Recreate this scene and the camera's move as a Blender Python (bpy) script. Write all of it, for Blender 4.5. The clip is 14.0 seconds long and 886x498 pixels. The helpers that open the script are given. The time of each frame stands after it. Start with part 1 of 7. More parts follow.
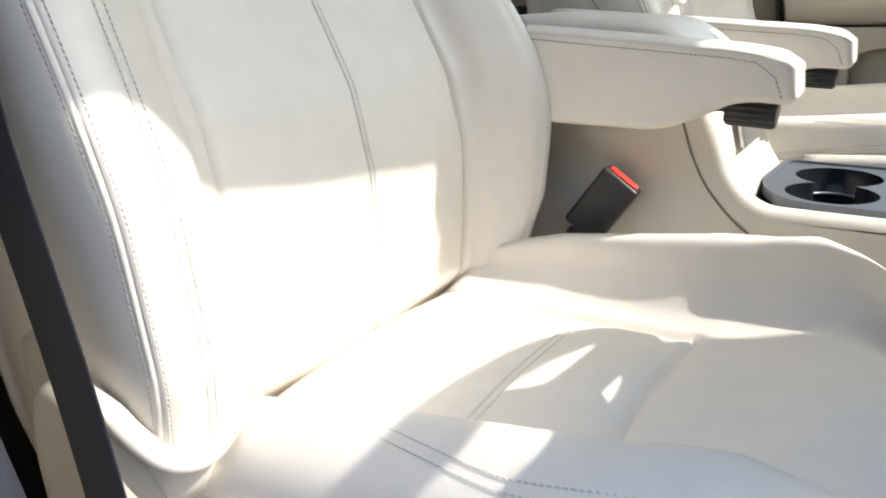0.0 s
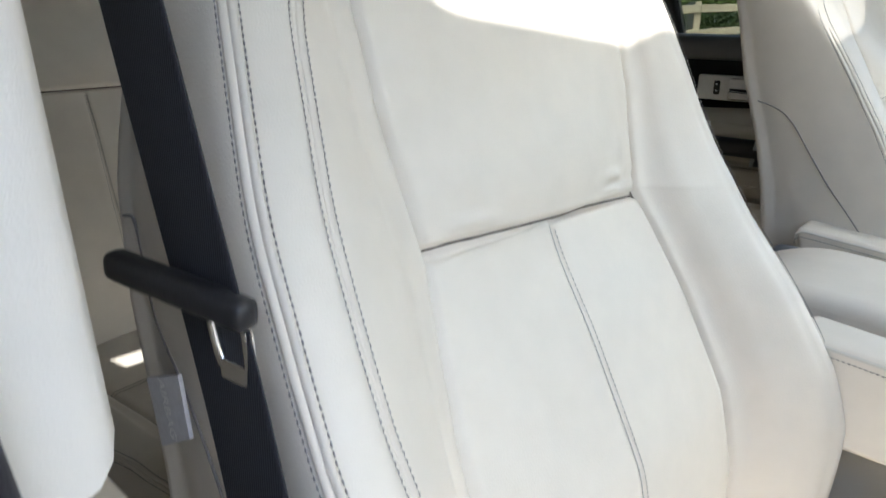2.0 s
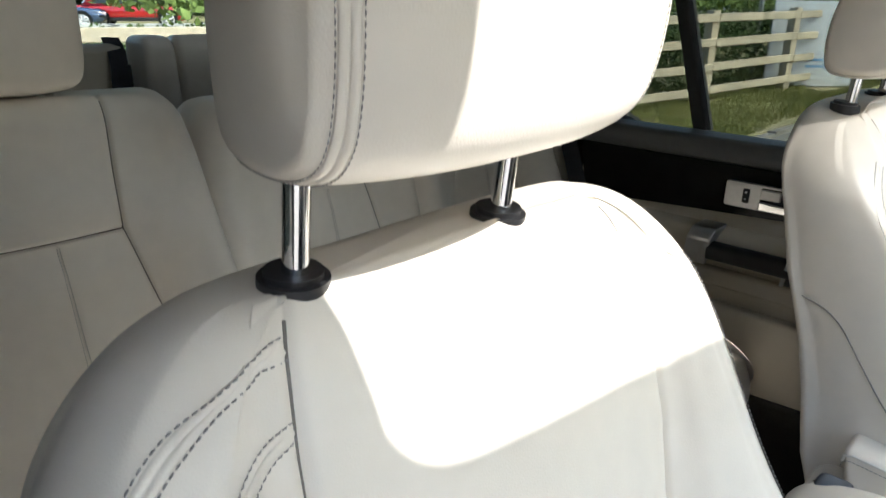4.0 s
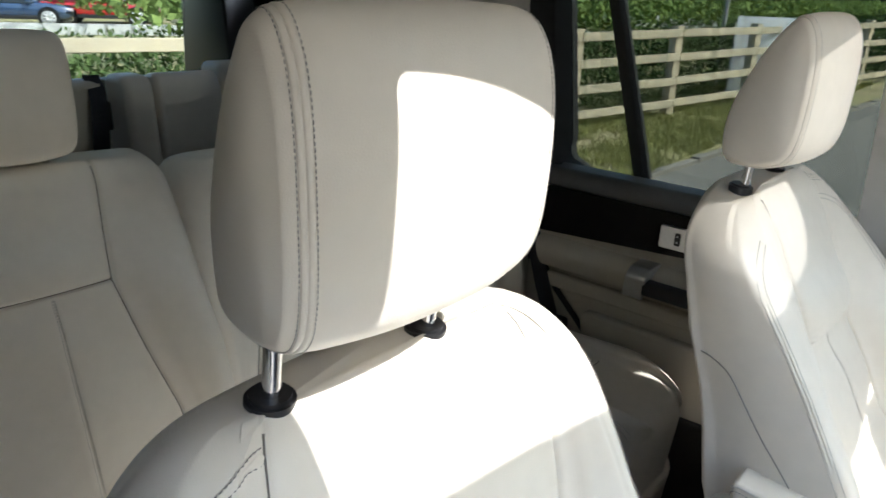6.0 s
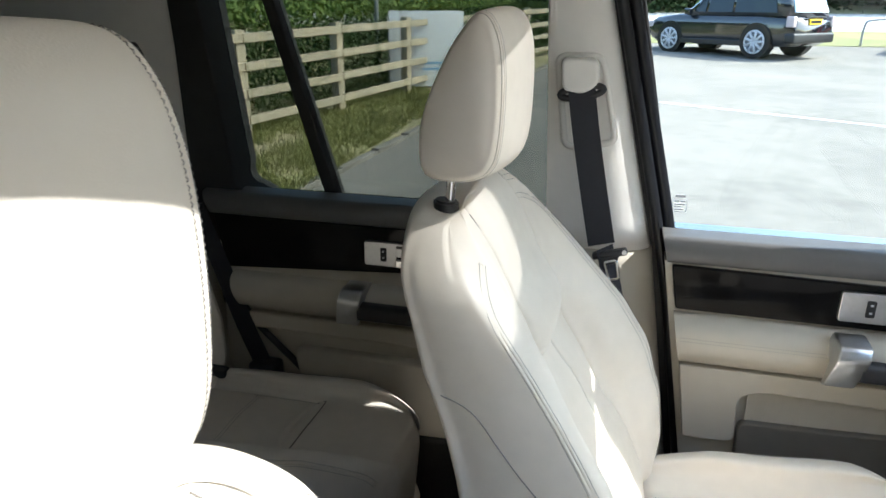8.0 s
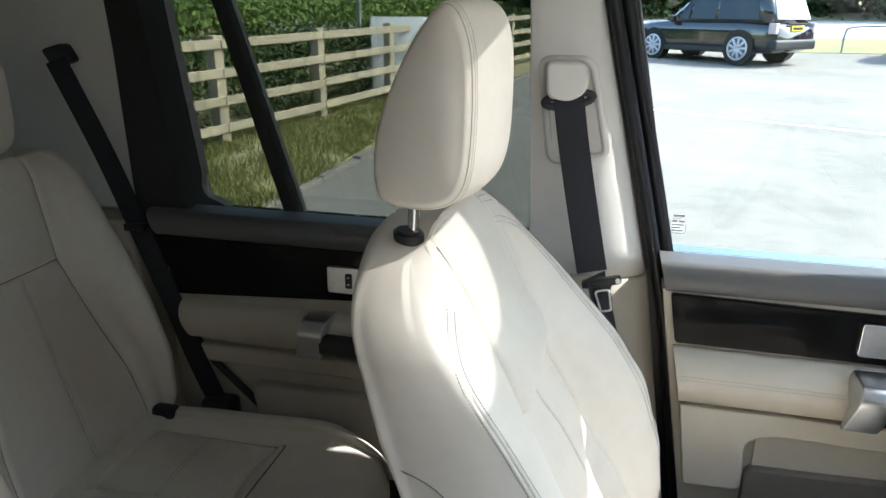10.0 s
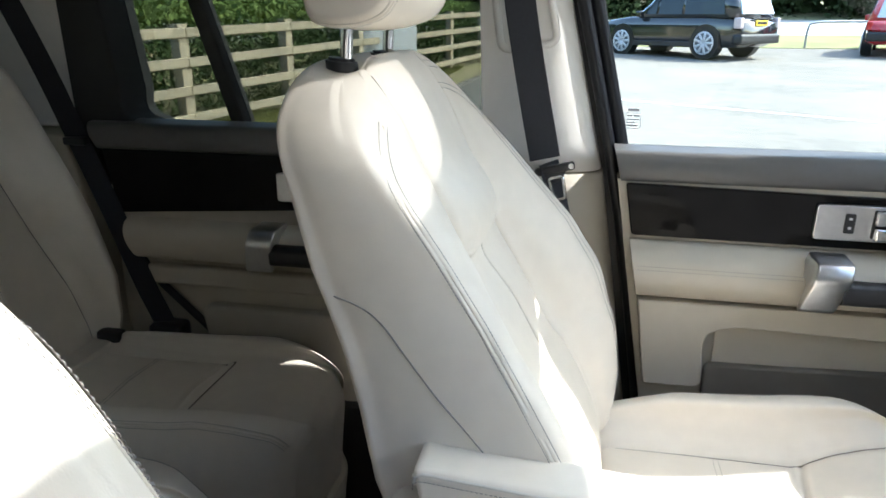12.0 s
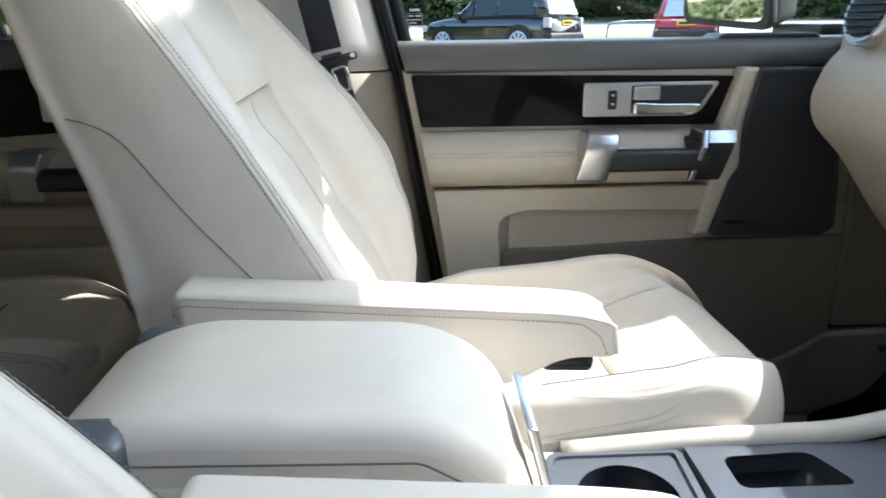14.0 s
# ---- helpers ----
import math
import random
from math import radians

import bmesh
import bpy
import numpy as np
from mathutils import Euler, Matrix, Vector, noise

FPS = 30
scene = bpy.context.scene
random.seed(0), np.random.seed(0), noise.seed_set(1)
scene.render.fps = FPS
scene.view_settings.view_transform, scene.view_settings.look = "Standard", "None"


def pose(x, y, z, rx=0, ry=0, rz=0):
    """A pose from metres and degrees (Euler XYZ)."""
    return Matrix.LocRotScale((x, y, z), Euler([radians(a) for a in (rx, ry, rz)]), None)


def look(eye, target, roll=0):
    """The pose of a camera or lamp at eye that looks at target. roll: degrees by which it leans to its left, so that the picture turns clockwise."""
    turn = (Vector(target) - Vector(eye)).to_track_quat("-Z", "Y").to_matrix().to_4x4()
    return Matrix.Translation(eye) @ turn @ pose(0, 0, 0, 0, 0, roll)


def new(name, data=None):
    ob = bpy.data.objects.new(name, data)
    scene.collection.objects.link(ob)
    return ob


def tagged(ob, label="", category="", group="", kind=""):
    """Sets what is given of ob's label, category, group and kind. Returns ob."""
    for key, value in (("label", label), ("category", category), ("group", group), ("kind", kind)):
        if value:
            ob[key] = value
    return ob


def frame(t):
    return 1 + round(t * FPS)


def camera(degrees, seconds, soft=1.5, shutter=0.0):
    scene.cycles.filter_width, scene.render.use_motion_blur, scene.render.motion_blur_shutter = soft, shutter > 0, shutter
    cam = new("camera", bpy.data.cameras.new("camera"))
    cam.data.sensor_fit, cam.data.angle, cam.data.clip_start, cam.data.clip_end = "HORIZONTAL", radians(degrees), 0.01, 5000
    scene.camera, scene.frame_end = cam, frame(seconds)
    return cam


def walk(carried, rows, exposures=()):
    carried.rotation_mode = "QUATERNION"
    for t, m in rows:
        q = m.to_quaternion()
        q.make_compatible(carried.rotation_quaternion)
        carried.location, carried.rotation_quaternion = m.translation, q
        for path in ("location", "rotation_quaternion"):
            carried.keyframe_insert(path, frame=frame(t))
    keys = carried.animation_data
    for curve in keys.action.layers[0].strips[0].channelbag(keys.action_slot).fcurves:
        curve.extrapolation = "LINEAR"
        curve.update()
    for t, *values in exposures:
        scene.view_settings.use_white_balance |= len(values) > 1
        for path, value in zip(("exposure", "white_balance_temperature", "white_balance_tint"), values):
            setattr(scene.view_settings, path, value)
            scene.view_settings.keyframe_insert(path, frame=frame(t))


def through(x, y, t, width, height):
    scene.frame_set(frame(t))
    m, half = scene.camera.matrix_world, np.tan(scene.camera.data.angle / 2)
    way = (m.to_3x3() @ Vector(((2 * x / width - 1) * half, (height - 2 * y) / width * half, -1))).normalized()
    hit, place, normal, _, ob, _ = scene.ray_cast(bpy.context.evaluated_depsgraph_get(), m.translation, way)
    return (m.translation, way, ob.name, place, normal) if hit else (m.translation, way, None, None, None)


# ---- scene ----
cam = camera(65.8, 14.0, shutter=0.3)
PATH = [
    (0, (0.076, 0.0, 1.288), (-0.977, 1.56, 0.611), -1.7),
    (0.5, (0.017, 0.006, 1.338), (-1.105, 1.52, 0.668), -0.8),
    (1, (-0.046, 0.016, 1.402), (-1.226, 1.492, 0.746), 0.2),
    (1.5, (-0.102, 0.026, 1.465), (-1.333, 1.459, 0.808), 0.3),
    (2, (-0.144, 0.057, 1.529), (-1.423, 1.447, 0.87), -0.0),
    (2.5, (-0.169, 0.086, 1.581), (-1.463, 1.459, 0.919), -0.0),
    (3, (-0.212, 0.129, 1.631), (-1.509, 1.495, 0.961), 0.2),
    (3.5, (-0.247, 0.17, 1.68), (-1.555, 1.527, 1.01), -0.1),
    (3.7, (-0.257, 0.186, 1.702), (-1.557, 1.545, 1.02), 0.4),
    (5.8, (-0.2, 0.146, 1.851), (-1.474, 1.527, 1.164), 1.9),
    (6, (-0.177, 0.134, 1.854), (-1.409, 1.554, 1.171), 2.1),
    (6.5, (-0.18, 0.154, 1.859), (-1.259, 1.697, 1.186), 1.8),
    (7, (-0.214, 0.209, 1.845), (-1.059, 1.897, 1.184), 1.5),
    (7.5, (-0.242, 0.259, 1.853), (-0.866, 2.039, 1.189), 0.8),
    (8, (-0.27, 0.309, 1.857), (-0.753, 2.131, 1.188), 0.3),
    (8.2, (-0.263, 0.325, 1.85), (-0.743, 2.152, 1.192), 0.5),
    (10.3, (-0.285, 0.471, 1.838), (-0.728, 2.31, 1.189), 0.4),
    (10.5, (-0.279, 0.474, 1.813), (-0.727, 2.314, 1.171), 0.5),
    (11, (-0.273, 0.475, 1.763), (-0.71, 2.316, 1.118), 0.5),
    (11.5, (-0.259, 0.454, 1.717), (-0.682, 2.297, 1.066), 0.3),
    (12, (-0.239, 0.443, 1.663), (-0.615, 2.299, 1.022), 0.1),
    (12.5, (-0.215, 0.447, 1.598), (-0.509, 2.325, 0.976), 0.2),
    (13, (-0.197, 0.435, 1.552), (-0.397, 2.326, 0.93), -0.0),
    (13.5, (-0.183, 0.417, 1.515), (-0.283, 2.316, 0.896), -0.3),
    (14, (-0.158, 0.401, 1.488), (-0.089, 2.302, 0.869), -0.8),
]
walk(cam, [(t, look(eye, target, roll)) for t, eye, target, roll in PATH], [
    (0, 1.42, 6600, 8), (1, 1.54, 6400, 8), (2, 1.70, 6400, 8), (3.5, 1.94, 6400, 8), (7.5, 1.84, 6250, 7), (11, 1.99, 6250, 7), (14, 1.85, 6200, 8),
])

# ---- world, sun ----
SUN_WAY = Vector((1.0, 0.27, 1.1)).normalized()
world = bpy.data.worlds.new("sky")
scene.world = world
world.use_nodes = True
wt = world.node_tree
sky = wt.nodes.new("ShaderNodeTexSky")
sky.sky_type = "NISHITA"
sky.sun_disc = False
sky.sun_elevation = math.asin(SUN_WAY.z)
sky.sun_rotation = math.atan2(SUN_WAY.x, SUN_WAY.y)
sky.air_density, sky.dust_density = 1.0, 1.9
wt.links.new(sky.outputs[0], wt.nodes["Background"].inputs[0])
wt.nodes["Background"].inputs[1].default_value = 0.24
sun_data = bpy.data.lights.new("sun", "SUN")
sun_data.energy, sun_data.angle, sun_data.color = 2.7, radians(0.6), (1.0, 0.97, 0.93)
sun = new("sun", sun_data)
sun.matrix_world = look(SUN_WAY * 30, (0, 0, 0))


# ---- materials ----
def material(name, color, rough=0.5, metal=0.0, grain=60.0, vary=0.12, bump=0.0, bump_scale=300.0, coat=0.0, spread=0.0, kind="noise", spec=0.5):
    """A surface with two scales of colour change and fine relief."""
    m = bpy.data.materials.new(name)
    m.use_nodes = True
    t = m.node_tree
    b = t.nodes["Principled BSDF"]
    b.inputs["Roughness"].default_value, b.inputs["Metallic"].default_value = rough, metal
    b.inputs["Coat Weight"].default_value, b.inputs["Specular IOR Level"].default_value = coat, spec
    b.inputs["Coat Roughness"].default_value = 0.04
    co = t.nodes.new("ShaderNodeTexCoord")
    big, fine = t.nodes.new("ShaderNodeTexNoise"), t.nodes.new("ShaderNodeTexNoise")
    big.inputs["Scale"].default_value, fine.inputs["Scale"].default_value = grain * 0.12, grain
    fine.inputs["Detail"].default_value = 5.0
    for n in (big, fine):
        t.links.new(co.outputs["Object"], n.inputs["Vector"])
    mix = t.nodes.new("ShaderNodeMath")
    mix.operation = "ADD"
    t.links.new(big.outputs["Fac"], mix.inputs[0])
    t.links.new(fine.outputs["Fac"], mix.inputs[1])
    ramp = t.nodes.new("ShaderNodeMapRange")
    ramp.inputs[1].default_value, ramp.inputs[2].default_value = 0.6, 1.4
    ramp.inputs[3].default_value, ramp.inputs[4].default_value = 1 - vary, 1 + vary
    t.links.new(mix.outputs[0], ramp.inputs[0])
    last = ramp.outputs[0]
    if spread:
        info = t.nodes.new("ShaderNodeObjectInfo")
        isl = t.nodes.new("ShaderNodeNewGeometry")
        add = t.nodes.new("ShaderNodeMath")
        add.operation = "ADD"
        t.links.new(info.outputs["Random"], add.inputs[0])
        t.links.new(isl.outputs["Random Per Island"], add.inputs[1])
        rr = t.nodes.new("ShaderNodeMapRange")
        rr.inputs[2].default_value = 2.0
        rr.inputs[3].default_value, rr.inputs[4].default_value = 1 - spread, 1 + spread
        t.links.new(add.outputs[0], rr.inputs[0])
        mul = t.nodes.new("ShaderNodeMath")
        mul.operation = "MULTIPLY"
        t.links.new(last, mul.inputs[0])
        t.links.new(rr.outputs[0], mul.inputs[1])
        last = mul.outputs[0]
    col = t.nodes.new("ShaderNodeVectorMath")
    col.operation = "SCALE"
    col.inputs[0].default_value = color
    t.links.new(last, col.inputs["Scale"])
    t.links.new(col.outputs[0], b.inputs["Base Color"])
    rv = t.nodes.new("ShaderNodeMapRange")
    rv.inputs[3].default_value, rv.inputs[4].default_value = max(0.02, rough * 0.85), min(1, rough * 1.15)
    t.links.new(big.outputs["Fac"], rv.inputs[0])
    t.links.new(rv.outputs[0], b.inputs["Roughness"])
    if bump:
        bn = t.nodes.new("ShaderNodeBump")
        bn.inputs["Strength"].default_value = bump
        bn.inputs["Distance"].default_value = 0.6 / bump_scale
        if kind == "leather":
            tex = t.nodes.new("ShaderNodeTexVoronoi")
            tex.feature = "DISTANCE_TO_EDGE"
            out = tex.outputs["Distance"]
        elif kind == "rib":
            tex = t.nodes.new("ShaderNodeTexWave")
            out = tex.outputs["Fac"]
        else:
            tex = t.nodes.new("ShaderNodeTexNoise")
            out = tex.outputs["Fac"]
        tex.inputs["Scale"].default_value = bump_scale
        t.links.new(co.outputs["Object"], tex.inputs["Vector"])
        t.links.new(out, bn.inputs["Height"])
        t.links.new(bn.outputs[0], b.inputs["Normal"])
    return m


LEATHER = material("cream_leather", (0.71, 0.655, 0.575), 0.42, grain=40, vary=0.05, bump=0.16, bump_scale=560, kind="leather")
THREAD = material("grey_thread", (0.44, 0.42, 0.38), 0.8, grain=900)
DARKTHREAD = material("dark_grey_thread", (0.24, 0.23, 0.22), 0.8, grain=900)
# Dark tone for seam tubes, standing in for the shade in their grooves.
GROOVESHADE = material("seam_groove_shade", (0.17, 0.155, 0.135), 0.85, grain=900)
PIPING = material("leather_piping", (0.60, 0.575, 0.52), 0.45, grain=80, vary=0.06)
ALMOND = material("almond_plastic", (0.48, 0.438, 0.362), 0.55, grain=30, vary=0.05, bump=0.2, bump_scale=700, kind="leather")
PALE = material("pale_trim_plastic", (0.72, 0.695, 0.655), 0.6, grain=30, vary=0.04, bump=0.2, bump_scale=700, kind="leather")
DOORTOP = material("charcoal_leatherette", (0.10, 0.098, 0.095), 0.42, grain=80, vary=0.08, bump=0.15, bump_scale=800, kind="leather")
VENEER = material("black_lacquer_veneer", (0.008, 0.0075, 0.007), 0.05, grain=14, vary=0.6, spec=0.1)
BLACKPL = material("black_plastic", (0.018, 0.018, 0.02), 0.42, grain=60, vary=0.2, bump=0.2, bump_scale=800)
GLOSSBLACK = material("gloss_black_plastic", (0.010, 0.012, 0.016), 0.22, grain=60, vary=0.1, spec=0.35)
CONSOLETRIM = material("pale_almond_console", (0.55, 0.515, 0.45), 0.5, grain=30, vary=0.05, bump=0.2, bump_scale=700, kind="leather")
# Trim colour darkened to carry the shade low in the footwell.
SHADETRIM = material("footwell_trim_shade", (0.15, 0.135, 0.112), 0.6, grain=30, vary=0.08, bump=0.2, bump_scale=700, kind="leather")
RUBBER = material("rubber_seal", (0.006, 0.007, 0.010), 0.3, grain=60, vary=0.2)
SEALBLUE = material("blue_black_flocked_seal", (0.018, 0.020, 0.032), 0.8, grain=120, vary=0.25, bump=0.3, bump_scale=500)
WEBBING = material("seat_belt_webbing", (0.016, 0.017, 0.023), 0.8, grain=200, vary=0.25, bump=0.2, bump_scale=220, kind="rib")
ALU = material("brushed_aluminium", (0.62, 0.62, 0.62), 0.3, 1.0, grain=120, vary=0.08)
CHROME = material("chrome", (0.8, 0.8, 0.8), 0.1, 1.0, grain=60, vary=0.03)
SILVERING = material("mirror_silvering", (0.82, 0.83, 0.83), 0.02, 1.0, grain=5, vary=0.01)
REDPL = material("red_button_plastic", (0.55, 0.035, 0.02), 0.45, grain=90)
TAG = material("grey_woven_label", (0.60, 0.60, 0.64), 0.8, grain=300)
WHITE = material("white_print", (0.88, 0.88, 0.88), 0.7, grain=300)
CARPET = material("dark_carpet", (0.02, 0.018, 0.016), 0.95, grain=250, vary=0.4, bump=0.8, bump_scale=500)
HEADLINER = material("headliner_cloth", (0.50, 0.475, 0.43), 0.9, grain=200, vary=0.05)
MESHGRILLE = material("speaker_mesh", (0.030, 0.033, 0.038), 0.55, grain=900, vary=0.4)
GREYTRIM = material("grey_metallic_trim", (0.13, 0.145, 0.17), 0.35, 0.4, grain=60, vary=0.08)
ASPHALT = material("pale_car_park_asphalt", (0.19, 0.175, 0.15), 0.9, grain=5, vary=0.30, bump=0.6, bump_scale=60)
GRASS = material("mown_grass", (0.29, 0.27, 0.115), 0.9, grain=4, vary=0.55, bump=1.0, bump_scale=40)
DRYGRASS = material("dry_grass", (0.30, 0.29, 0.12), 0.9, grain=2, vary=0.35, bump=1.0, bump_scale=30)
PALEROAD = material("pale_road", (0.52, 0.51, 0.48), 0.9, grain=3, vary=0.12)
KERB = material("concrete_kerb", (0.24, 0.22, 0.19), 0.9, grain=14, vary=0.2, bump=0.5, bump_scale=80, spread=0.06)
WOOD = material("weathered_fence_timber", (0.58, 0.49, 0.35), 0.85, grain=24, vary=0.3, bump=0.5, bump_scale=60, spread=0.12)
LEAF = material("hedge_leaf", (0.065, 0.10, 0.032), 0.8, grain=8, vary=0.4, spread=0.5, spec=0.15)
LEAFDARK = material("tree_leaf", (0.042, 0.062, 0.024), 0.8, grain=2, vary=0.4, spread=0.45, spec=0.1)
LEAFPALE = material("scrub_leaf", (0.16, 0.22, 0.065), 0.8, grain=2, vary=0.4, spread=0.4, spec=0.1)
BARK = material("bark", (0.07, 0.055, 0.04), 0.9, grain=10, vary=0.4)
SIGNW = material("sign_white_enamel", (0.78, 0.80, 0.83), 0.4, grain=10, vary=0.03)
SIGNB = material("sign_blue_print", (0.16, 0.36, 0.62), 0.5, grain=10)
CARBLACK = material("black_car_paint", (0.012, 0.013, 0.016), 0.15, grain=4, vary=0.1, coat=1.0)
CARRED = material("red_car_paint", (0.42, 0.012, 0.015), 0.2, grain=4, vary=0.05, coat=1.0)
CARBLUE = material("blue_car_paint", (0.03, 0.06, 0.13), 0.2, grain=4, vary=0.05, coat=1.0)
CARWHITE = material("white_car_paint", (0.75, 0.76, 0.77), 0.25, grain=4, vary=0.04, coat=0.6)
CARGLASS = material("tinted_car_glass", (0.02, 0.028, 0.034), 0.08, grain=4, vary=0.1, spec=0.35)
WHEELSILVER = material("silver_wheel_paint", (0.6, 0.6, 0.61), 0.35, 0.3, grain=20, vary=0.05)
LAMPCLEAR = material("clear_lamp_lens", (0.55, 0.45, 0.45), 0.12, grain=20, vary=0.1, coat=1.0)
# Pale base colour stands in for the sky mirrored in the glass.
PAINTEDSKY = material("sky_painted_car_glass", (0.42, 0.47, 0.52), 0.08, 0.6, grain=4, vary=0.1, coat=1.0)
TYRE = material("tyre", (0.02, 0.02, 0.02), 0.85, grain=40)
YELLOW = material("yellow_plate", (0.75, 0.52, 0.03), 0.5, grain=30)
LAMPRED = material("tail_lamp", (0.5, 0.03, 0.03), 0.15, grain=30, coat=1.0)
STEEL = material("galvanised_steel", (0.45, 0.46, 0.47), 0.4, 0.8, grain=30, vary=0.1)
ROADLINE = material("worn_white_line", (0.6, 0.6, 0.58), 0.9, grain=12, vary=0.2)


def patchy(m, other, scale):
    """Blend a second colour into a material in soft patches of two sizes."""
    t = m.node_tree
    b = t.nodes["Principled BSDF"]
    src = b.inputs["Base Color"].links[0].from_socket
    co = t.nodes.new("ShaderNodeTexCoord")
    n1 = t.nodes.new("ShaderNodeTexNoise")
    n1.inputs["Scale"].default_value, n1.inputs["Detail"].default_value, n1.inputs["Roughness"].default_value = scale, 8.0, 0.7
    ramp = t.nodes.new("ShaderNodeMapRange")
    ramp.inputs[1].default_value, ramp.inputs[2].default_value = 0.44, 0.62
    mix = t.nodes.new("ShaderNodeMix")
    mix.data_type = "RGBA"
    mix.inputs[7].default_value = (*other, 1)
    t.links.new(co.outputs["Object"], n1.inputs["Vector"])
    t.links.new(n1.outputs["Fac"], ramp.inputs[0])
    t.links.new(ramp.outputs[0], mix.inputs[0])
    t.links.new(src, mix.inputs[6])
    t.links.new(mix.outputs[2], b.inputs["Base Color"])


patchy(GRASS, (0.38, 0.31, 0.19), 1.3)
patchy(DRYGRASS, (0.20, 0.21, 0.08), 0.5)
patchy(ASPHALT, (0.235, 0.216, 0.185), 0.35)
patchy(WOOD, (0.46, 0.40, 0.30), 3.0)
BLADE = material("grass_blade", (0.23, 0.235, 0.085), 0.9, grain=3, vary=0.3, spread=0.5, spec=0.1)


def window_glass(name, tint):
    m = bpy.data.materials.new(name)
    m.use_nodes = True
    gt = m.node_tree
    gt.nodes.remove(gt.nodes["Principled BSDF"])
    gl, tr, mx, fr = (gt.nodes.new("ShaderNode" + k) for k in ("BsdfGlossy", "BsdfTransparent", "MixShader", "Fresnel"))
    gl.inputs["Roughness"].default_value = 0.02
    tr.inputs[0].default_value = tint
    fr.inputs[0].default_value = 1.45
    gt.links.new(fr.outputs[0], mx.inputs[0])
    gt.links.new(tr.outputs[0], mx.inputs[1])
    gt.links.new(gl.outputs[0], mx.inputs[2])
    gt.links.new(mx.outputs[0], gt.nodes["Material Output"].inputs[0])
    return m


GLASS = window_glass("window_glass", (0.90, 0.94, 0.92, 1))
TINTED = window_glass("tinted_window_glass", (0.38, 0.40, 0.375, 1))
REARTINT = window_glass("rear_window_glass", (0.62, 0.65, 0.63, 1))
ROOFTINT = window_glass("tinted_roof_glass", (0.16, 0.17, 0.17, 1))
def dimming_sheet(name, through):
    """A dimming sheet that lets a share of the light straight through and scatters the rest."""
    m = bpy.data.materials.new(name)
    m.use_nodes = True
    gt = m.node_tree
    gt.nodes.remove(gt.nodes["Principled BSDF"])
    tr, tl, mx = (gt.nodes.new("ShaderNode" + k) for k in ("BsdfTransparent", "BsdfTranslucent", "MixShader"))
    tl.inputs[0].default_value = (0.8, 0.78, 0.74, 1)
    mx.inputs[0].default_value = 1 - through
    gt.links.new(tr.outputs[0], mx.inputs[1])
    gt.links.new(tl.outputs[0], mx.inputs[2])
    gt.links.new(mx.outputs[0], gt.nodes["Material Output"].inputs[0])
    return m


DIMMER = dimming_sheet("half_clear_dimmer", 0.5)
PRIVACY = window_glass("privacy_glass", (0.20, 0.22, 0.21, 1))


# ---- mesh helpers ----
def thing(name, label, category, at=(0, 0, 0), group="", kind=""):
    ob = new(name)
    ob.location = at
    ob.empty_display_size = 0.05
    return tagged(ob, label, category, group, kind)


def attach(ob, parent):
    if parent is not None:
        ob.parent = parent
        ob.matrix_parent_inverse = Matrix.Translation(-parent.location)
    return ob


def mesh_part(name, verts, faces, mat, parent=None, label="", smooth=True):
    me = bpy.data.meshes.new(name)
    me.from_pydata([tuple(v) for v in verts], [], faces)
    me.materials.append(mat)
    if smooth:
        me.polygons.foreach_set("use_smooth", [True] * len(me.polygons))
    me.update()
    ob = attach(new(name, me), parent)
    return tagged(ob, label)


def part(name, bm, mat, parent=None, label="", smooth=True):
    bmesh.ops.recalc_face_normals(bm, faces=bm.faces)
    me = bpy.data.meshes.new(name)
    bm.to_mesh(me)
    bm.free()
    me.materials.append(mat)
    if smooth:
        me.polygons.foreach_set("use_smooth", [True] * len(me.polygons))
        me.set_sharp_from_angle(angle=radians(40))
        for p in me.polygons:
            if len(p.vertices) > 4:
                p.use_smooth = False
    ob = attach(new(name, me), parent)
    return tagged(ob, label)


def box(lo, hi, bevel=0.0, seg=2, m=None):
    bm = bmesh.new()
    bmesh.ops.create_cube(bm, size=1.0)
    size = [b - a for a, b in zip(lo, hi)]
    mid = [(a + b) / 2 for a, b in zip(lo, hi)]
    bmesh.ops.transform(bm, matrix=Matrix.Translation(mid) @ Matrix.Diagonal((*size, 1)), verts=bm.verts)
    if bevel:
        bmesh.ops.bevel(bm, geom=bm.edges[:] + bm.verts[:], offset=bevel, segments=seg, profile=0.6, affect="EDGES")
    if m is not None:
        bmesh.ops.transform(bm, matrix=m, verts=bm.verts)
    return bm


def cyl(p, q, r, n=20, bevel=0.0, r2=None):
    p, q = Vector(p), Vector(q)
    bm = bmesh.new()
    bmesh.ops.create_cone(bm, cap_ends=True, segments=n, radius1=r, radius2=r if r2 is None else r2, depth=(q - p).length)
    if bevel:
        rim = [e for e in bm.edges if any(len(f.verts) > 4 for f in e.link_faces)]
        bmesh.ops.bevel(bm, geom=rim, offset=bevel, segments=2, affect="EDGES")
    turn = (q - p).to_track_quat("Z", "Y").to_matrix().to_4x4()
    bmesh.ops.transform(bm, matrix=Matrix.Translation((p + q) / 2) @ turn, verts=bm.verts)
    return bm


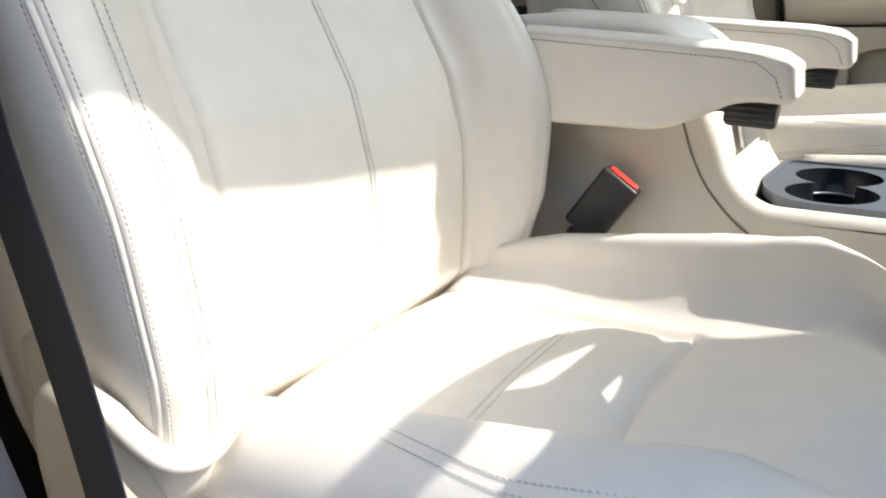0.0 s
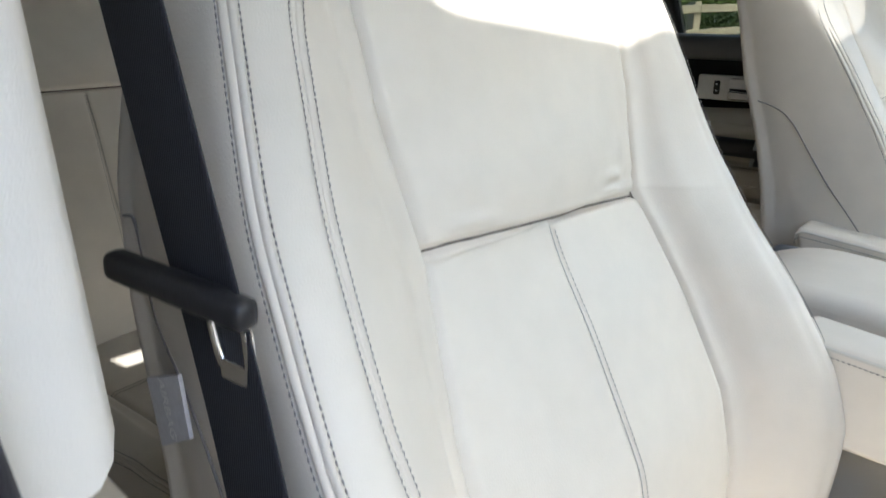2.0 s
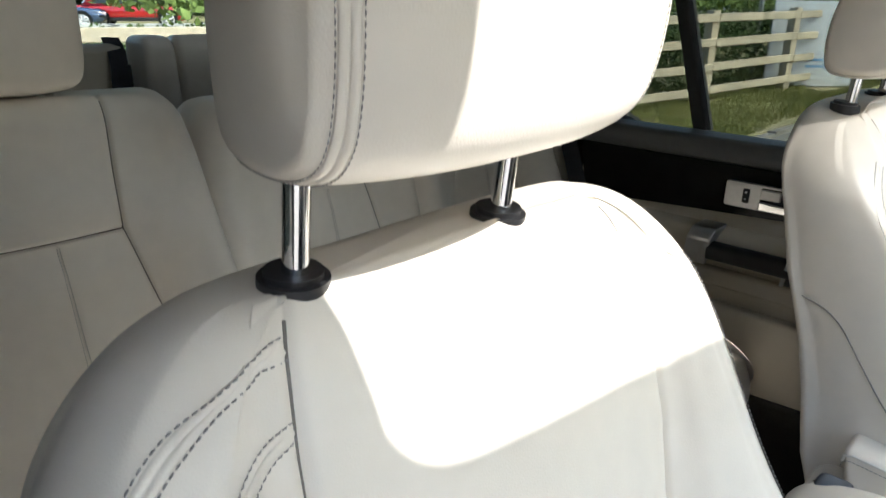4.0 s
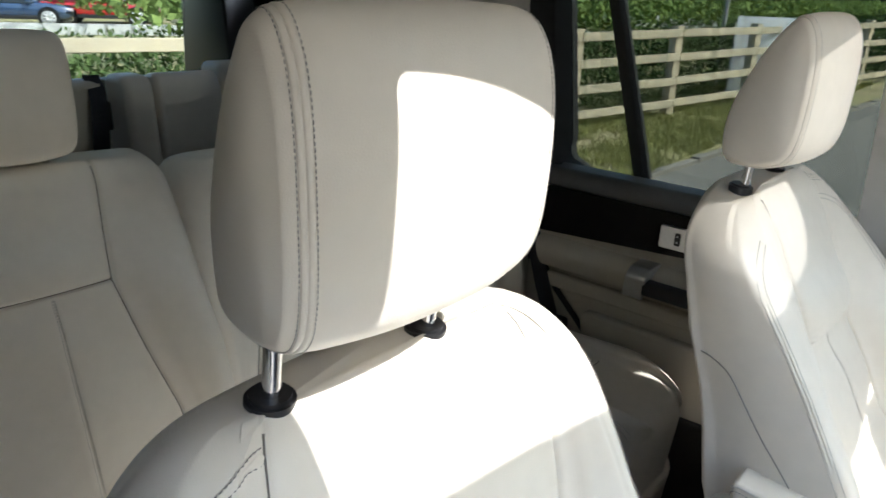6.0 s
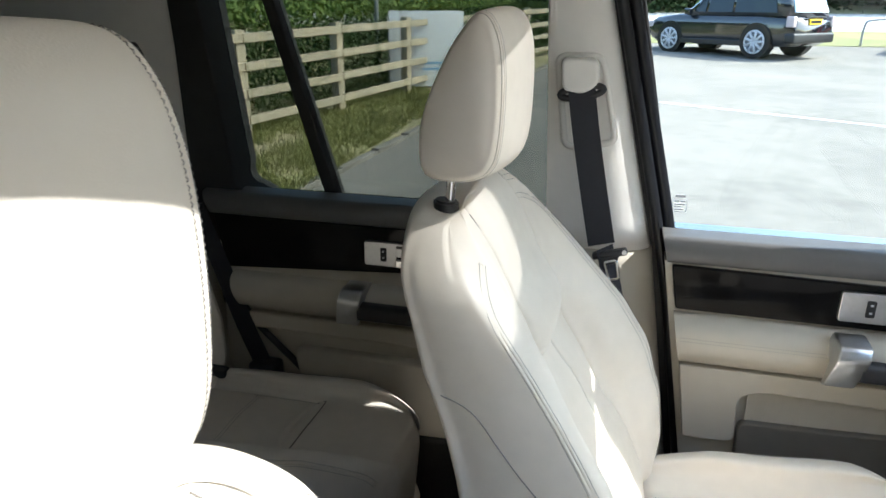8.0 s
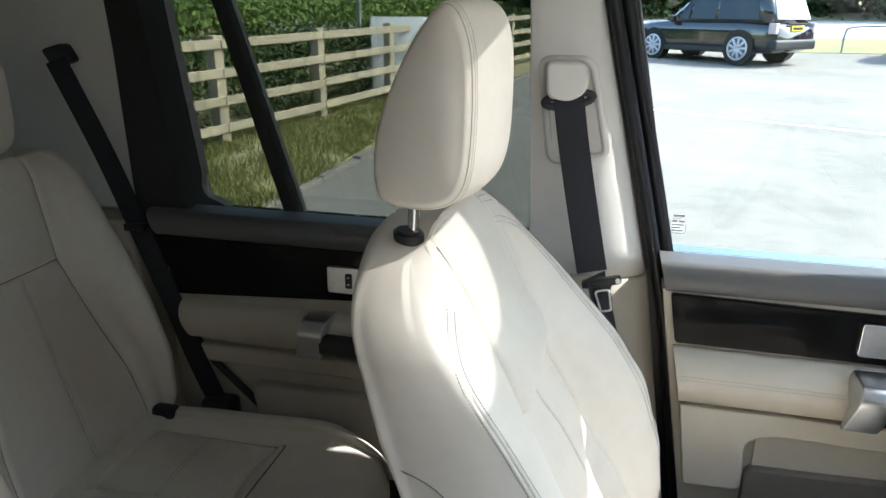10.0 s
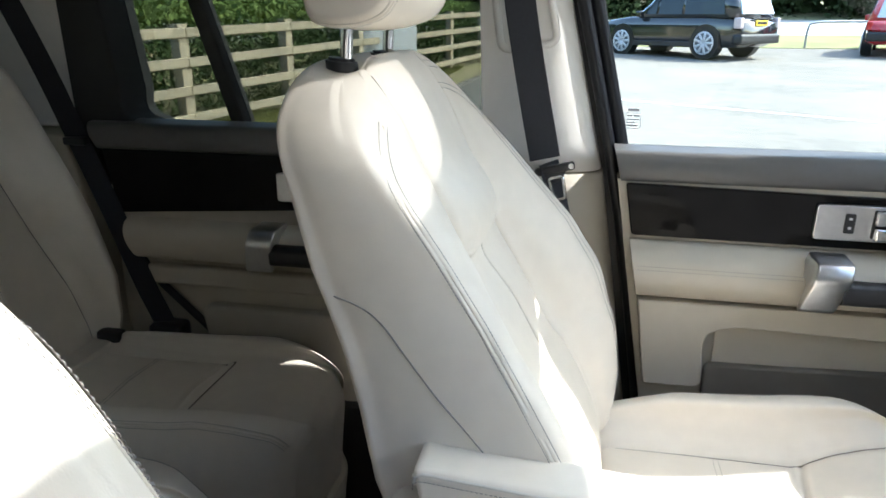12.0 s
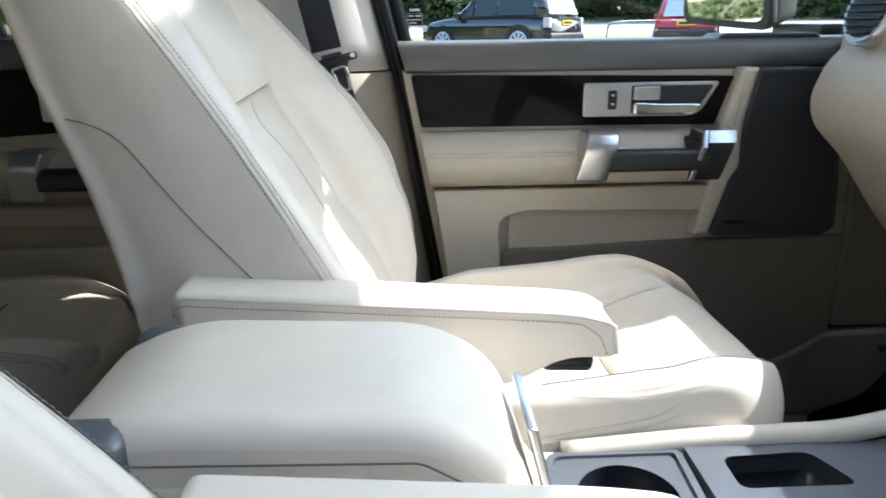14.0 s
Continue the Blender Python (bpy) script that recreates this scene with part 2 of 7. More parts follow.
def inset(outline, by):
    """A 2D outline moved inwards."""
    p = np.asarray(outline, float)
    d = np.roll(p, -1, 0) - p
    if 0.5 * (p[:, 0] * np.roll(p[:, 1], -1) - np.roll(p[:, 0], -1) * p[:, 1]).sum() < 0:
        by = -by
    d /= np.linalg.norm(d, axis=1)[:, None] + 1e-12
    n = np.c_[-d[:, 1], d[:, 0]]
    m = n + np.roll(n, 1, 0)
    k = np.maximum((m * m).sum(1) / 2, 0.35)[:, None]
    q = p + m / k * by
    for _ in range(6):
        e = np.roll(q, -1, 0) - q
        bad = np.where((e * d).sum(1) < 0)[0]
        if not len(bad):
            break
        for i in bad:
            j = (i + 1) % len(q)
            q[i] = q[j] = (q[i] + q[j]) / 2
    return q


def prism(outline, axis, lo, hi, bevel=0.0, seg=2):
    """A plate: a 2D outline pushed along an axis ("x": outline in y, z; "y": in x, z; "z": in x, y), its rims rounded."""
    bm = bmesh.new()
    place = {"x": lambda a, b, c: (c, a, b), "y": lambda a, b, c: (a, c, b), "z": lambda a, b, c: (a, b, c)}[axis]
    lo, hi = min(lo, hi), max(lo, hi)
    bevel = min(bevel, (hi - lo) * 0.45)
    outline = [q for i, q in enumerate(outline) if (Vector(q) - Vector(outline[i - 1])).length > 1e-6]
    levels = [(b, lo + a) for a, b in [(bevel * (1 - math.cos(t)), bevel * (1 - math.sin(t))) for t in np.linspace(0, math.pi / 2, seg + 2)]] if bevel else [(0.0, lo)]
    levels = levels + [(i, hi - (c - lo)) for i, c in levels[::-1]]
    rings = [[bm.verts.new(place(a, b, c)) for a, b in (inset(outline, i) if i > 1e-9 else outline)] for i, c in levels]
    bm.faces.new(rings[0])
    bm.faces.new(rings[-1][::-1])
    n = len(outline)
    for p, q in zip(rings, rings[1:]):
        for i in range(n):
            bm.faces.new((p[i], p[(i + 1) % n], q[(i + 1) % n], q[i]))
    bmesh.ops.remove_doubles(bm, verts=bm.verts, dist=2e-5)
    bmesh.ops.recalc_face_normals(bm, faces=bm.faces)
    return bm


def rounded(corners, r, n=5):
    """A 2D outline with its corners rounded; r may be a list."""
    out = []
    k = len(corners)
    for i, c in enumerate(corners):
        c, a, b = Vector(c), Vector(corners[i - 1]), Vector(corners[(i + 1) % k])
        rr = r[i] if isinstance(r, (list, tuple)) else r
        u, v = (a - c), (b - c)
        d = min(rr, u.length * 0.49, v.length * 0.49)
        p, q = c + u.normalized() * d, c + v.normalized() * d
        if d < 1e-5:
            out.append(tuple(c))
            continue
        for j in range(n + 1):
            s = j / n
            out.append(tuple(p * (1 - s) ** 2 + c * 2 * s * (1 - s) + q * s**2))
    return out


def spline(points, n):
    """n points along a Catmull-Rom curve through the points, evenly in the parameter."""
    pts = np.asarray(points, float)
    ext = np.vstack([2 * pts[0] - pts[1], pts, 2 * pts[-1] - pts[-2]])
    t = np.linspace(0, len(pts) - 1, n)
    i = np.minimum(t.astype(int), len(pts) - 2)
    s = (t - i)[:, None]
    p0, p1, p2, p3 = ext[i], ext[i + 1], ext[i + 2], ext[i + 3]
    return 0.5 * (2 * p1 + (p2 - p0) * s + (2 * p0 - 5 * p1 + 4 * p2 - p3) * s**2 + (3 * p1 - p0 - 3 * p2 + p3) * s**3)


def even(points, n):
    """n points evenly along a polyline."""
    pts = np.asarray(points, float)
    d = np.r_[0, np.cumsum(np.linalg.norm(np.diff(pts, axis=0), axis=1))]
    s = np.linspace(0, d[-1], n)
    return np.stack([np.interp(s, d, pts[:, k]) for k in range(pts.shape[1])], 1)


def tube_mesh(points, r, n=8, flat=1.0, up=(0, 0, 1), closed=False):
    """Vertices and faces of a tube along points; flat squeezes it along up."""
    pts = np.asarray(points, float)
    k = len(pts)
    tan = np.gradient(pts, axis=0)
    if closed:
        tan = np.roll(pts, -1, 0) - np.roll(pts, 1, 0)
    tan /= np.linalg.norm(tan, axis=1)[:, None] + 1e-9
    ups = np.broadcast_to(np.asarray(up, float), pts.shape)
    side = np.cross(tan, ups)
    side /= np.linalg.norm(side, axis=1)[:, None] + 1e-9
    top = np.cross(side, tan)
    ang = np.linspace(0, 2 * np.pi, n, endpoint=False)
    v = (pts[:, None] + r * (np.cos(ang)[None, :, None] * side[:, None] + flat * np.sin(ang)[None, :, None] * top[:, None])).reshape(-1, 3)
    f = []
    for i in range(k if closed else k - 1):
        for j in range(n):
            a, b = i * n, ((i + 1) % k) * n
            f.append((a + j, a + (j + 1) % n, b + (j + 1) % n, b + j))
    if not closed:
        f += [tuple(range(n))[::-1], tuple(range((k - 1) * n, k * n))]
    return v, f


def tube(name, points, r, mat, parent=None, label="", n=8, flat=1.0, up=(0, 0, 1), closed=False):
    v, f = tube_mesh(points, r, n, flat, up, closed)
    return mesh_part(name, v, f, mat, parent, label)


def ribbon(name, points, across, width, thick, mat, parent=None, label=""):
    """A strap of some thickness along points, wide along across."""
    pts = np.asarray(points, float)
    tan = np.gradient(pts, axis=0)
    tan /= np.linalg.norm(tan, axis=1)[:, None]
    acr = np.asarray(across, float) * np.ones_like(pts)
    acr -= tan * (acr * tan).sum(1)[:, None]
    acr /= np.linalg.norm(acr, axis=1)[:, None]
    nor = np.cross(tan, acr)
    w, h = width / 2, thick / 2
    prof = [(-w, -h * 0.4), (-w * 0.94, -h), (w * 0.94, -h), (w, -h * 0.4), (w, h * 0.4), (w * 0.94, h), (-w * 0.94, h), (-w, h * 0.4)]
    v = np.stack([pts + a * acr + b * nor for a, b in prof], 1).reshape(-1, 3)
    n, k = len(prof), len(pts)
    f = [(i * n + j, i * n + (j + 1) % n, (i + 1) * n + (j + 1) % n, (i + 1) * n + j) for i in range(k - 1) for j in range(n)]
    f += [tuple(range(n))[::-1], tuple(range((k - 1) * n, k * n))]
    return mesh_part(name, v, f, mat, parent, label, smooth=False)


def stitches(name, lines, parent, normals=None, length=0.0042, gap=0.0026, r=0.0007, mat=THREAD, lift=0.0005):
    """Rows of thread stitches along polylines on a surface; each line is (points, outward normals)."""
    V, F = [], []
    for pts, nor in lines:
        pts, nor = np.asarray(pts, float), np.asarray(nor, float)
        total = np.linalg.norm(np.diff(pts, axis=0), axis=1).sum()
        count = max(2, int(total / (length + gap)))
        d = np.r_[0, np.cumsum(np.linalg.norm(np.diff(pts, axis=0), axis=1))]
        for i in range(count):
            a = (i + 0.15) * total / count
            b = a + length * (total / count) / (length + gap)
            ends = []
            for s in (a, (a + b) / 2, b):
                p = np.array([np.interp(s, d, pts[:, k]) for k in range(3)])
                q = np.array([np.interp(s, d, nor[:, k]) for k in range(3)])
                ends.append((p, q / (np.linalg.norm(q) + 1e-9)))
            along = ends[2][0] - ends[0][0]
            along /= np.linalg.norm(along) + 1e-9
            base = len(V)
            for (p, q), h, w in zip(ends, (-0.0004, 0.0002, -0.0004), (0.6, 1.0, 0.6)):
                side = np.cross(along, q)
                c = p + q * (lift + h)
                V += [c + side * r * w, c + q * r * 0.5, c - side * r * w, c - q * r]
            for s in range(2):
                for j in range(4):
                    F.append((base + 4 * s + j, base + 4 * s + (j + 1) % 4, base + 4 * s + 4 + (j + 1) % 4, base + 4 * s + 4 + j))
            F += [(base + 3, base + 2, base + 1, base), (base + 8, base + 9, base + 10, base + 11)]
    ob = mesh_part(name, V, F, mat, parent)
    ob["kind"] = "stuff"
    return ob


def welted(pts, nor, parent, name="welt", apart=0.0021, r=0.0021, row=0.0050, sides=(-1, 1), label="twin welt of the double-stitched seam", flat=0.5):
    """A double-stitched seam: two low leather welts with a groove between them and a row of small stitches beyond each."""
    pts, nor = np.asarray(pts, float), np.asarray(nor, float)
    for s in (-1, 1):
        tube(name, side_step(pts, nor, s * apart) - nor * 0.0002, r, LEATHER, parent, label, n=8, flat=flat, up=nor)
    return [(side_step(pts, nor, s * row), nor) for s in sides]


# ---- soft surfaces as grids ----
class Grid:
    """A grid of points, closed round its columns, that seams and stitches can follow."""

    def __init__(self, rows):
        self.p = np.asarray(rows, float)
        self.normals()

    def normals(self):
        p = self.p
        du = np.roll(p, -1, 1) - np.roll(p, 1, 1)
        dv = np.gradient(p, axis=0)
        n = np.cross(du, dv)
        n /= np.linalg.norm(n, axis=2)[..., None] + 1e-12
        mid = p.mean(axis=(0, 1))
        if ((p - mid) * n).sum() < 0:
            n = -n
        self.n = n

    def push(self, d):
        self.p = self.p + self.n * d[..., None]

    def at(self, r, c):
        R, C = self.p.shape[:2]
        r = np.clip(np.asarray(r, float), 0, R - 1.001)
        c = np.asarray(c, float)
        i, j = np.floor(r).astype(int), np.floor(c).astype(int)
        a, b = (r - i)[:, None], (c - j)[:, None]
        out = []
        for g in (self.p, self.n):
            out.append(g[i, j % C] * (1 - a) * (1 - b) + g[i + 1, j % C] * a * (1 - b) + g[i, (j + 1) % C] * (1 - a) * b + g[i + 1, (j + 1) % C] * a * b)
        return out

    def mesh(self):
        R, C = self.p.shape[:2]
        f = [(i * C + j, i * C + (j + 1) % C, (i + 1) * C + (j + 1) % C, (i + 1) * C + j) for i in range(R - 1) for j in range(C)]
        v = self.p.reshape(-1, 3)
        f = f + [tuple(range(C))[::-1], tuple(range((R - 1) * C, R * C))]
        return v, f


def closed_curve(ctrl, params):
    """A closed Catmull-Rom curve; params: for each segment the fractions at which it is sampled."""
    ctrl = np.asarray(ctrl, float)
    k = len(ctrl)
    out = []
    for i, s in enumerate(params):
        p0, p1, p2, p3 = (ctrl[(i + d) % k] for d in (-1, 0, 1, 2))
        s = np.asarray(s)[:, None]
        out.append(0.5 * (2 * p1 + (p2 - p0) * s + (2 * p0 - 5 * p1 + 4 * p2 - p3) * s**2 + (3 * p1 - p0 - 3 * p2 + p3) * s**3))
    return np.concatenate(out)


def both(n):
    return 0.5 - 0.5 * np.cos(np.pi * np.arange(n) / n)


def start_(n):
    return (np.arange(n) / n) ** 1.8


def flat_(n):
    return np.arange(n) / n


def gauss(d, w):
    return np.exp(-((d / w) ** 2))


def sheared(z):
    """How far the passenger's seat stands ahead of the driver's, by height."""
    return 0.03 + (1.62 - np.clip(z, 1.0, 1.62)) * 0.16


def seat_shape(mirror, centre, ahead, lift):
    """The map from a seat's own space (y outwards from its middle, towards the door) into the car."""

    def f(p):
        p = np.asarray(p, float)
        q = p.copy()
        q[..., 1] = centre + mirror * p[..., 1]
        if ahead:
            q[..., 0] = p[..., 0] + sheared(p[..., 2])
        q[..., 2] = p[..., 2] + lift * np.clip((1.25 - p[..., 2]) / 0.2, 0, 1)
        return q

    return f


BACK_Z = [0.93, 1.017, 1.09, 1.19, 1.24, 1.30, 1.36, 1.39, 1.445, 1.47, 1.528, 1.565, 1.6, 1.64]


def back_tables(z):
    """By height: the middle's front, the height of the side pads, half the panel's and the back's width, and the rear face."""
    t = lambda v: np.interp(z, BACK_Z, v)  # noqa: E731
    xc = t([-0.295, -0.317, -0.333, -0.355, -0.366, -0.381, -0.395, -0.402, -0.416, -0.422, -0.440, -0.453, -0.468, -0.49])
    b = t([0.035, 0.064, 0.096, 0.112, 0.110, 0.097, 0.075, 0.067, 0.047, 0.039, 0.023, 0.013, 0.006, 0.003])
    wi = t([0.148, 0.151, 0.153, 0.153, 0.151, 0.146, 0.132, 0.123, 0.131, 0.135, 0.137, 0.135, 0.130, 0.118])
    w = t([0.245, 0.257, 0.261, 0.263, 0.264, 0.261, 0.259, 0.257, 0.2485, 0.242, 0.2245, 0.212, 0.195, 0.175])
    xr = t([-0.43, -0.436, -0.440, -0.447, -0.450, -0.457, -0.468, -0.477, -0.494, -0.498, -0.508, -0.518, -0.535, -0.55])
    return xc, b, wi, w, xr


# half the width on the console side, for the driver's and the passenger's seat
INNER = {
    "driver": [0.210, 0.212, 0.220, 0.224, 0.222, 0.217, 0.212, 0.208, 0.204, 0.202, 0.196, 0.190, 0.18, 0.165],
    "passenger": [0.200, 0.203, 0.205, 0.205, 0.205, 0.205, 0.205, 0.205, 0.205, 0.205, 0.205, 0.202, 0.194, 0.18],
}


def backrest_grid(place, lumbar=0.0, who="", top=1.632, panel=1.0, dome=0.0, tee=0.0):
    """The backrest: a pad with raised sides, sunk seams and a rounded top; narrower towards the console."""
    zs = np.r_[np.linspace(0.93, 1.36 + tee, 48), np.linspace(1.3615 + tee, 1.4145 + tee, 40), np.linspace(1.42 + tee, top - 0.07, 18)]
    phi = np.radians(np.linspace(0, 90, 26))[1:]
    rows, meta = [], []
    segs = [both(16), start_(10), flat_(8), flat_(9), flat_(6), flat_(6), flat_(6), flat_(5), flat_(9)]
    mirrored = []
    for s in segs[::-1]:
        full = np.r_[s, 1.0]
        mirrored.append((1 - full[::-1])[:-1])
    par = segs + mirrored
    for z, inset in [(z, 0.0) for z in zs] + [(top - 0.07 + 0.07 * math.sin(a), 1 - math.cos(a)) for a in phi]:
        xc, b, wi, w, xr = back_tables(z)
        wi = back_tables(z - tee)[2] * panel
        swell = lumbar * np.interp(z, [0.98, 1.0, 1.07, 1.15, 1.22, 1.31, 1.388], [0.0, 0.17, 0.65, 1.0, 0.98, 0.48, 0.0])
        xc, b = xc + swell, b - swell
        xc -= 0.05 * max(0.0, (1.014 - z) / 0.06) ** 1.5
        cut, cf, cr = 0.058 * inset, 0.014 * inset, 0.03 * inset
        xc, xr = xc - cf, xr + cr
        w2 = w - cut
        s = w2 / w
        front = xc + b * (1 - 0.8 * inset)
        dep = front - xr
        half = [(0, xc), (wi * (1 - 0.08 * inset), xc + 0.001), (wi + (w2 - wi) * 0.36, xc + (front - xc) * 0.50), (w2 - 0.031 * s, xc + (front - xc) * 0.97), (w2, front - 0.006),
                (w2 + 0.008 * s, front - 0.25 * dep), (w2 + 0.010 * s, front - 0.55 * dep), (w2 + 0.004 * s, xr + 0.1 * dep), (w2 - 0.02, xr - 0.012), (0, xr - 0.035 * (1 - inset) - 0.008)]
        ctrl = half + [(-y, x) for y, x in half[-2:0:-1]]
        loop = closed_curve(ctrl, par)
        yy = loop[:, 0]
        xx = loop[:, 1]
        if who:
            k = (np.interp(z, BACK_Z, INNER[who]) - wi) / (w - wi)
            if who == "passenger":
                far = np.interp(z, [0.93, 1.02, 1.09, 1.19, 1.30, 1.42, 1.50, 1.64], [0.196, 0.208, 0.222, 0.233, 0.238, 0.240, 0.228, 0.175])
                yy = np.where(yy > wi, wi + (yy - wi) * min(1.0, (far - wi) / (w - wi)), yy)
            near = np.clip((-yy - wi) / (w2 - wi), 0, 1)
            yy = np.where(yy < -wi, -(wi + (-yy - wi) * k), yy)
            fore = np.clip((xx - xr) / (front - xr), 0, 1)
            if who == "passenger":
                outer = np.clip((yy - wi) / (far - wi), 0, 1)
                xx = xx + outer * fore * np.interp(z, [0.97, 1.01, 1.09, 1.186, 1.25, 1.32, 1.38, 1.46, 1.55], [-0.05, -0.05, -0.048, -0.03, -0.011, 0.015, 0.021, 0.010, 0.0])
                xx = xx - 0.013 * (1 - fore) - near * (0.8 + 0.2 * fore) * 0.16 * (1.62 - np.clip(z, 1.2, 1.62))
            else:
                xx = xx + near * fore * (0.012 * gauss(z - 1.19, 0.09) - 0.014 * gauss(z - 1.41, 0.09))
        fall = dome * np.clip(-yy / 0.19, 0, 1.15) ** 2 * np.clip((z - 1.46) / (top - 1.46), 0, 1)
        rows.append(np.c_[xx, yy, z - fall])
        meta.append((z, wi * (1 - 0.08 * inset)))
    g = Grid(rows)
    starts = np.r_[0, np.cumsum([len(s) for s in par])]
    g.cols = starts
    R, C = g.p.shape[:2]
    y, z = g.p[..., 1], g.p[..., 2]
    wi = np.array([m[1] for m in meta])[:, None]
    front = np.zeros((R, C), bool)
    front[:, : starts[5]] = True
    front[:, starts[13] :] = True
    ins = np.abs(y) - wi
    seam = gauss(ins, 0.0020) * front
    d = -0.0065 * seam * np.interp(z, [top - 0.07, top - 0.01], [1.0, 0.25])
    inside = (ins < 0) & front
    bulge = np.clip(1 - (y / wi) ** (6 if who == "passenger" else 2), 0, 1)
    zseam = 1.391 + tee + 0.05 * y
    hs = gauss(z - zseam, 0.0024) * inside
    d += inside * bulge * np.where(z > 1.39 + tee, (0.018 if who == "passenger" else 0.012) * gauss(z - 1.425 - tee, 0.04) + 0.003, 0.004 - (0.012 if who == "passenger" else 0.005) * gauss(z - 1.365 - tee, 0.04))
    d -= (0.011 if who == "passenger" else 0.008) * hs
    d -= 0.0022 * gauss(y, 0.0020) * inside * (z < 1.388 + tee)
    # puckers where the panels meet
    fan = np.sin(np.arctan2(z - tee - 1.385, np.abs(y) - 0.1) * 17) * gauss(np.hypot(z - tee - 1.405, (np.abs(y) - 0.095) * 1.0), 0.026)
    d += 0.0024 * fan * inside * (z > 1.392 + tee)
    soft = np.array([[noise.noise((a * 9, b * 9, c * 9)) for a, b, c in row] for row in g.p[:, ::1]])
    d += 0.0022 * soft
    # the two sunk stitch lines of the side pads
    for c0, depth in ((starts[3], 0.0014), (starts[15], 0.0 if who == "passenger" else 0.0014)):
        cc = np.arange(C)
        d -= depth * gauss(cc - c0, 0.9)[None, :] * (z < 1.575)
    g.push(d)
    if who == "passenger":
        g.p[..., 1] += 0.034 * np.clip(1 - (g.p[..., 1] / 0.2) ** 2, 0, 1) * front * (g.p[..., 2] < top)
    g.p = place(g.p)
    g.normals()
    return g, zs


def rounded_path(a, b, c, n=14):
    """From a to b to c in grid steps, with a round corner at b."""
    a, b, c = (np.asarray(v, float) for v in (a, b, c))
    k1, k2 = b + (a - b) * min(1, 7 / np.linalg.norm(a - b)), b + (c - b) * min(1, 12 / np.linalg.norm(c - b))
    s = np.linspace(0, 1, n)[:, None]
    bend = k1 * (1 - s) ** 2 + b * 2 * s * (1 - s) + k2 * s**2
    m = max(2, int(abs(k1 - a).max() * 2))
    return np.vstack([np.linspace(a, k1, m, endpoint=False), bend, np.linspace(k2, c, 12)[1:]])


def smooth(a, k=4):
    """A running mean that keeps the ends."""
    pad = np.vstack([2 * a[0] - a[k:0:-1], a, 2 * a[-1] - a[-2 : -k - 2 : -1]])
    return np.stack([pad[i : i + len(a)] for i in range(2 * k + 1)]).mean(0)


def side_step(pts, nor, by):
    tan = np.gradient(pts, axis=0)
    tan /= np.linalg.norm(tan, axis=1)[:, None] + 1e-12
    return pts + np.cross(nor, tan) * by


def headrest_grid(place, half=0.127):
    """The headrest: a D-shaped profile run across, with full, softly domed ends."""
    prof = closed_curve([(-0.530, 1.686), (-0.518, 1.663), (-0.47, 1.661), (-0.425, 1.673), (-0.409, 1.700), (-0.405, 1.76), (-0.408, 1.815), (-0.421, 1.846), (-0.447, 1.854), (-0.478, 1.830), (-0.508, 1.778), (-0.527, 1.73)], [flat_(6)] * 12)
    mid = np.array([-0.463, 1.758])
    edge = half - 0.032
    bend = 0.032 * np.sin(np.radians(np.linspace(0, 90, 15)))
    side = [(edge + d, 1 - 0.13 * (1 - math.sqrt(max(0.0, 1 - (d / 0.032) ** 2.4)))) for d in bend] + [(half + 0.003, 0.78), (half + 0.007, 0.52), (half + 0.009, 0.22), (half + 0.0092, 0.04)]
    rows_ = [(-y, k) for y, k in side[::-1]] + [(y, 1.0) for y in np.linspace(-edge, edge, 26)[1:-1]] + side
    rows = []
    for y, k in rows_:
        shrink = k - 0.035 * np.clip(abs(y) / 0.1, 0, 1) ** 2
        loop = mid + (prof - mid) * shrink
        loop = loop + np.c_[(0.014 * (1 - min(1, abs(y) / half) ** 2) - 0.016) * np.clip((loop[:, 0] + 0.47) / 0.05, 0, 1), np.zeros(len(loop))]
        rows.append(np.c_[loop[:, 0], y * (1 - 0.17 * np.clip((-0.415 - loop[:, 0]) / 0.115, 0, 1)), loop[:, 1]])
    g = Grid(rows)
    g.across = np.array([y for y, _ in rows_])
    soft = np.array([[noise.noise((a * 12, b * 12, c * 12)) for a, b, c in row] for row in g.p])
    g.push(0.0012 * soft)
    g.p = place(g.p)
    g.normals()
    return g


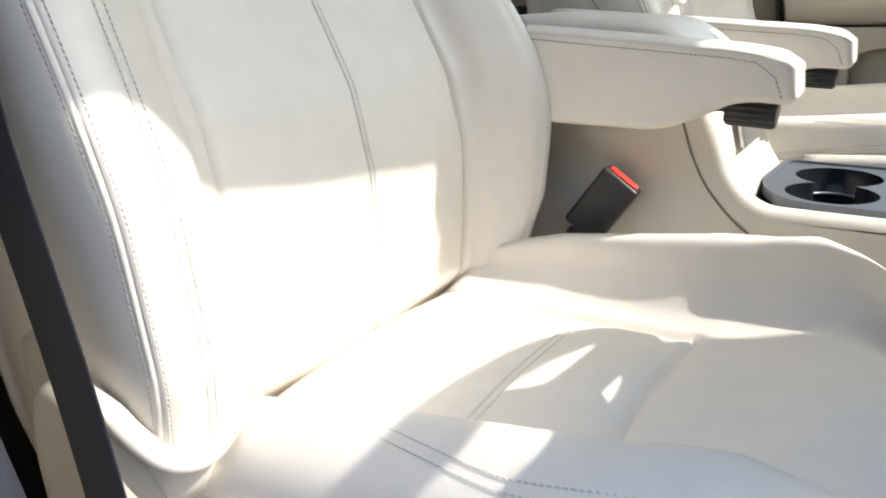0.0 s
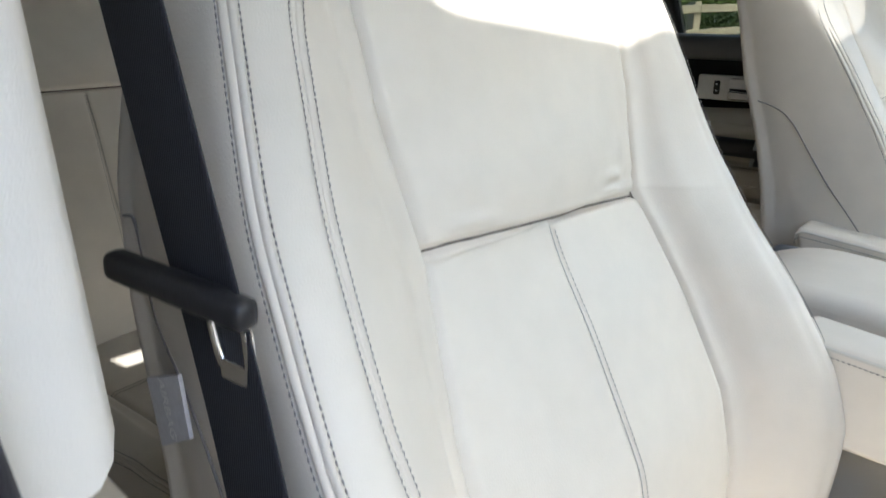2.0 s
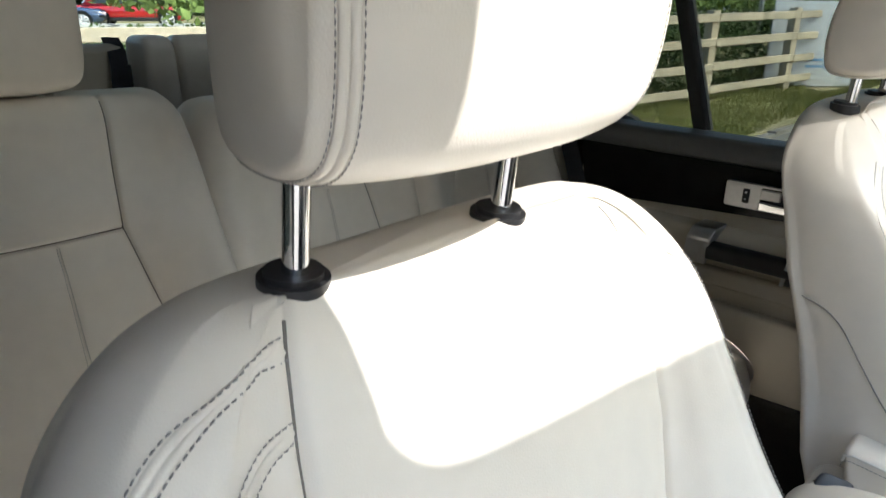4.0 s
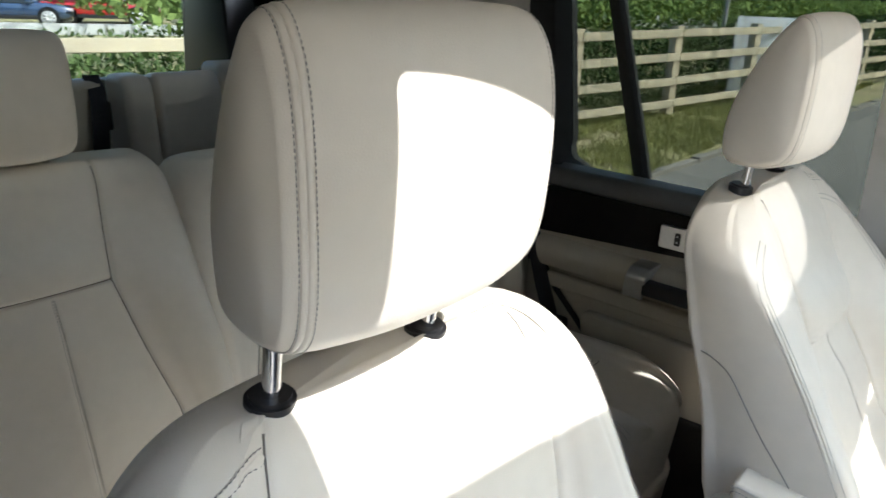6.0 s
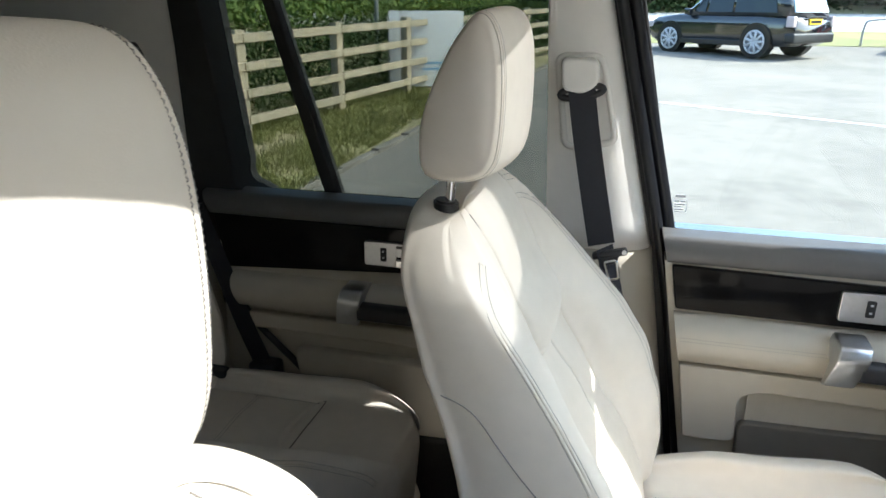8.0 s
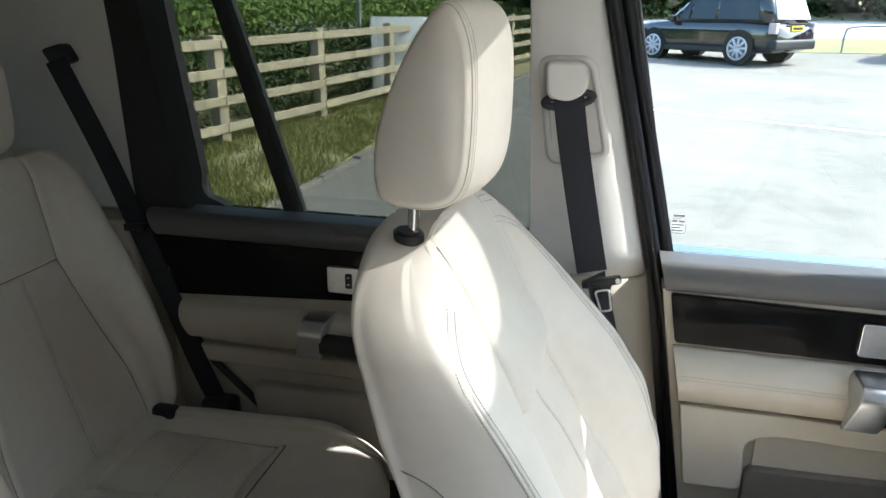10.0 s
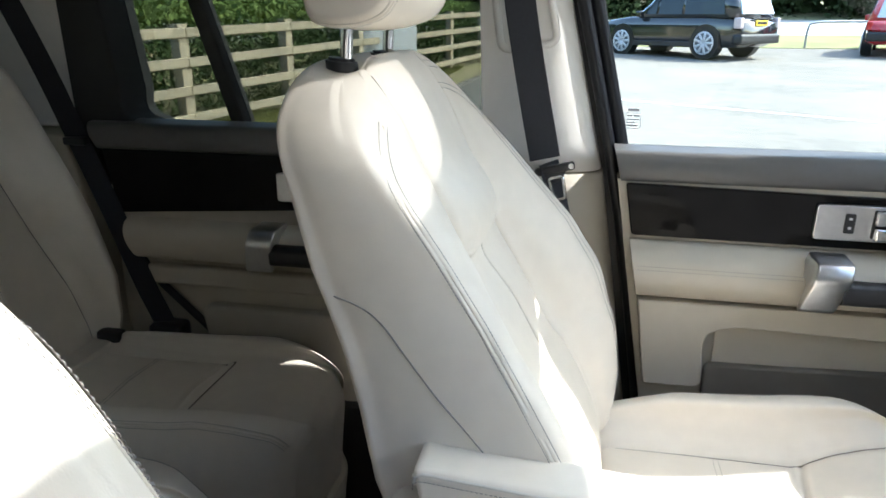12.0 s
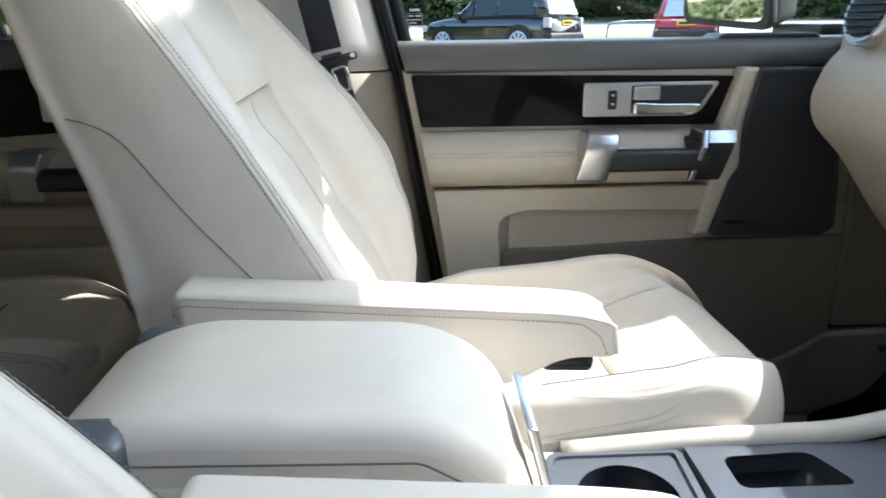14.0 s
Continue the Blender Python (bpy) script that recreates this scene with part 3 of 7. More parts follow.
def cushion_grid(place, who="driver"):
    """The seat cushion: stations from back to front, turned down at the front edge."""
    xs = np.r_[np.linspace(-0.40, -0.075, 30), -0.055 - 0.02 * np.linspace(1, 0, 8)[1:] ** 1.6, -0.055 + 0.03 * np.linspace(0, 1, 8)[1:] ** 1.6, np.linspace(-0.018, 0.085, 12)]
    turn = np.radians(np.linspace(0, 90, 18))[1:]
    stations = [(x, 0.0, 0.0) for x in xs] + [(0.085 + 0.072 * math.sin(a), 0.075 * (1 - math.cos(a)), a) for a in turn] + [(0.157 - 0.004 * k, 0.075 + 0.022 * k, 1.6) for k in range(1, 5)]
    par = [both(16), start_(10), flat_(8), flat_(8), flat_(6), flat_(6), flat_(8)]
    mirrored = [(1 - np.r_[s, 1.0][::-1])[:-1] for s in par[::-1]]
    flat = 0.016 if who == "passenger" else 0.0
    rows = []
    for x, drop, a in stations:
        if who == "passenger" and x > 0:
            x *= 0.87
        zc = np.interp(x, [-0.40, -0.345, -0.325, -0.305, -0.2, -0.055, 0.05, 0.115, 0.19], [0.93, 0.955, 0.974, 0.992, 0.991, 0.998, 1.02 + flat, 1.03 + 1.3 * flat, 1.03 + 1.3 * flat]) - drop
        b = np.interp(x, [-0.40, -0.3, -0.2, -0.05, 0.06, 0.12, 0.19], [0.02, 0.035, 0.065, 0.082 - 0.2 * flat, 0.075 - 1.1 * flat, 0.055 - 1.4 * flat, 0.02 - flat])
        wi = np.interp(x, [-0.4, -0.31, -0.2, -0.055, 0.0, 0.19], [0.122, 0.128, 0.133, 0.123, 0.13, 0.13])
        w = np.interp(x, [-0.4, -0.25, 0.0, 0.1, 0.19], [0.215, 0.222, 0.212, 0.200, 0.180]) - 0.05 * (1 - math.cos(a))
        low = min(0.90, zc - 0.05)
        half = [(0, zc), (wi, zc + 0.002), (wi + (w - wi) * 0.42, zc + 0.45 * b), (w - 0.042, zc + 0.97 * b), (w - 0.012, zc + b - 0.010), (w + 0.012, zc + b - 0.05), (w + 0.02, low), (0, low - 0.002)]
        ctrl = half + [(-y, z) for y, z in half[-2:0:-1]]
        loop = closed_curve(ctrl, par + mirrored)
        back = 0.055 * np.clip((np.abs(loop[:, 0]) - 0.07) / 0.13, 0, 1.2) ** 2 * np.clip((x + 0.02) / 0.14, 0, 1)
        rows.append(np.c_[x - back, loop[:, 0], loop[:, 1]])
    g = Grid(rows)
    g.cols = np.r_[0, np.cumsum([len(s) for s in par + mirrored])]
    x, y = g.p[..., 0], g.p[..., 1]
    C = g.p.shape[1]
    top = np.zeros(C, bool)
    top[: g.cols[5]] = True
    top[g.cols[9] :] = True
    wi = np.interp(x, [-0.4, -0.31, -0.2, -0.055, 0.0, 0.19], [0.122, 0.128, 0.133, 0.123, 0.13, 0.13])
    front_seam = -0.055 + 0.012 * (np.abs(y) / 0.12) ** 2
    ins = np.abs(y) - wi
    d = -0.006 * gauss(ins, 0.0035) * top * (x < front_seam + 9 * flat)
    d += 0.007 * np.clip(1 - (y / wi) ** 2, 0, 1) * top * (x < front_seam) * np.clip((front_seam - x) / 0.03, 0, 1)
    d -= 0.006 * gauss(x - front_seam, 0.0035) * top * (ins < 0.004)
    d -= 0.0012 * gauss(x + 0.155, 0.002) * top * (ins < 0)
    wrinkle = np.sin((y * 0.7 + x * 0.35) * 160) * gauss(np.hypot(x - 0.0, (np.abs(y) - 0.16) * 1.2), 0.05)
    d += 0.0016 * wrinkle * top
    d += 0.003 * np.array([[noise.noise((a * 8, b * 8, c * 8)) for a, b, c in row] for row in g.p]) * top
    g.push(d)
    g.p = place(g.p)
    g.normals()
    return g


def knurled(p, q, r, n=44, ribs=15):
    p, q = Vector(p), Vector(q)
    bm = bmesh.new()
    u = (q - p).normalized()
    s = u.orthogonal().normalized()
    t = u.cross(s)
    rings = []
    for k, f in ((0.0, 0.86), (0.06, 1.0), (0.94, 1.0), (1.0, 0.86)):
        ring = []
        for j in range(ribs * 4):
            a = 2 * math.pi * j / (ribs * 4)
            rr = r * f * (1.0 if j % 4 in (0, 1) else 0.90)
            ring.append(bm.verts.new(p + (q - p) * k + s * rr * math.cos(a) + t * rr * math.sin(a)))
        rings.append(ring)
    m = ribs * 4
    for a, b in zip(rings, rings[1:]):
        for j in range(m):
            bm.faces.new((a[j], a[(j + 1) % m], b[(j + 1) % m], b[j]))
    bm.faces.new(rings[0][::-1])
    bm.faces.new(rings[-1])
    return bm


def remap(bm, place):
    for v in bm.verts:
        v.co = Vector(place(np.array(v.co)))
    return bm


def armrest(seat, place, x0, x1, z0, yin, cap, drop):
    """The folding armrest on the seat's inner side: deep at the pivot, with a hooked front end."""
    s = 0.057
    out = [(x0, z0), (x1 - 0.05, z0 - drop), (x1 - 0.006, z0 - drop - 0.008), (x1, z0 - drop - 0.050), (x1 - 0.05, z0 - drop - 0.048), (x1 - 0.085, z0 - drop - 0.068), (x1 - 0.12, z0 - drop - 0.080), (x0 + 0.02, z0 - 0.098)]
    bm = prism(rounded(out, [0.012, 0.05, 0.022, 0.012, 0.02, 0.03, 0.03, 0.03], 6), "y", yin, yin - s, 0.007, 3)
    arm = part("armrest", remap(bm, place), LEATHER, seat, "padded leather armrest folded down")
    edge = rounded(out, [0.012, 0.05, 0.022, 0.012, 0.02, 0.03, 0.03, 0.03], 6)[:24]
    lines = []
    for y, side in ((yin + 0.0008, 1), (yin - s - 0.0008, -1)):
        for inset in (0.011,):
            pts = np.array([(x, y, z - inset) for x, z in edge if x < x1 - 0.03] + [(x1 - inset - 0.008, y, z0 - drop - 0.026), (x1 - inset - 0.001, y, z0 - drop - 0.044)])
            pts = even(pts, 60)
            q = place(pts)
            nor = place(pts + np.array([0, side * 0.01, 0])) - q
            nor /= np.linalg.norm(nor, axis=1)[:, None]
            lines.append((q, nor))
    stitches("armrest_stitching", lines, arm, length=0.0030, gap=0.0013, r=0.0006, mat=DARKTHREAD)
    for y in (yin - 0.002, yin - s + 0.002):
        pts = even(np.array([(x, y, z - 0.005) for x, z in edge if x < x1 - 0.03] + [(x1 - 0.006, y, z0 - drop - 0.016), (x1 - 0.003, y, z0 - drop - 0.044)]), 50)
        tube("piping", place(pts), 0.0022, PIPING, arm)
    k0, k1, kz = x1 - 0.105, x1 - 0.018, z0 - drop - 0.060
    part("knob_stem", remap(cyl((k0, yin - 0.034, kz + 0.004), (k1 - 0.04, yin - 0.034, kz + 0.002), 0.005, 12), place), BLACKPL, arm, "black stem of the armrest wheel")
    part("knob", remap(knurled((k1 - 0.045, yin - 0.034, kz), (k1, yin - 0.034, kz - 0.002), 0.0145), place), BLACKPL, arm, "ribbed black adjuster wheel")
    part("pivot_cap", remap(cyl((x0 + 0.035, cap - 0.006, z0 - 0.085), (x0 + 0.035, cap + 0.006, z0 - 0.085), 0.022, 28, 0.002), place), BLACKPL, arm, "round black pivot cap")
    return arm


def front_seat(name, label, mirror, centre, ahead, lift, lumbar, who, nudge, top, panel, spread, head_z, dome, tee):
    place = seat_shape(mirror, centre, ahead, lift)
    base = place(np.array([-0.12, 0.0, 0.72]))
    seat = thing(name, label, "car seat", tuple(base), group="front seats")
    g, zs = backrest_grid(place, lumbar, who, top, panel, dome, tee)
    v, f = g.mesh()
    back = mesh_part("backrest", v, f, LEATHER, seat, "cream leather backrest with raised side bolsters")
    c = g.cols
    C = g.p.shape[1]
    nz = len(zs)
    row = lambda z: np.interp(z, zs, np.arange(nz))  # noqa: E731
    top_row = nz + 12
    lines_out, lines_in = [], []
    for sgn in (1, -1):
        pick = (lambda k: k) if sgn == 1 else (lambda k: C - k)  # noqa: E731
        if sgn == 1:
            path = rounded_path((row(1.045 if who == "driver" else 0.985), pick(c[4])), (nz + 11, pick(c[4])), (nz + 13.5, pick(c[1] + 1)))
        else:
            rr = np.r_[np.linspace(row(0.985), nz - 1, 130), np.linspace(nz - 1, nz + 7, 14)[1:]]
            path = np.c_[rr, pick(c[4]) + 9.0 * np.clip((rr - nz + 5) / 12, 0, 1) ** 2]
        p, n = g.at(path[:, 0], path[:, 1])
        p, n = smooth(p, 9 if who == "passenger" else 4), smooth(n, 6)
        lines_out += welted(p, n, back, label="twin welt along the bolster edge")
        if sgn == 1:
            path = rounded_path((row(1.02), pick(c[3])), (nz + 3, pick(c[3])), (nz + 5.5, pick(c[1] + 1)))
            p, n = g.at(path[:, 0], path[:, 1])
            p, n = smooth(p), smooth(n)
            lines_in += welted(p, n, back, apart=0.0016, r=0.0016, row=0.0040, label="twin welt of the side panel")
    stitches("bolster_stitching", lines_out, back, length=0.0026, gap=0.0011, r=0.0005, mat=DARKTHREAD, lift=0.0016)
    stitches("panel_stitching", lines_in, back, length=0.0025, gap=0.0011, r=0.00045, mat=DARKTHREAD, lift=0.0016)
    rr = np.linspace(row(1.0), row(1.383 + tee), 90)
    stitches("centre_stitching", [g.at(rr, np.full(90, k)) for k in (1.45, C - 1.45)], back, length=0.0028, gap=0.0012, r=0.00035 if who == "passenger" else 0.0005, lift=0.0006 if who == "passenger" else 0.0009)
    # seams round the panel and across it, dark for groove shade, and down its middle
    for sgn in (1, -1):
        rr = np.linspace(row(1.0), nz + 17, 150)
        p, n = g.at(rr, np.full(150, float(c[1] if sgn == 1 else C - c[1])))
        tube("seam", p + n * 0.0003, 0.0013 if who == "passenger" else 0.0009, GROOVESHADE, back, "sunk seam of the panel", n=6)
    cols = np.linspace(-c[1] + 0.2, c[1] - 0.2, 80)
    p, n = g.at(np.full(80, row(1.391 + tee)), cols % C)
    p, n = g.at(row(1.391 + tee + 0.05 * (p[:, 1] - centre) * mirror), cols % C)
    tube("seam", smooth(p, 1) + n * 0.0003, 0.0009, GROOVESHADE, back, "sunk seam across the panel", n=6)
    rr = np.linspace(row(1.0), row(1.386 + tee), 90)
    p, n = g.at(rr, np.zeros(90))
    tube("seam", p, 0.0006, THREAD, back, "middle seam", n=6)
    # headrest
    aft = -0.016 if who == "passenger" else 0.0
    size, tall = (0.127, 1.07) if who == "passenger" else (0.115, 1.0)
    h = headrest_grid(lambda p: place((np.asarray(p) - (0, 0, 1.758)) * (1, 1, tall) + (aft if aft else -0.004, nudge - (0.010 if who == "driver" else 0.0), head_z + 1.758)), size)
    v, f = h.mesh()
    head = mesh_part("headrest", v, f, LEATHER, seat, "cream leather headrest raised on two steel posts")
    hl = []
    for s in (0.0135 - size, size - 0.0135):
        R = int(np.argmin(np.abs(h.across - s)))
        cc = np.linspace(0, h.p.shape[1], 160)
        p, n = h.at(np.full(160, float(R)), cc)
        hl += welted(p, n, head, apart=0.0020, r=0.0019, row=0.0047, label="twin welt round the headrest's side panel")
    stitches("headrest_stitching", hl, head, length=0.0022, gap=0.0010, r=0.00034, mat=DARKTHREAD, lift=0.0006)
    for y in (nudge - spread, nudge + spread):
        dz = top - 1.632 - (0.004 if who == "passenger" else 0.0)
        post = part("post", remap(cyl((-0.500 + aft, y, 1.60 + dz), (-0.488 + aft, y, 1.685), 0.0062, 18), place), CHROME, seat, "bright steel headrest post")
        part("grommet", remap(cyl((-0.500 + aft, y, 1.606 + dz), (-0.497 + aft, y, 1.638 + dz), 0.0165, 26, 0.003), place), BLACKPL, post, "black plastic post guide")
    # cushion
    q = cushion_grid(place, who)
    if who == "passenger":
        side = 0.996
        q.p[..., 1] = side + np.where(q.p[..., 1] > side + 0.02, q.p[..., 1] - side, 0.02 * np.exp(np.clip((q.p[..., 1] - side - 0.02) / 0.02, -6, 0)))
        q.normals()
    v, f = q.mesh()
    cush = mesh_part("cushion", v, f, LEATHER, seat, "cream leather seat cushion with raised sides")
    cc, CC = q.cols, q.p.shape[1]
    lines = []
    for sgn in (1, -1):
        pick = (lambda k: k) if sgn == 1 else (lambda k: CC - k)  # noqa: E731
        rr = np.linspace(6, 62, 90)
        p, n = q.at(rr, np.interp(rr, [6, 18, 30, 62], [pick(cc[3]), pick(cc[3] + 3), pick(cc[4] + 1), pick(cc[4] + 1)]))
        p, n = smooth(p, 10), smooth(n, 6)
        lines += [(side_step(p, n, b), n) for b in (-0.0035, 0.0035)]
        rr = np.linspace(4, q.p.shape[0] - 10, 90)
        rise = 11.0 * np.clip((rr - q.p.shape[0] + 34) / 20, 0, 1) ** 1.5 if who == "passenger" else 0.0 * rr
        p, n = q.at(rr, np.array([float(pick(cc[4] + 6 - k)) for k in rise]))
        if who == "passenger" and sgn == 1:
            p, n = q.at(rr, np.full(90, float(cc[4] + 1)))
            lines += [(side_step(smooth(p, 8), smooth(n, 6), b), smooth(n, 6)) for b in (-0.003, 0.003)]
            continue
        lines += welted(smooth(p, 12 if who == "passenger" else 3), smooth(n, 6), cush, label="twin welt along the cushion's side")
    if who == "passenger":
        rr = np.linspace(22, 66, 90)
        p, n = q.at(rr, np.full(90, float(CC - cc[3])))
        tube("seam", smooth(p, 3) + n * 0.0004, 0.0011, GROOVESHADE, cush, "sunk seam along the cushion's edge", n=6)
        for k in (cc[1], CC - cc[1]):
            rr = np.linspace(6, 58, 90)
            p, n = q.at(rr, np.full(90, float(k)))
            tube("seam", smooth(p, 2) + n * 0.0004, 0.0011, GROOVESHADE, cush, "sunk seam along the cushion panel", n=6)
    xs0 = int(np.argmin(np.abs(q.p[:, 0, 0] - place(np.array([-0.155, 0, 1.0]))[0])))
    cols = np.linspace(-cc[1] + 1, cc[1] - 1, 60)
    p, n = q.at(np.full(60, float(xs0)), cols % CC)
    lines += [(side_step(p, n, b), n) for b in (-0.0035, 0.0035)]
    stitches("cushion_stitching", lines, cush, length=0.0027, gap=0.0012, r=0.0005, lift=0.0009)
    # base and side valance
    part("valance", remap(prism(rounded([(-0.36, 0.80), (0.14, 0.80), (0.16, 0.93), (0.10, 0.965), (-0.36, 0.955)], 0.03), "y", -0.245, 0.245, 0.01), place), ALMOND, seat, "beige plastic seat base cover")
    part("runner", remap(box((-0.34, -0.19, 0.66), (0.12, -0.15, 0.81), 0.006), place), BLACKPL, seat, "black seat rail")
    part("runner", remap(box((-0.34, 0.15, 0.66), (0.12, 0.19, 0.81), 0.006), place), BLACKPL, seat, "black seat rail")
    if who == "driver":
        hinge = rounded([(-0.372, 0.90), (-0.300, 0.90), (-0.304, 1.060), (-0.311, 1.083), (-0.330, 1.101), (-0.352, 1.106), (-0.370, 1.096), (-0.371, 1.08)], [0.01, 0.01, 0.01, 0.01, 0.012, 0.012, 0.006, 0.004], 4)
        part("hinge_cover", remap(prism(hinge, "y", 0.246, 0.276, 0.009, 3), place), ALMOND, seat, "beige plastic hinge cover")
        shell = rounded([(-0.356, 0.84), (-0.240, 0.84), (-0.262, 0.99), (-0.270, 1.045), (-0.280, 1.068), (-0.293, 1.083), (-0.312, 1.087), (-0.332, 1.079), (-0.346, 1.062), (-0.357, 1.025)], [0.02, 0.02, 0.03, 0.02, 0.01, 0.01, 0.012, 0.012, 0.012, 0.02], 4)
    else:
        shell = rounded([(-0.37, 0.84), (-0.20, 0.84), (-0.215, 0.84), (-0.265, 0.945), (-0.33, 0.962), (-0.37, 0.90)], 0.03, 6)
    part("recliner_cover", remap(prism(shell, "y", 0.250, 0.290, 0.012, 4), place), ALMOND, seat, "beige plastic recliner cover")
    # leather panel seam on the flank of the backrest
    if who == "passenger":
        line = even(spline([(-0.470, 1.420), (-0.446, 1.416), (-0.415, 1.403), (-0.385, 1.364), (-0.356, 1.324), (-0.327, 1.290), (-0.290, 1.245)], 40), 40)
        cols = np.linspace(C - c[8], C - c[4], 300)
        pn = [g.at(np.full(300, row(z)), cols) for _, z in line]
        best = [int(np.argmin(np.abs(p[:, 0] - x))) for (x, _), (p, _) in zip(line, pn)]
        p = np.array([a[0][i] for a, i in zip(pn, best)])
        n = np.array([a[1][i] for a, i in zip(pn, best)])
        tube("flank_seam", smooth(p, 2) + n * 0.0002, 0.0009, DARKTHREAD, back, flat=0.9)
    for sgn in (1, -1):
        if who == "passenger" and sgn == -1:
            continue
        pick = (lambda k: k) if sgn == 1 else (lambda k: C - k)  # noqa: E731
        knots = spline([(row(1.432), c[8]), (row(1.430), c[7] + 2), (row(1.418), c[7] - 1), (row(1.385), c[6] + 4), (row(1.33), c[6] + 1), (row(1.26), c[6] - 1), (row(1.17), c[5] + 4), (row(1.08), c[5] + 2)], 60)
        p, n = g.at(knots[:, 0], np.array([pick(k) for k in knots[:, 1]], float))
        tube("flank_seam", smooth(p, 3) + n * 0.0002, 0.0009, DARKTHREAD, back, flat=0.9)
    return seat, place


front = {}
front["driver"] = front_seat("front_seat", "cream leather driver's seat with armrest and raised headrest", -1, 0.448, False, 0.0, 0.046, "driver", 0.033, 1.615, 1.0, 0.071, 0.0, 0.0, 0.0)
front["passenger"] = front_seat("front_seat", "cream leather front passenger seat, set further forward", 1, 1.205, True, 0.075, 0.022, "passenger", 0.0, 1.622, 0.80, 0.077, -0.004, 0.032, 0.024)
armrest(front["driver"][0], front["driver"][1], -0.287, -0.001, 1.264, -0.215, -0.272, 0.019)
armrest(front["passenger"][0], lambda p: np.asarray(p, float) * np.array([1, -1, 1]) + np.array([0, 1.225, 0]), -0.372, 0.020, 1.276, 0.275, 0.275, 0.026)


# ---- the car: floor, roof, sides ----
FLOOR_Z, GROUND_Z = 0.64, 0.30
floor = tagged(part("floor", box((-2.75, 0.02, 0.58), (1.05, 1.66, FLOOR_Z), 0.01), CARPET, None, "dark carpet on the cabin floor", False), "dark carpeted cabin floor", "floor", kind="structure")


def holed(outer, inner, z0, z1):
    """A slab with a rounded hole, from two outlines with as many points."""
    bm = bmesh.new()
    loops = [[bm.verts.new((x, y, z)) for x, y in o] for z in (z0, z1) for o in (outer, inner)]
    n = len(outer)
    for i in range(n):
        j = (i + 1) % n
        bm.faces.new((loops[0][i], loops[0][j], loops[1][j], loops[1][i]))
        bm.faces.new((loops[2][i], loops[3][i], loops[3][j], loops[2][j]))
        bm.faces.new((loops[0][i], loops[2][i], loops[2][j], loops[0][j]))
        bm.faces.new((loops[1][i], loops[1][j], loops[3][j], loops[3][i]))
    return bm


def squared(inner, lo, hi):
    """For each point of the inner outline, a point on the rectangle round it."""
    out = []
    cx, cy = np.mean(inner, axis=0)
    for x, y in inner:
        dx, dy = x - cx, y - cy
        k = min((hi[0] - cx) / dx if dx > 1e-9 else (lo[0] - cx) / dx if dx < -1e-9 else 1e9, (hi[1] - cy) / dy if dy > 1e-9 else (lo[1] - cy) / dy if dy < -1e-9 else 1e9)
        out.append((cx + dx * k, cy + dy * k))
    corners = [(a, b) for a in (lo[0], hi[0]) for b in (lo[1], hi[1])]
    for c in corners:
        i = min(range(len(out)), key=lambda k: (out[k][0] - c[0]) ** 2 + (out[k][1] - c[1]) ** 2)
        out[i] = c
    return out


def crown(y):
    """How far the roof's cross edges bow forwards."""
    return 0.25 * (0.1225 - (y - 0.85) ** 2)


# Carried on to 1.325 so the sun reaches across the passenger's backrest.
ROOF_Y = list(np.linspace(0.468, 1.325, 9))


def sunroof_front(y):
    """The unseen sunroof's front edge, pushed forward to light the passenger's backrest."""
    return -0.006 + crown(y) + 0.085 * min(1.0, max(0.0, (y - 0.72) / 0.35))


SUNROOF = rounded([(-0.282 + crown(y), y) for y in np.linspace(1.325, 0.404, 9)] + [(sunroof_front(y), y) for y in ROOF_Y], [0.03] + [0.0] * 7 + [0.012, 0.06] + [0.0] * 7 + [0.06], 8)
REAR_PANES = [rounded([(x0, 0.36), (x1, 0.36), (x1, 1.32), (x0, 1.32)], 0.06, 8) for x0, x1 in ((-1.36, -0.87), (-2.22, -1.64))]


def roof_sheet(lo_y, hi_y, back, z0, z1):
    """A roof layer in three lengths, each with its glazed opening."""
    bm = bmesh.new()
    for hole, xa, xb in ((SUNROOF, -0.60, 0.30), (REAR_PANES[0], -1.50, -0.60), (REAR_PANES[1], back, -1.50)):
        piece = holed(squared(hole, (xa, lo_y), (xb, hi_y)), hole, z0, z1)
        me = bpy.data.meshes.new("roof_length")
        piece.to_mesh(me)
        piece.free()
        bm.from_mesh(me)
        bpy.data.meshes.remove(me)
    return bm


ceiling = tagged(part("ceiling", roof_sheet(-0.02, 1.662, -2.75, 1.95, 1.985), HEADLINER, None, smooth=False), "pale cloth headliner with a sunroof and two fixed panes", "ceiling", kind="structure")
tagged(part("roof", roof_sheet(-0.04, 1.668, -2.80, 1.9855, 2.002), CARBLACK, None, smooth=False), "dark painted steel roof panel with glazed openings", "roof", kind="structure")
for hole in REAR_PANES:
    part("roof_pane", prism(hole, "z", 1.972, 1.977), ROOFTINT, ceiling, "dark tinted fixed roof glass", False)
header = [(0.299, 1.662), (0.299, -0.02)] + [(0.45 - 0.3 * (y - 0.83) ** 2 - 0.006, y) for y in np.linspace(-0.02, 1.662, 15)]
part("windscreen_header", prism(header, "z", 1.95, 1.984), HEADLINER, ceiling, "headliner edge above the windscreen", False)
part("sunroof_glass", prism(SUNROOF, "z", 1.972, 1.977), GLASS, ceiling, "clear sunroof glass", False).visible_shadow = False
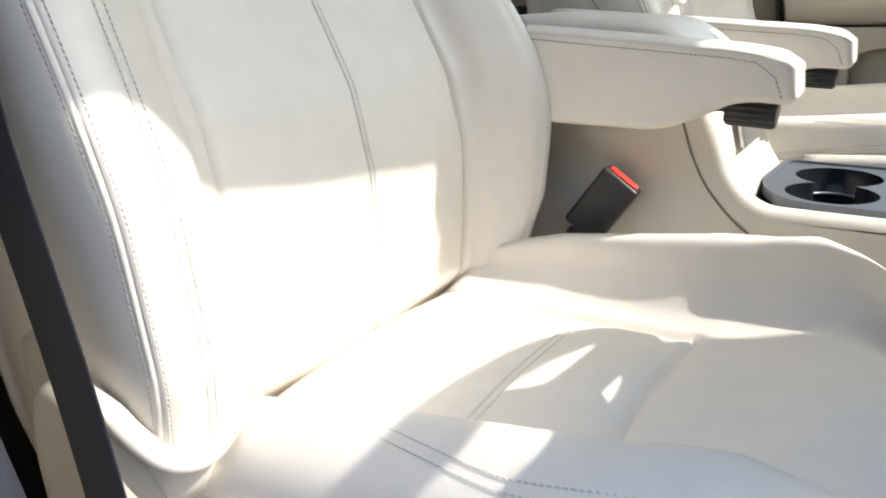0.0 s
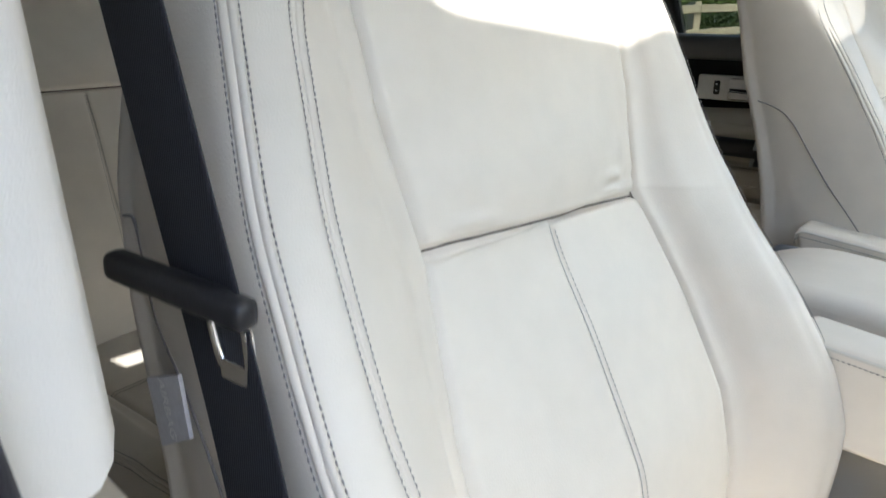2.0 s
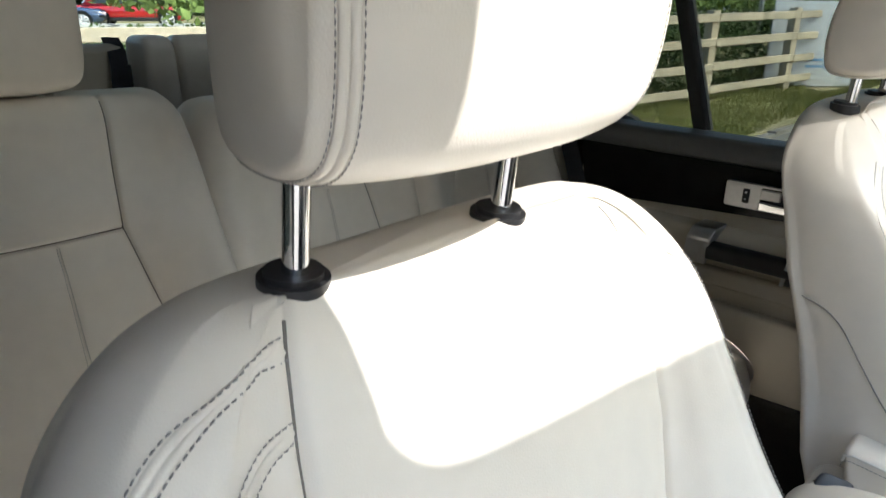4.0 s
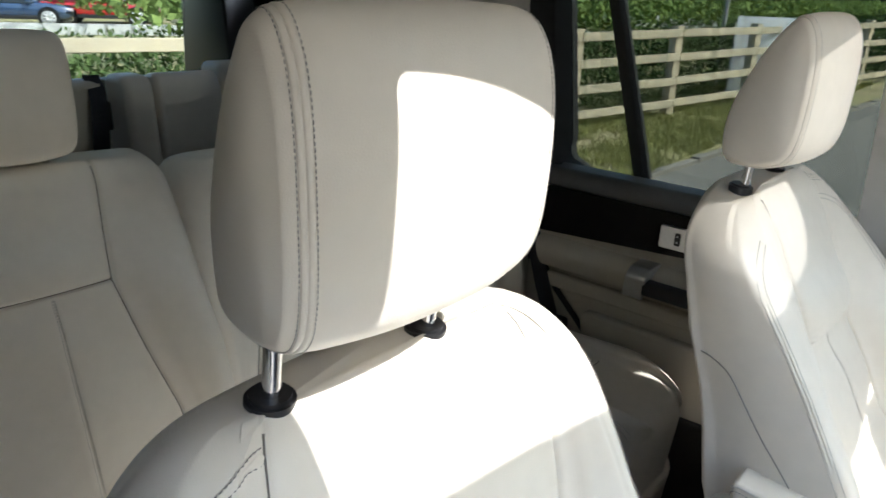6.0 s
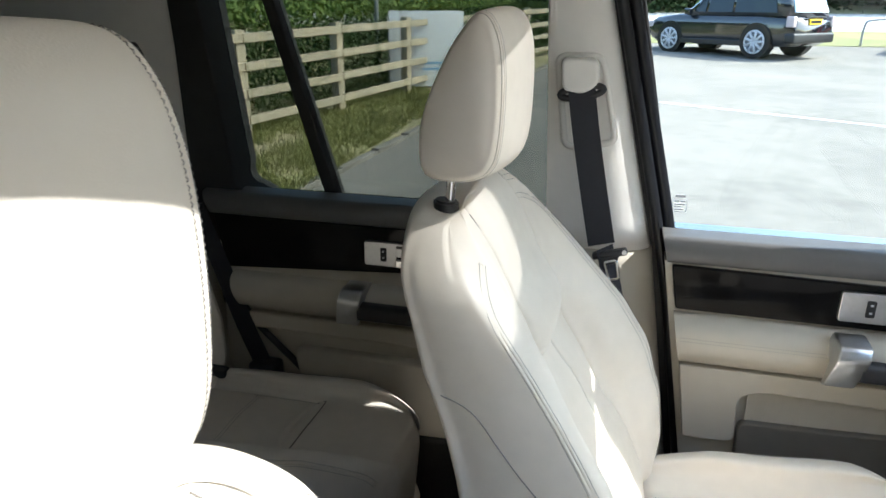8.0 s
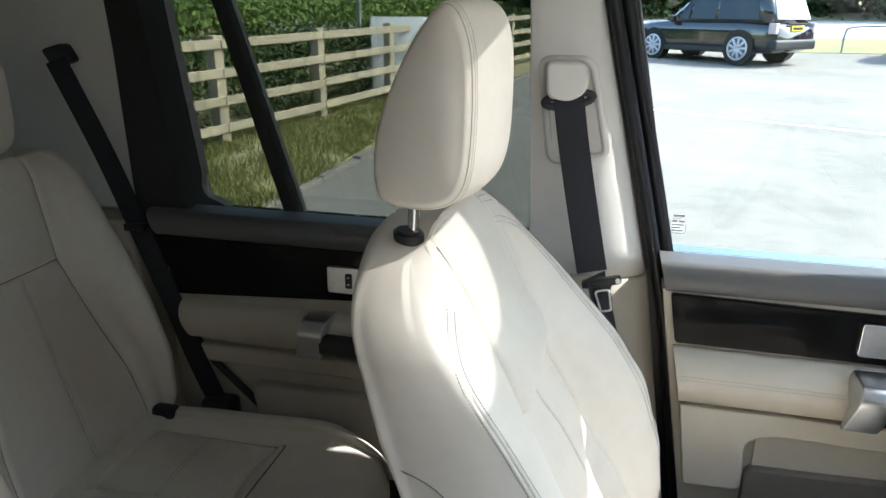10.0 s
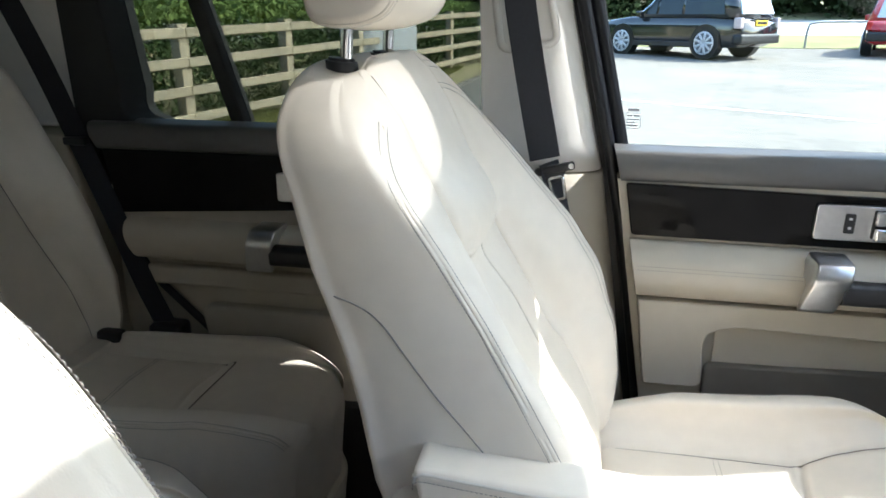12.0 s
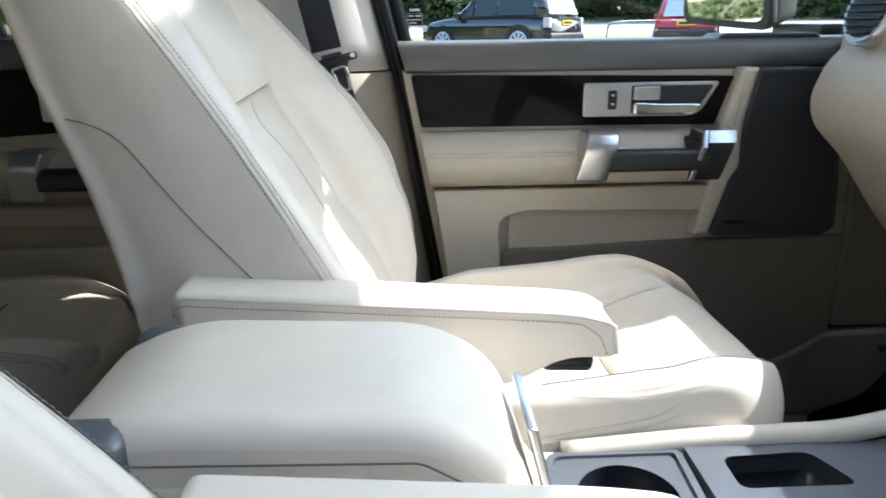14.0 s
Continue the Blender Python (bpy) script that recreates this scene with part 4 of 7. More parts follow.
# Unseen, added to soften the sun patch on the passenger's shoulder.
part("sun_shade", prism([(-0.35, 0.96), (0.12, 0.96), (0.12, 1.335), (-0.35, 1.335)], "z", 1.9655, 1.9665), DIMMER, ceiling, "added unseen sheet under the glass that dims the passenger's sun", False)

# windscreen and front pillars
screen = thing("window_1", "raked clear windscreen", "windscreen", (0.8, 0.83, 1.6), kind="structure")
pane = part("pane", prism([(0.43, 1.965), (1.12, 1.46), (1.125, 1.464), (0.435, 1.969)], "y", 0.12, 1.56), GLASS, screen, "", False)
pane.visible_shadow = False
for side in (-1, 1):
    bm = prism([(0.33, 1.95), (0.43, 1.985), (1.16, 1.45), (1.05, 1.45)], "y", 0.0, 1.0)
    for v in bm.verts:
        k = (v.co.z - 1.45) / 0.5
        inner_y, outer_y = 0.745 - 0.152 * k, 0.86 - 0.038 * k
        v.co.y = 0.84 + side * (inner_y + (outer_y - inner_y) * v.co.y)
    tagged(part("trim_pillar", bm, PALE, None), "pale grey windscreen pillar trim", "pillar", kind="structure")
# unseen roof console and mirror at the top of the windscreen
mirr = thing("rear_view_mirror", "unseen rear-view mirror under the roof console, its shell deepened to shade", "mirror", (0.36, 0.86, 1.93))
part("roof_console", prism(rounded([(0.38, 1.949), (0.46, 1.935), (0.47, 1.90), (0.42, 1.86), (0.385, 1.90)], 0.02, 4), "y", 0.74, 1.09, 0.02, 3), PALE, mirr, "pale roof console")
part("stalk", cyl((0.40, 0.85, 1.87), (0.335, 0.85, 1.80), 0.012, 12), BLACKPL, mirr)
# The shell is drawn low to shade the driver's inner bolster.
part("shell", prism(rounded([(0.335, 1.72), (0.350, 1.725), (0.350, 1.82), (0.325, 1.832), (0.312, 1.825)], 0.01, 3), "y", 0.718, 0.985, 0.014, 3), BLACKPL, mirr, "black mirror shell")
# bonnet and bulkhead close the front
tagged(part("wall_front", prism([(1.0, 0.35), (1.9, 0.35), (1.95, 1.2), (1.5, 1.38), (1.12, 1.42), (1.0, 1.3)], "y", -0.1, 1.76, 0.03), CARBLACK, None), "dark bonnet and bulkhead ahead of the dashboard", "bonnet", kind="structure")


def strip(name, section, x0, x1, mat, parent=None, label="", bevel=0.004):
    """A moulding: a section in y, z run along x."""
    return part(name, prism(section, "x", x0, x1, bevel), mat, parent, label)


def sloped(name, section, ends0, ends1, mat, parent=None, label=""):
    """A moulding along x whose end edges slope: x at the top and bottom of each end."""
    zs = [z for _, z in section]
    lo, hi = min(zs), max(zs)
    bm = bmesh.new()
    rings = []
    for top, bot in (ends0, ends1):
        rings.append([bm.verts.new((bot + (top - bot) * (z - lo) / (hi - lo), y, z)) for y, z in section])
    n = len(section)
    bm.faces.new(rings[0])
    bm.faces.new(rings[1][::-1])
    for i in range(n):
        bm.faces.new((rings[0][i], rings[0][(i + 1) % n], rings[1][(i + 1) % n], rings[1][i]))
    return part(name, bm, mat, parent, label)


def door_handle_set(door, x, z, y, w, h, swap=1):
    """The aluminium bezel with its recess, pull lever and lock switch."""
    out = rounded([(x, z), (x, z - h), (x + w * 0.86, z - h), (x + w, z)], [0.006, 0.006, 0.02, 0.006], 4)
    bez = part("handle_bezel", prism(out, "y", y - 0.006, y + 0.004, 0.0015), ALU, door, "brushed aluminium handle surround")
    rec = rounded([(x + w * 0.35, z - 0.005), (x + w * 0.35, z - h + 0.005), (x + w * 0.83, z - h + 0.005), (x + w * 0.955, z - 0.005)], [0.004, 0.004, 0.016, 0.004], 4)
    part("recess", prism(rec, "y", y - 0.0075, y - 0.002, 0.001), BLACKPL, bez, "dark handle recess")
    part("lever", prism(rounded([(x + w * 0.36, z - h * 0.56), (x + w * 0.36, z - h * 0.93), (x + w * 0.80, z - h * 0.93), (x + w * 0.86, z - h * 0.62), (x + w * 0.52, z - h * 0.60)], 0.004, 3), "y", y - 0.020, y - 0.008, 0.003), CHROME, bez, "satin chrome pull lever")
    part("lever_pad", prism(rounded([(x + w * 0.36, z - 0.006), (x + w * 0.36, z - h * 0.5), (x + w * 0.55, z - h * 0.5), (x + w * 0.55, z - 0.006)], 0.003, 3), "y", y - 0.016, y - 0.008, 0.002), ALU, bez)
    part("lock_switch", prism(rounded([(x + w * 0.18, z - h * 0.22), (x + w * 0.18, z - h * 0.78), (x + w * 0.245, z - h * 0.78), (x + w * 0.245, z - h * 0.22)], 0.003, 3), "y", y - 0.0085, y - 0.005, 0.001), BLACKPL, bez, "black lock switch")
    for k in (0.36, 0.62):
        part("switch_mark", box((x + w * 0.203, y - 0.0092, z - h * k - 0.0018), (x + w * 0.222, y - 0.0082, z - h * k + 0.0018)), TAG, bez, "", False)
    return bez


def grab_handle(door, x0, x1, z1, z0, y):
    """A black bar between two aluminium brackets."""
    for x, w, front in ((x0, 0.05, False), (x1 - 0.05, 0.05, True)):
        prof = [(y + 0.07, z1 + 0.012), (y + 0.012, z1 + 0.01), (y, z1 - 0.012), (y + 0.016, z0), (y + 0.028, z0 - 0.002), (y + 0.03, z0 + 0.04), (y + 0.07, z0 + 0.045)]
        lean = -0.010
        bm = prism(rounded(prof, 0.008, 3), "x", x, x + w, 0.003)
        for v in bm.verts:
            v.co.x += (v.co.z - z1) * -lean / (z1 - z0) * 1.4
        bracket = part("bracket", bm, BLACKPL if front else ALU, door, "black grab handle bracket with bright edges" if front else "brushed aluminium grab handle bracket")
        if not front:
            continue
        rim = [(y + 0.07, z1 + 0.014), (y + 0.011, z1 + 0.012), (y - 0.002, z1 - 0.013), (y + 0.014, z0 - 0.001), (y + 0.018, z0 - 0.001), (y + 0.005, z1 - 0.011), (y + 0.014, z1 + 0.006), (y + 0.07, z1 + 0.008)]
        cap = [(y + 0.07, z1 + 0.0135), (y + 0.0115, z1 + 0.0115), (y - 0.001, z1 - 0.006), (y + 0.005, z1 - 0.007), (y + 0.014, z1 + 0.005), (y + 0.07, z1 + 0.007)]
        for outline, xa, xb, nm in ((rim, x - 0.002, x + 0.006, "bright_edge"), (cap, x + 0.006, x + w + 0.001, "bright_cap")):
            bm = prism(outline, "x", xa, xb, 0.0012, 2)
            for v in bm.verts:
                v.co.x += (v.co.z - z1) * -lean / (z1 - z0) * 1.4
            part(nm, bm, ALU, bracket, "brushed aluminium edge")
        part("bracket_shroud", box((x + (-0.012 if front else w - 0.004), y + 0.012, z0 + 0.012), (x + (0.012 if front else w + 0.02), y + 0.075, z1 - 0.004), 0.008), BLACKPL, door, "black handle end shroud")
    bar = prism(rounded([(y + 0.004, z1 - 0.017), (y + 0.004, z0 + 0.016), (y + 0.034, z0 + 0.016), (y + 0.034, z1 - 0.017)], 0.013, 6), "x", x0 + 0.04, x1 - 0.04)
    part("grab_bar", bar, BLACKPL, door, "black padded grab bar")


# ---- left front door ----
door = thing("door_1", "closed front passenger door trimmed in almond leather and black veneer", "car door", (0.2, 1.6, 0.72), kind="structure")
sloped("door_skin", [(1.60, 0.66), (1.60, 1.45), (1.70, 1.45), (1.74, 0.66)], (-0.178, -0.05), (1.02, 1.02), CARBLACK, door, "outer door skin")
pad = rounded([(1.615, 1.466), (1.556, 1.462), (1.545, 1.438), (1.553, 1.414), (1.60, 1.412), (1.62, 1.43)], [0.01, 0.018, 0.02, 0.008, 0.002, 0.002], 5)
sloped("door_top_pad", pad, (-0.186, -0.172), (0.60, 0.60), DOORTOP, door, "charcoal leatherette window ledge")
sloped("backing", [(1.557, 0.72), (1.557, 1.418), (1.605, 1.418), (1.605, 0.72)], (-0.178, -0.058), (0.60, 0.60), ALMOND, door, "almond door lining")
wood = prism(rounded([(-0.165, 1.413), (-0.150, 1.328), (0.345, 1.325), (0.372, 1.404)], 0.006, 3), "y", 1.546, 1.558, 0.002)
part("veneer_panel", wood, VENEER, door, "glossy black veneer strip")
door_handle_set(door, 0.118, 1.396, 1.544, 0.226, 0.055)
armpad = rounded([(1.56, 1.321), (1.528, 1.313), (1.505, 1.292), (1.502, 1.265), (1.520, 1.232), (1.56, 1.224)], [0.004, 0.015, 0.016, 0.02, 0.016, 0.004], 6)
sloped("armrest_pad", armpad, (-0.152, -0.134), (0.345, 0.345), ALMOND, door, "stitched almond leather armrest pad")
lines = []
for dz in (0.0, 0.006):
    p = np.c_[np.linspace(-0.14, 0.115, 40), np.full(40, 1.5035 - dz * 0.1), np.full(40, 1.290 - dz)]
    lines.append((p, np.tile((0, -1.0, 0.25), (40, 1))))
stitches("pad_stitching", lines, door, length=0.0032, gap=0.0014, r=0.00045, mat=DARKTHREAD, lift=0.0015)
grab_handle(door, 0.110, 0.346, 1.314, 1.245, 1.458)
lower = rounded([(1.565, 1.226), (1.543, 1.218), (1.535, 1.19), (1.538, 1.13), (1.552, 1.10), (1.565, 1.09)], [0.002, 0.012, 0.02, 0.02, 0.01, 0.002], 5)
part("lower_shelf", remap(prism(rounded([(-0.132, 1.224), (0.34, 1.224), (0.352, 1.18), (0.02, 1.186), (-0.022, 1.17), (-0.016, 1.07), (-0.110, 1.07)], [0.004, 0.004, 0.004, 0.03, 0.03, 0.02, 0.004], 5), "y", 1.528, 1.56, 0.003, 2), lambda p: p), ALMOND, door, "almond door pocket surround")
sloped("pocket_front", rounded([(1.568, 1.185), (1.5545, 1.184), (1.552, 1.17), (1.540, 0.80), (1.568, 0.78)], 0.006, 4), (0.0, 0.0), (0.60, 0.60), ALMOND, door, "door pocket front")
# The dark colour here carries the shade beneath the pocket's lip.
part("lower_lining", prism(rounded([(-0.008, 0.76), (-0.012, 1.112), (0.10, 1.114), (0.34, 1.124), (0.598, 1.124), (0.598, 0.76)], [0.01, 0.02, 0.05, 0.05, 0.006, 0.01], 4), "y", 1.536, 1.556, 0.004, 3), SHADETRIM, door, "lower door lining darkened for the shade under the pocket lip")
# speaker panel
spk = rounded([(0.398, 1.418), (0.500, 1.418), (0.552, 1.27), (0.562, 1.148), (0.545, 1.135), (0.344, 1.137), (0.372, 1.235), (0.385, 1.25), (0.380, 1.32)], [0.008, 0.01, 0.03, 0.012, 0.012, 0.01, 0.01, 0.01, 0.02], 4)
part("speaker_grille", prism(spk, "y", 1.512, 1.56, 0.004), MESHGRILLE, door, "dark perforated speaker grille")
V, F = [], []
for k in range(128):
    z = 1.412 - 0.0021 * k
    xa = np.interp(z, [1.14, 1.235, 1.25, 1.32, 1.412], [0.348, 0.371, 0.384, 0.382, 0.400])
    xb = np.interp(z, [1.14, 1.27, 1.412], [0.552, 0.545, 0.495])
    i = len(V)
    V += [(xa, 1.5118, z), (xb, 1.5118, z), (xb, 1.5108, z - 0.0006), (xa, 1.5108, z - 0.0006), (xb, 1.5118, z - 0.0012), (xa, 1.5118, z - 0.0012)]
    F += [(i, i + 1, i + 2, i + 3), (i + 3, i + 2, i + 4, i + 5)]
ribs = mesh_part("grille_ribs", V, F, MESHGRILLE, door, "fine ribs of the speaker grille", False)
ribs["kind"] = "stuff"
band = rounded([(0.374, 1.418), (0.402, 1.418), (0.384, 1.32), (0.386, 1.255), (0.372, 1.237), (0.344, 1.137), (0.318, 1.137), (0.338, 1.235), (0.344, 1.325)], [0.004, 0.004, 0.02, 0.01, 0.01, 0.004, 0.004, 0.02, 0.02], 4)
part("grille_surround", prism(band, "y", 1.520, 1.562, 0.008, 3), ALMOND, door, "almond moulding beside the grille")
part("badge_slot", box((0.362, 1.508, 1.160), (0.398, 1.513, 1.167), 0.002), RUBBER, door)
part("mirror_plinth", prism(rounded([(0.34, 1.460), (0.52, 1.460), (0.51, 1.4705), (0.355, 1.4705)], 0.004, 3), "y", 1.565, 1.64, 0.003), BLACKPL, door, "black plinth at the mirror corner")
glass = part("pane", prism([(-0.20, 1.45), (1.0, 1.45), (0.42, 1.95), (-0.31, 1.95)], "y", 1.658, 1.662), GLASS, door, "clear side window", False)
glass.visible_shadow = False
sticker = thing("window_mark", "small etched marks on the side window", "marking", (-0.15, 1.655, 1.50))
ring = rounded([(-0.169, 1.484), (-0.143, 1.484), (-0.143, 1.510), (-0.169, 1.510)], 0.004, 3)
tube("mark_outline", [(x, 1.6565, z) for x, z in ring], 0.0005, TAG, sticker, closed=True, n=5, up=(0, 1, 0))
for x, z, w, h in ((-0.165, 1.513, 0.018, 0.0045), (-0.166, 1.504, 0.008, 0.003), (-0.155, 1.504, 0.009, 0.003), (-0.166, 1.498, 0.020, 0.002), (-0.166, 1.493, 0.013, 0.002), (-0.166, 1.488, 0.018, 0.002)):
    part("mark", box((x, 1.6555, z), (x + w, 1.6575, z + h)), TAG, sticker, "", False)

# door mirror outside
mir = thing("door_mirror", "black door mirror with a dark rim", "mirror", (0.52, 1.88, 1.46))
MIRROR_AT = Matrix.Translation((0.494, 1.89, 1.555)) @ Matrix.Rotation(radians(22.7), 4, "Z") @ Matrix.Rotation(radians(-4.0), 4, "Y")


def mirror_part(name, outline, x0, x1, bevel, mat, label, shrink=1.0):
    """A piece of the door mirror: an outline across and up, from x0 to x1 ahead of the glass."""
    bm = prism(outline, "x", x0, x1, bevel, 3)
    for v in bm.verts:
        k = 1 - (1 - shrink) * min(1, max(0, (v.co.x - x0) / (x1 - x0)))
        v.co.y *= k
        v.co.z *= k
    bmesh.ops.transform(bm, matrix=MIRROR_AT, verts=bm.verts)
    return part(name, bm, mat, mir, label)


m_out = rounded([(-0.12, -0.085), (0.12, -0.068), (0.118, 0.085), (-0.11, 0.095)], 0.03, 6)
m_in = [(y * 0.86, z * 0.82 + 0.001) for y, z in m_out]
mirror_part("housing", m_out, 0.004, 0.10, 0.02, TYRE, "black mirror housing", 0.8)
mirror_part("rim", m_out, -0.008, 0.012, 0.005, BLACKPL, "dark rim")
mirror_part("mirror_glass", m_in, -0.0095, -0.006, 0.0, SILVERING, "mirror glass")
part("arm", box((0.57, 1.66, 1.462), (0.63, 1.84, 1.484), 0.008), BLACKPL, mir)
part("sail", prism([(0.59, 1.462), (0.86, 1.462), (0.84, 1.66), (0.68, 1.66)], "y", 1.60, 1.64, 0.003), BLACKPL, mir, "black corner plate")

# ---- left centre pillar ----
pil = thing("pillar", "pale trimmed centre door pillar with a belt guide", "pillar", (-0.3, 1.62, 0.7), kind="structure")


def pillar_trim(z0, back0, fore0, z1, back1, fore1, y):
    """A moulded trim: a flat inner face that rolls round towards the door opening in front."""
    rows = []
    for t in np.linspace(0, 1, 12):
        xb, xf = back0 + (back1 - back0) * t, fore0 + (fore1 - fore0) * t
        sec = spline([(xb, 1.68), (xb, y + 0.012), (xb + 0.010, y), (xf - 0.085, y), (xf - 0.050, y + 0.004), (xf - 0.020, y + 0.017), (xf - 0.004, y + 0.034), (xf, y + 0.050), (xf, 1.68)], 48)
        rows.append([(float(a), float(b), z0 + (z1 - z0) * t) for a, b in sec])
    k = len(rows[0])
    vs = [v for r in rows for v in r]
    fs = [(i * k + j, i * k + j + 1, (i + 1) * k + j + 1, (i + 1) * k + j) for i in range(11) for j in range(k - 1)]
    fs += [tuple(range(k))[::-1], tuple(range(11 * k, 12 * k))]
    return vs, fs


mesh_part("upper_trim", *pillar_trim(1.418, -0.40, -0.203, 1.95, -0.425, -0.33, 1.585), PALE, pil, "pale grey upper pillar trim")
mesh_part("lower_trim", *pillar_trim(0.72, -0.40, -0.090, 1.414, -0.40, -0.200, 1.582), ALMOND, pil, "almond lower pillar trim")
for dx, y0, w in ((0.014, 1.62, 0.011), (0.035, 1.642, 0.012)):
    seal = spline([(-0.33 + dx, y0, 1.95), (-0.287 + dx, y0, 1.78), (-0.203 + dx, y0, 1.44), (-0.155 + dx, y0, 1.2), (-0.085 + dx, y0 - 0.02, 0.75)], 40)
    tube("door_seal", seal, w, RUBBER, pil, "black rubber door seal", n=10)
part("door_frame", prism([(-0.36, 1.95), (-0.272, 1.95), (-0.165, 1.455), (-0.07, 0.72), (-0.14, 0.72), (-0.24, 1.44)], "y", 1.652, 1.695, 0.004), BLACKPL, pil, "black window frame")
recess = rounded([(-0.398, 1.775), (-0.318, 1.775), (-0.285, 1.625), (-0.375, 1.612)], 0.018, 5)
tube("recess_rim", [(x, 1.583, z) for x, z in recess], 0.006, PALE, pil, "moulded rim of the belt recess", closed=True, n=10, up=(0, 1, 0))

# seat belt on that pillar
belt = thing("seat_belt", "black front seat belt hanging from the pillar", "seat belt", (-0.3, 1.56, 1.2), group="seat belts")
part("guide_cover", remap(prism(rounded([(-0.388, 1.774), (-0.326, 1.774), (-0.321, 1.730), (-0.348, 1.712), (-0.384, 1.718)], 0.014, 5), "y", 1.543, 1.59, 0.006, 3), lambda p: p), PALE, belt, "pale height adjuster cover")
ring = [(-0.350 + 0.037 * math.cos(a), 1.553, 1.716 + 0.010 * math.sin(a) + 0.006 * math.cos(a)) for a in np.linspace(0, 2 * math.pi, 28, endpoint=False)]
tube("belt_ring", ring, 0.006, BLACKPL, belt, "black belt ring", closed=True, up=(0, 1, 0))
pts = spline([(-0.350, 1.548, 1.722), (-0.337, 1.54, 1.65), (-0.315, 1.52, 1.55), (-0.293, 1.505, 1.455)], 26)
ribbon("webbing", pts, (1, 0.1, 0), 0.047, 0.0016, WEBBING, belt, "black webbing")
pts = spline([(-0.287, 1.505, 1.45), (-0.262, 1.50, 1.36), (-0.22, 1.50, 1.20), (-0.17, 1.51, 1.0), (-0.15, 1.52, 0.8)], 26)
ribbon("webbing_low", pts, (0.7, 0.7, 0), 0.040, 0.0016, WEBBING, belt, "black webbing below the tongue")
m = Matrix.Translation((-0.277, 1.5, 1.441)) @ Matrix.Rotation(radians(-14), 4, "Y")
part("tongue_body", box((-0.031, -0.009, -0.006), (0.031, 0.009, 0.006), 0.005, 3, m), BLACKPL, belt, "black belt tongue grip")
part("tongue_shoulder", remap(prism(rounded([(-0.026, 0.0), (0.020, 0.0), (0.008, -0.020), (-0.012, -0.020)], 0.004, 3), "y", -0.007, 0.006, 0.002), lambda p: m @ Vector(p)), BLACKPL, belt)
part("stop_pin", cyl(m @ Vector((0.026, -0.012, 0.001)), m @ Vector((0.026, -0.007, 0.001)), 0.004, 14), PALE, belt, "pale stop button")
lip = rounded([(-0.012, -0.012), (0.010, -0.012), (0.008, -0.047), (-0.009, -0.047)], 0.005, 3)
tube("tongue_plate", [tuple(m @ Vector((x, -0.007, z))) for x, z in lip], 0.0028, CHROME, belt, "steel belt tongue", closed=True, up=(0, 1, 0))

# ---- left rear door ----
rdoor = thing("door_2", "closed rear passenger door with dark ledge and almond lining", "car door", (-0.75, 1.6, 0.72), kind="structure")
part("door_skin", prism([(-1.30, 0.66), (-1.19, 1.455), (-0.40, 1.455), (-0.37, 0.66)], "y", 1.61, 1.72, 0.004), CARBLACK, rdoor, "outer door skin")
pad2 = rounded([(1.63, 1.480), (1.572, 1.476), (1.562, 1.455), (1.568, 1.428), (1.60, 1.424), (1.63, 1.43)], [0.01, 0.016, 0.018, 0.008, 0.002, 0.002], 5)
sloped("door_top_pad", pad2, (-1.15, -1.13), (-0.40, -0.40), DOORTOP, rdoor, "charcoal leatherette window ledge")
part("backing", prism([(-1.14, 0.72), (-1.12, 1.43), (-0.40, 1.43), (-0.38, 0.72)], "y", 1.580, 1.612, 0.003), ALMOND, rdoor, "almond rear door lining")
part("veneer_panel", prism(rounded([(-1.125, 1.428), (-1.105, 1.305), (-0.46, 1.345), (-0.44, 1.428)], 0.006, 3), "y", 1.571, 1.584, 0.002), VENEER, rdoor, "glossy black veneer strip")
# A near-black panel laid over the lower part of the lining.
part("lower_lining", prism(rounded([(-1.12, 0.70), (-1.11, 0.93), (-0.41, 0.965), (-0.40, 0.70)], 0.015, 3), "y", 1.538, 1.575, 0.006, 3), CARPET, rdoor, "near-black panel across the foot of the rear door")
door_handle_set(rdoor, -0.772, 1.398, 1.569, 0.20, 0.052)
armpad2 = rounded([(1.582, 1.298), (1.555, 1.292), (1.540, 1.272), (1.540, 1.25), (1.552, 1.222), (1.582, 1.215)], [0.004, 0.012, 0.012, 0.014, 0.012, 0.004], 5)
sloped("armrest_pad", armpad2, (-1.09, -1.07), (-0.52, -0.52), ALMOND, rdoor, "almond leather armrest pad")
grab_handle(rdoor, -0.812, -0.56, 1.293, 1.222, 1.505)
part("lower_shelf", prism(rounded([(-1.06, 1.205), (-0.42, 1.205), (-0.42, 1.165), (-1.05, 1.165)], 0.01, 3), "y", 1.562, 1.59, 0.006), ALMOND, rdoor, "almond ledge")
part("pocket_front", prism(rounded([(-0.95, 1.13), (-0.42, 1.13), (-0.42, 0.85), (-0.90, 0.85)], 0.03, 4), "y", 1.555, 1.59, 0.008), ALMOND, rdoor, "rear door pocket")
tube("door_seal", spline([(-1.125, 1.575, 1.33), (-1.085, 1.575, 1.235), (-1.05, 1.575, 1.177), (-0.993, 1.575, 1.120), (-0.937, 1.575, 1.065), (-0.86, 1.575, 0.97)], 30), 0.008, RUBBER, rdoor, "black rubber door seal", n=10)
part("pane", prism([(-1.16, 1.46), (-0.40, 1.46), (-0.42, 1.95), (-1.18, 1.95)], "y", 1.668, 1.672), TINTED, rdoor, "tinted rear side window", False)
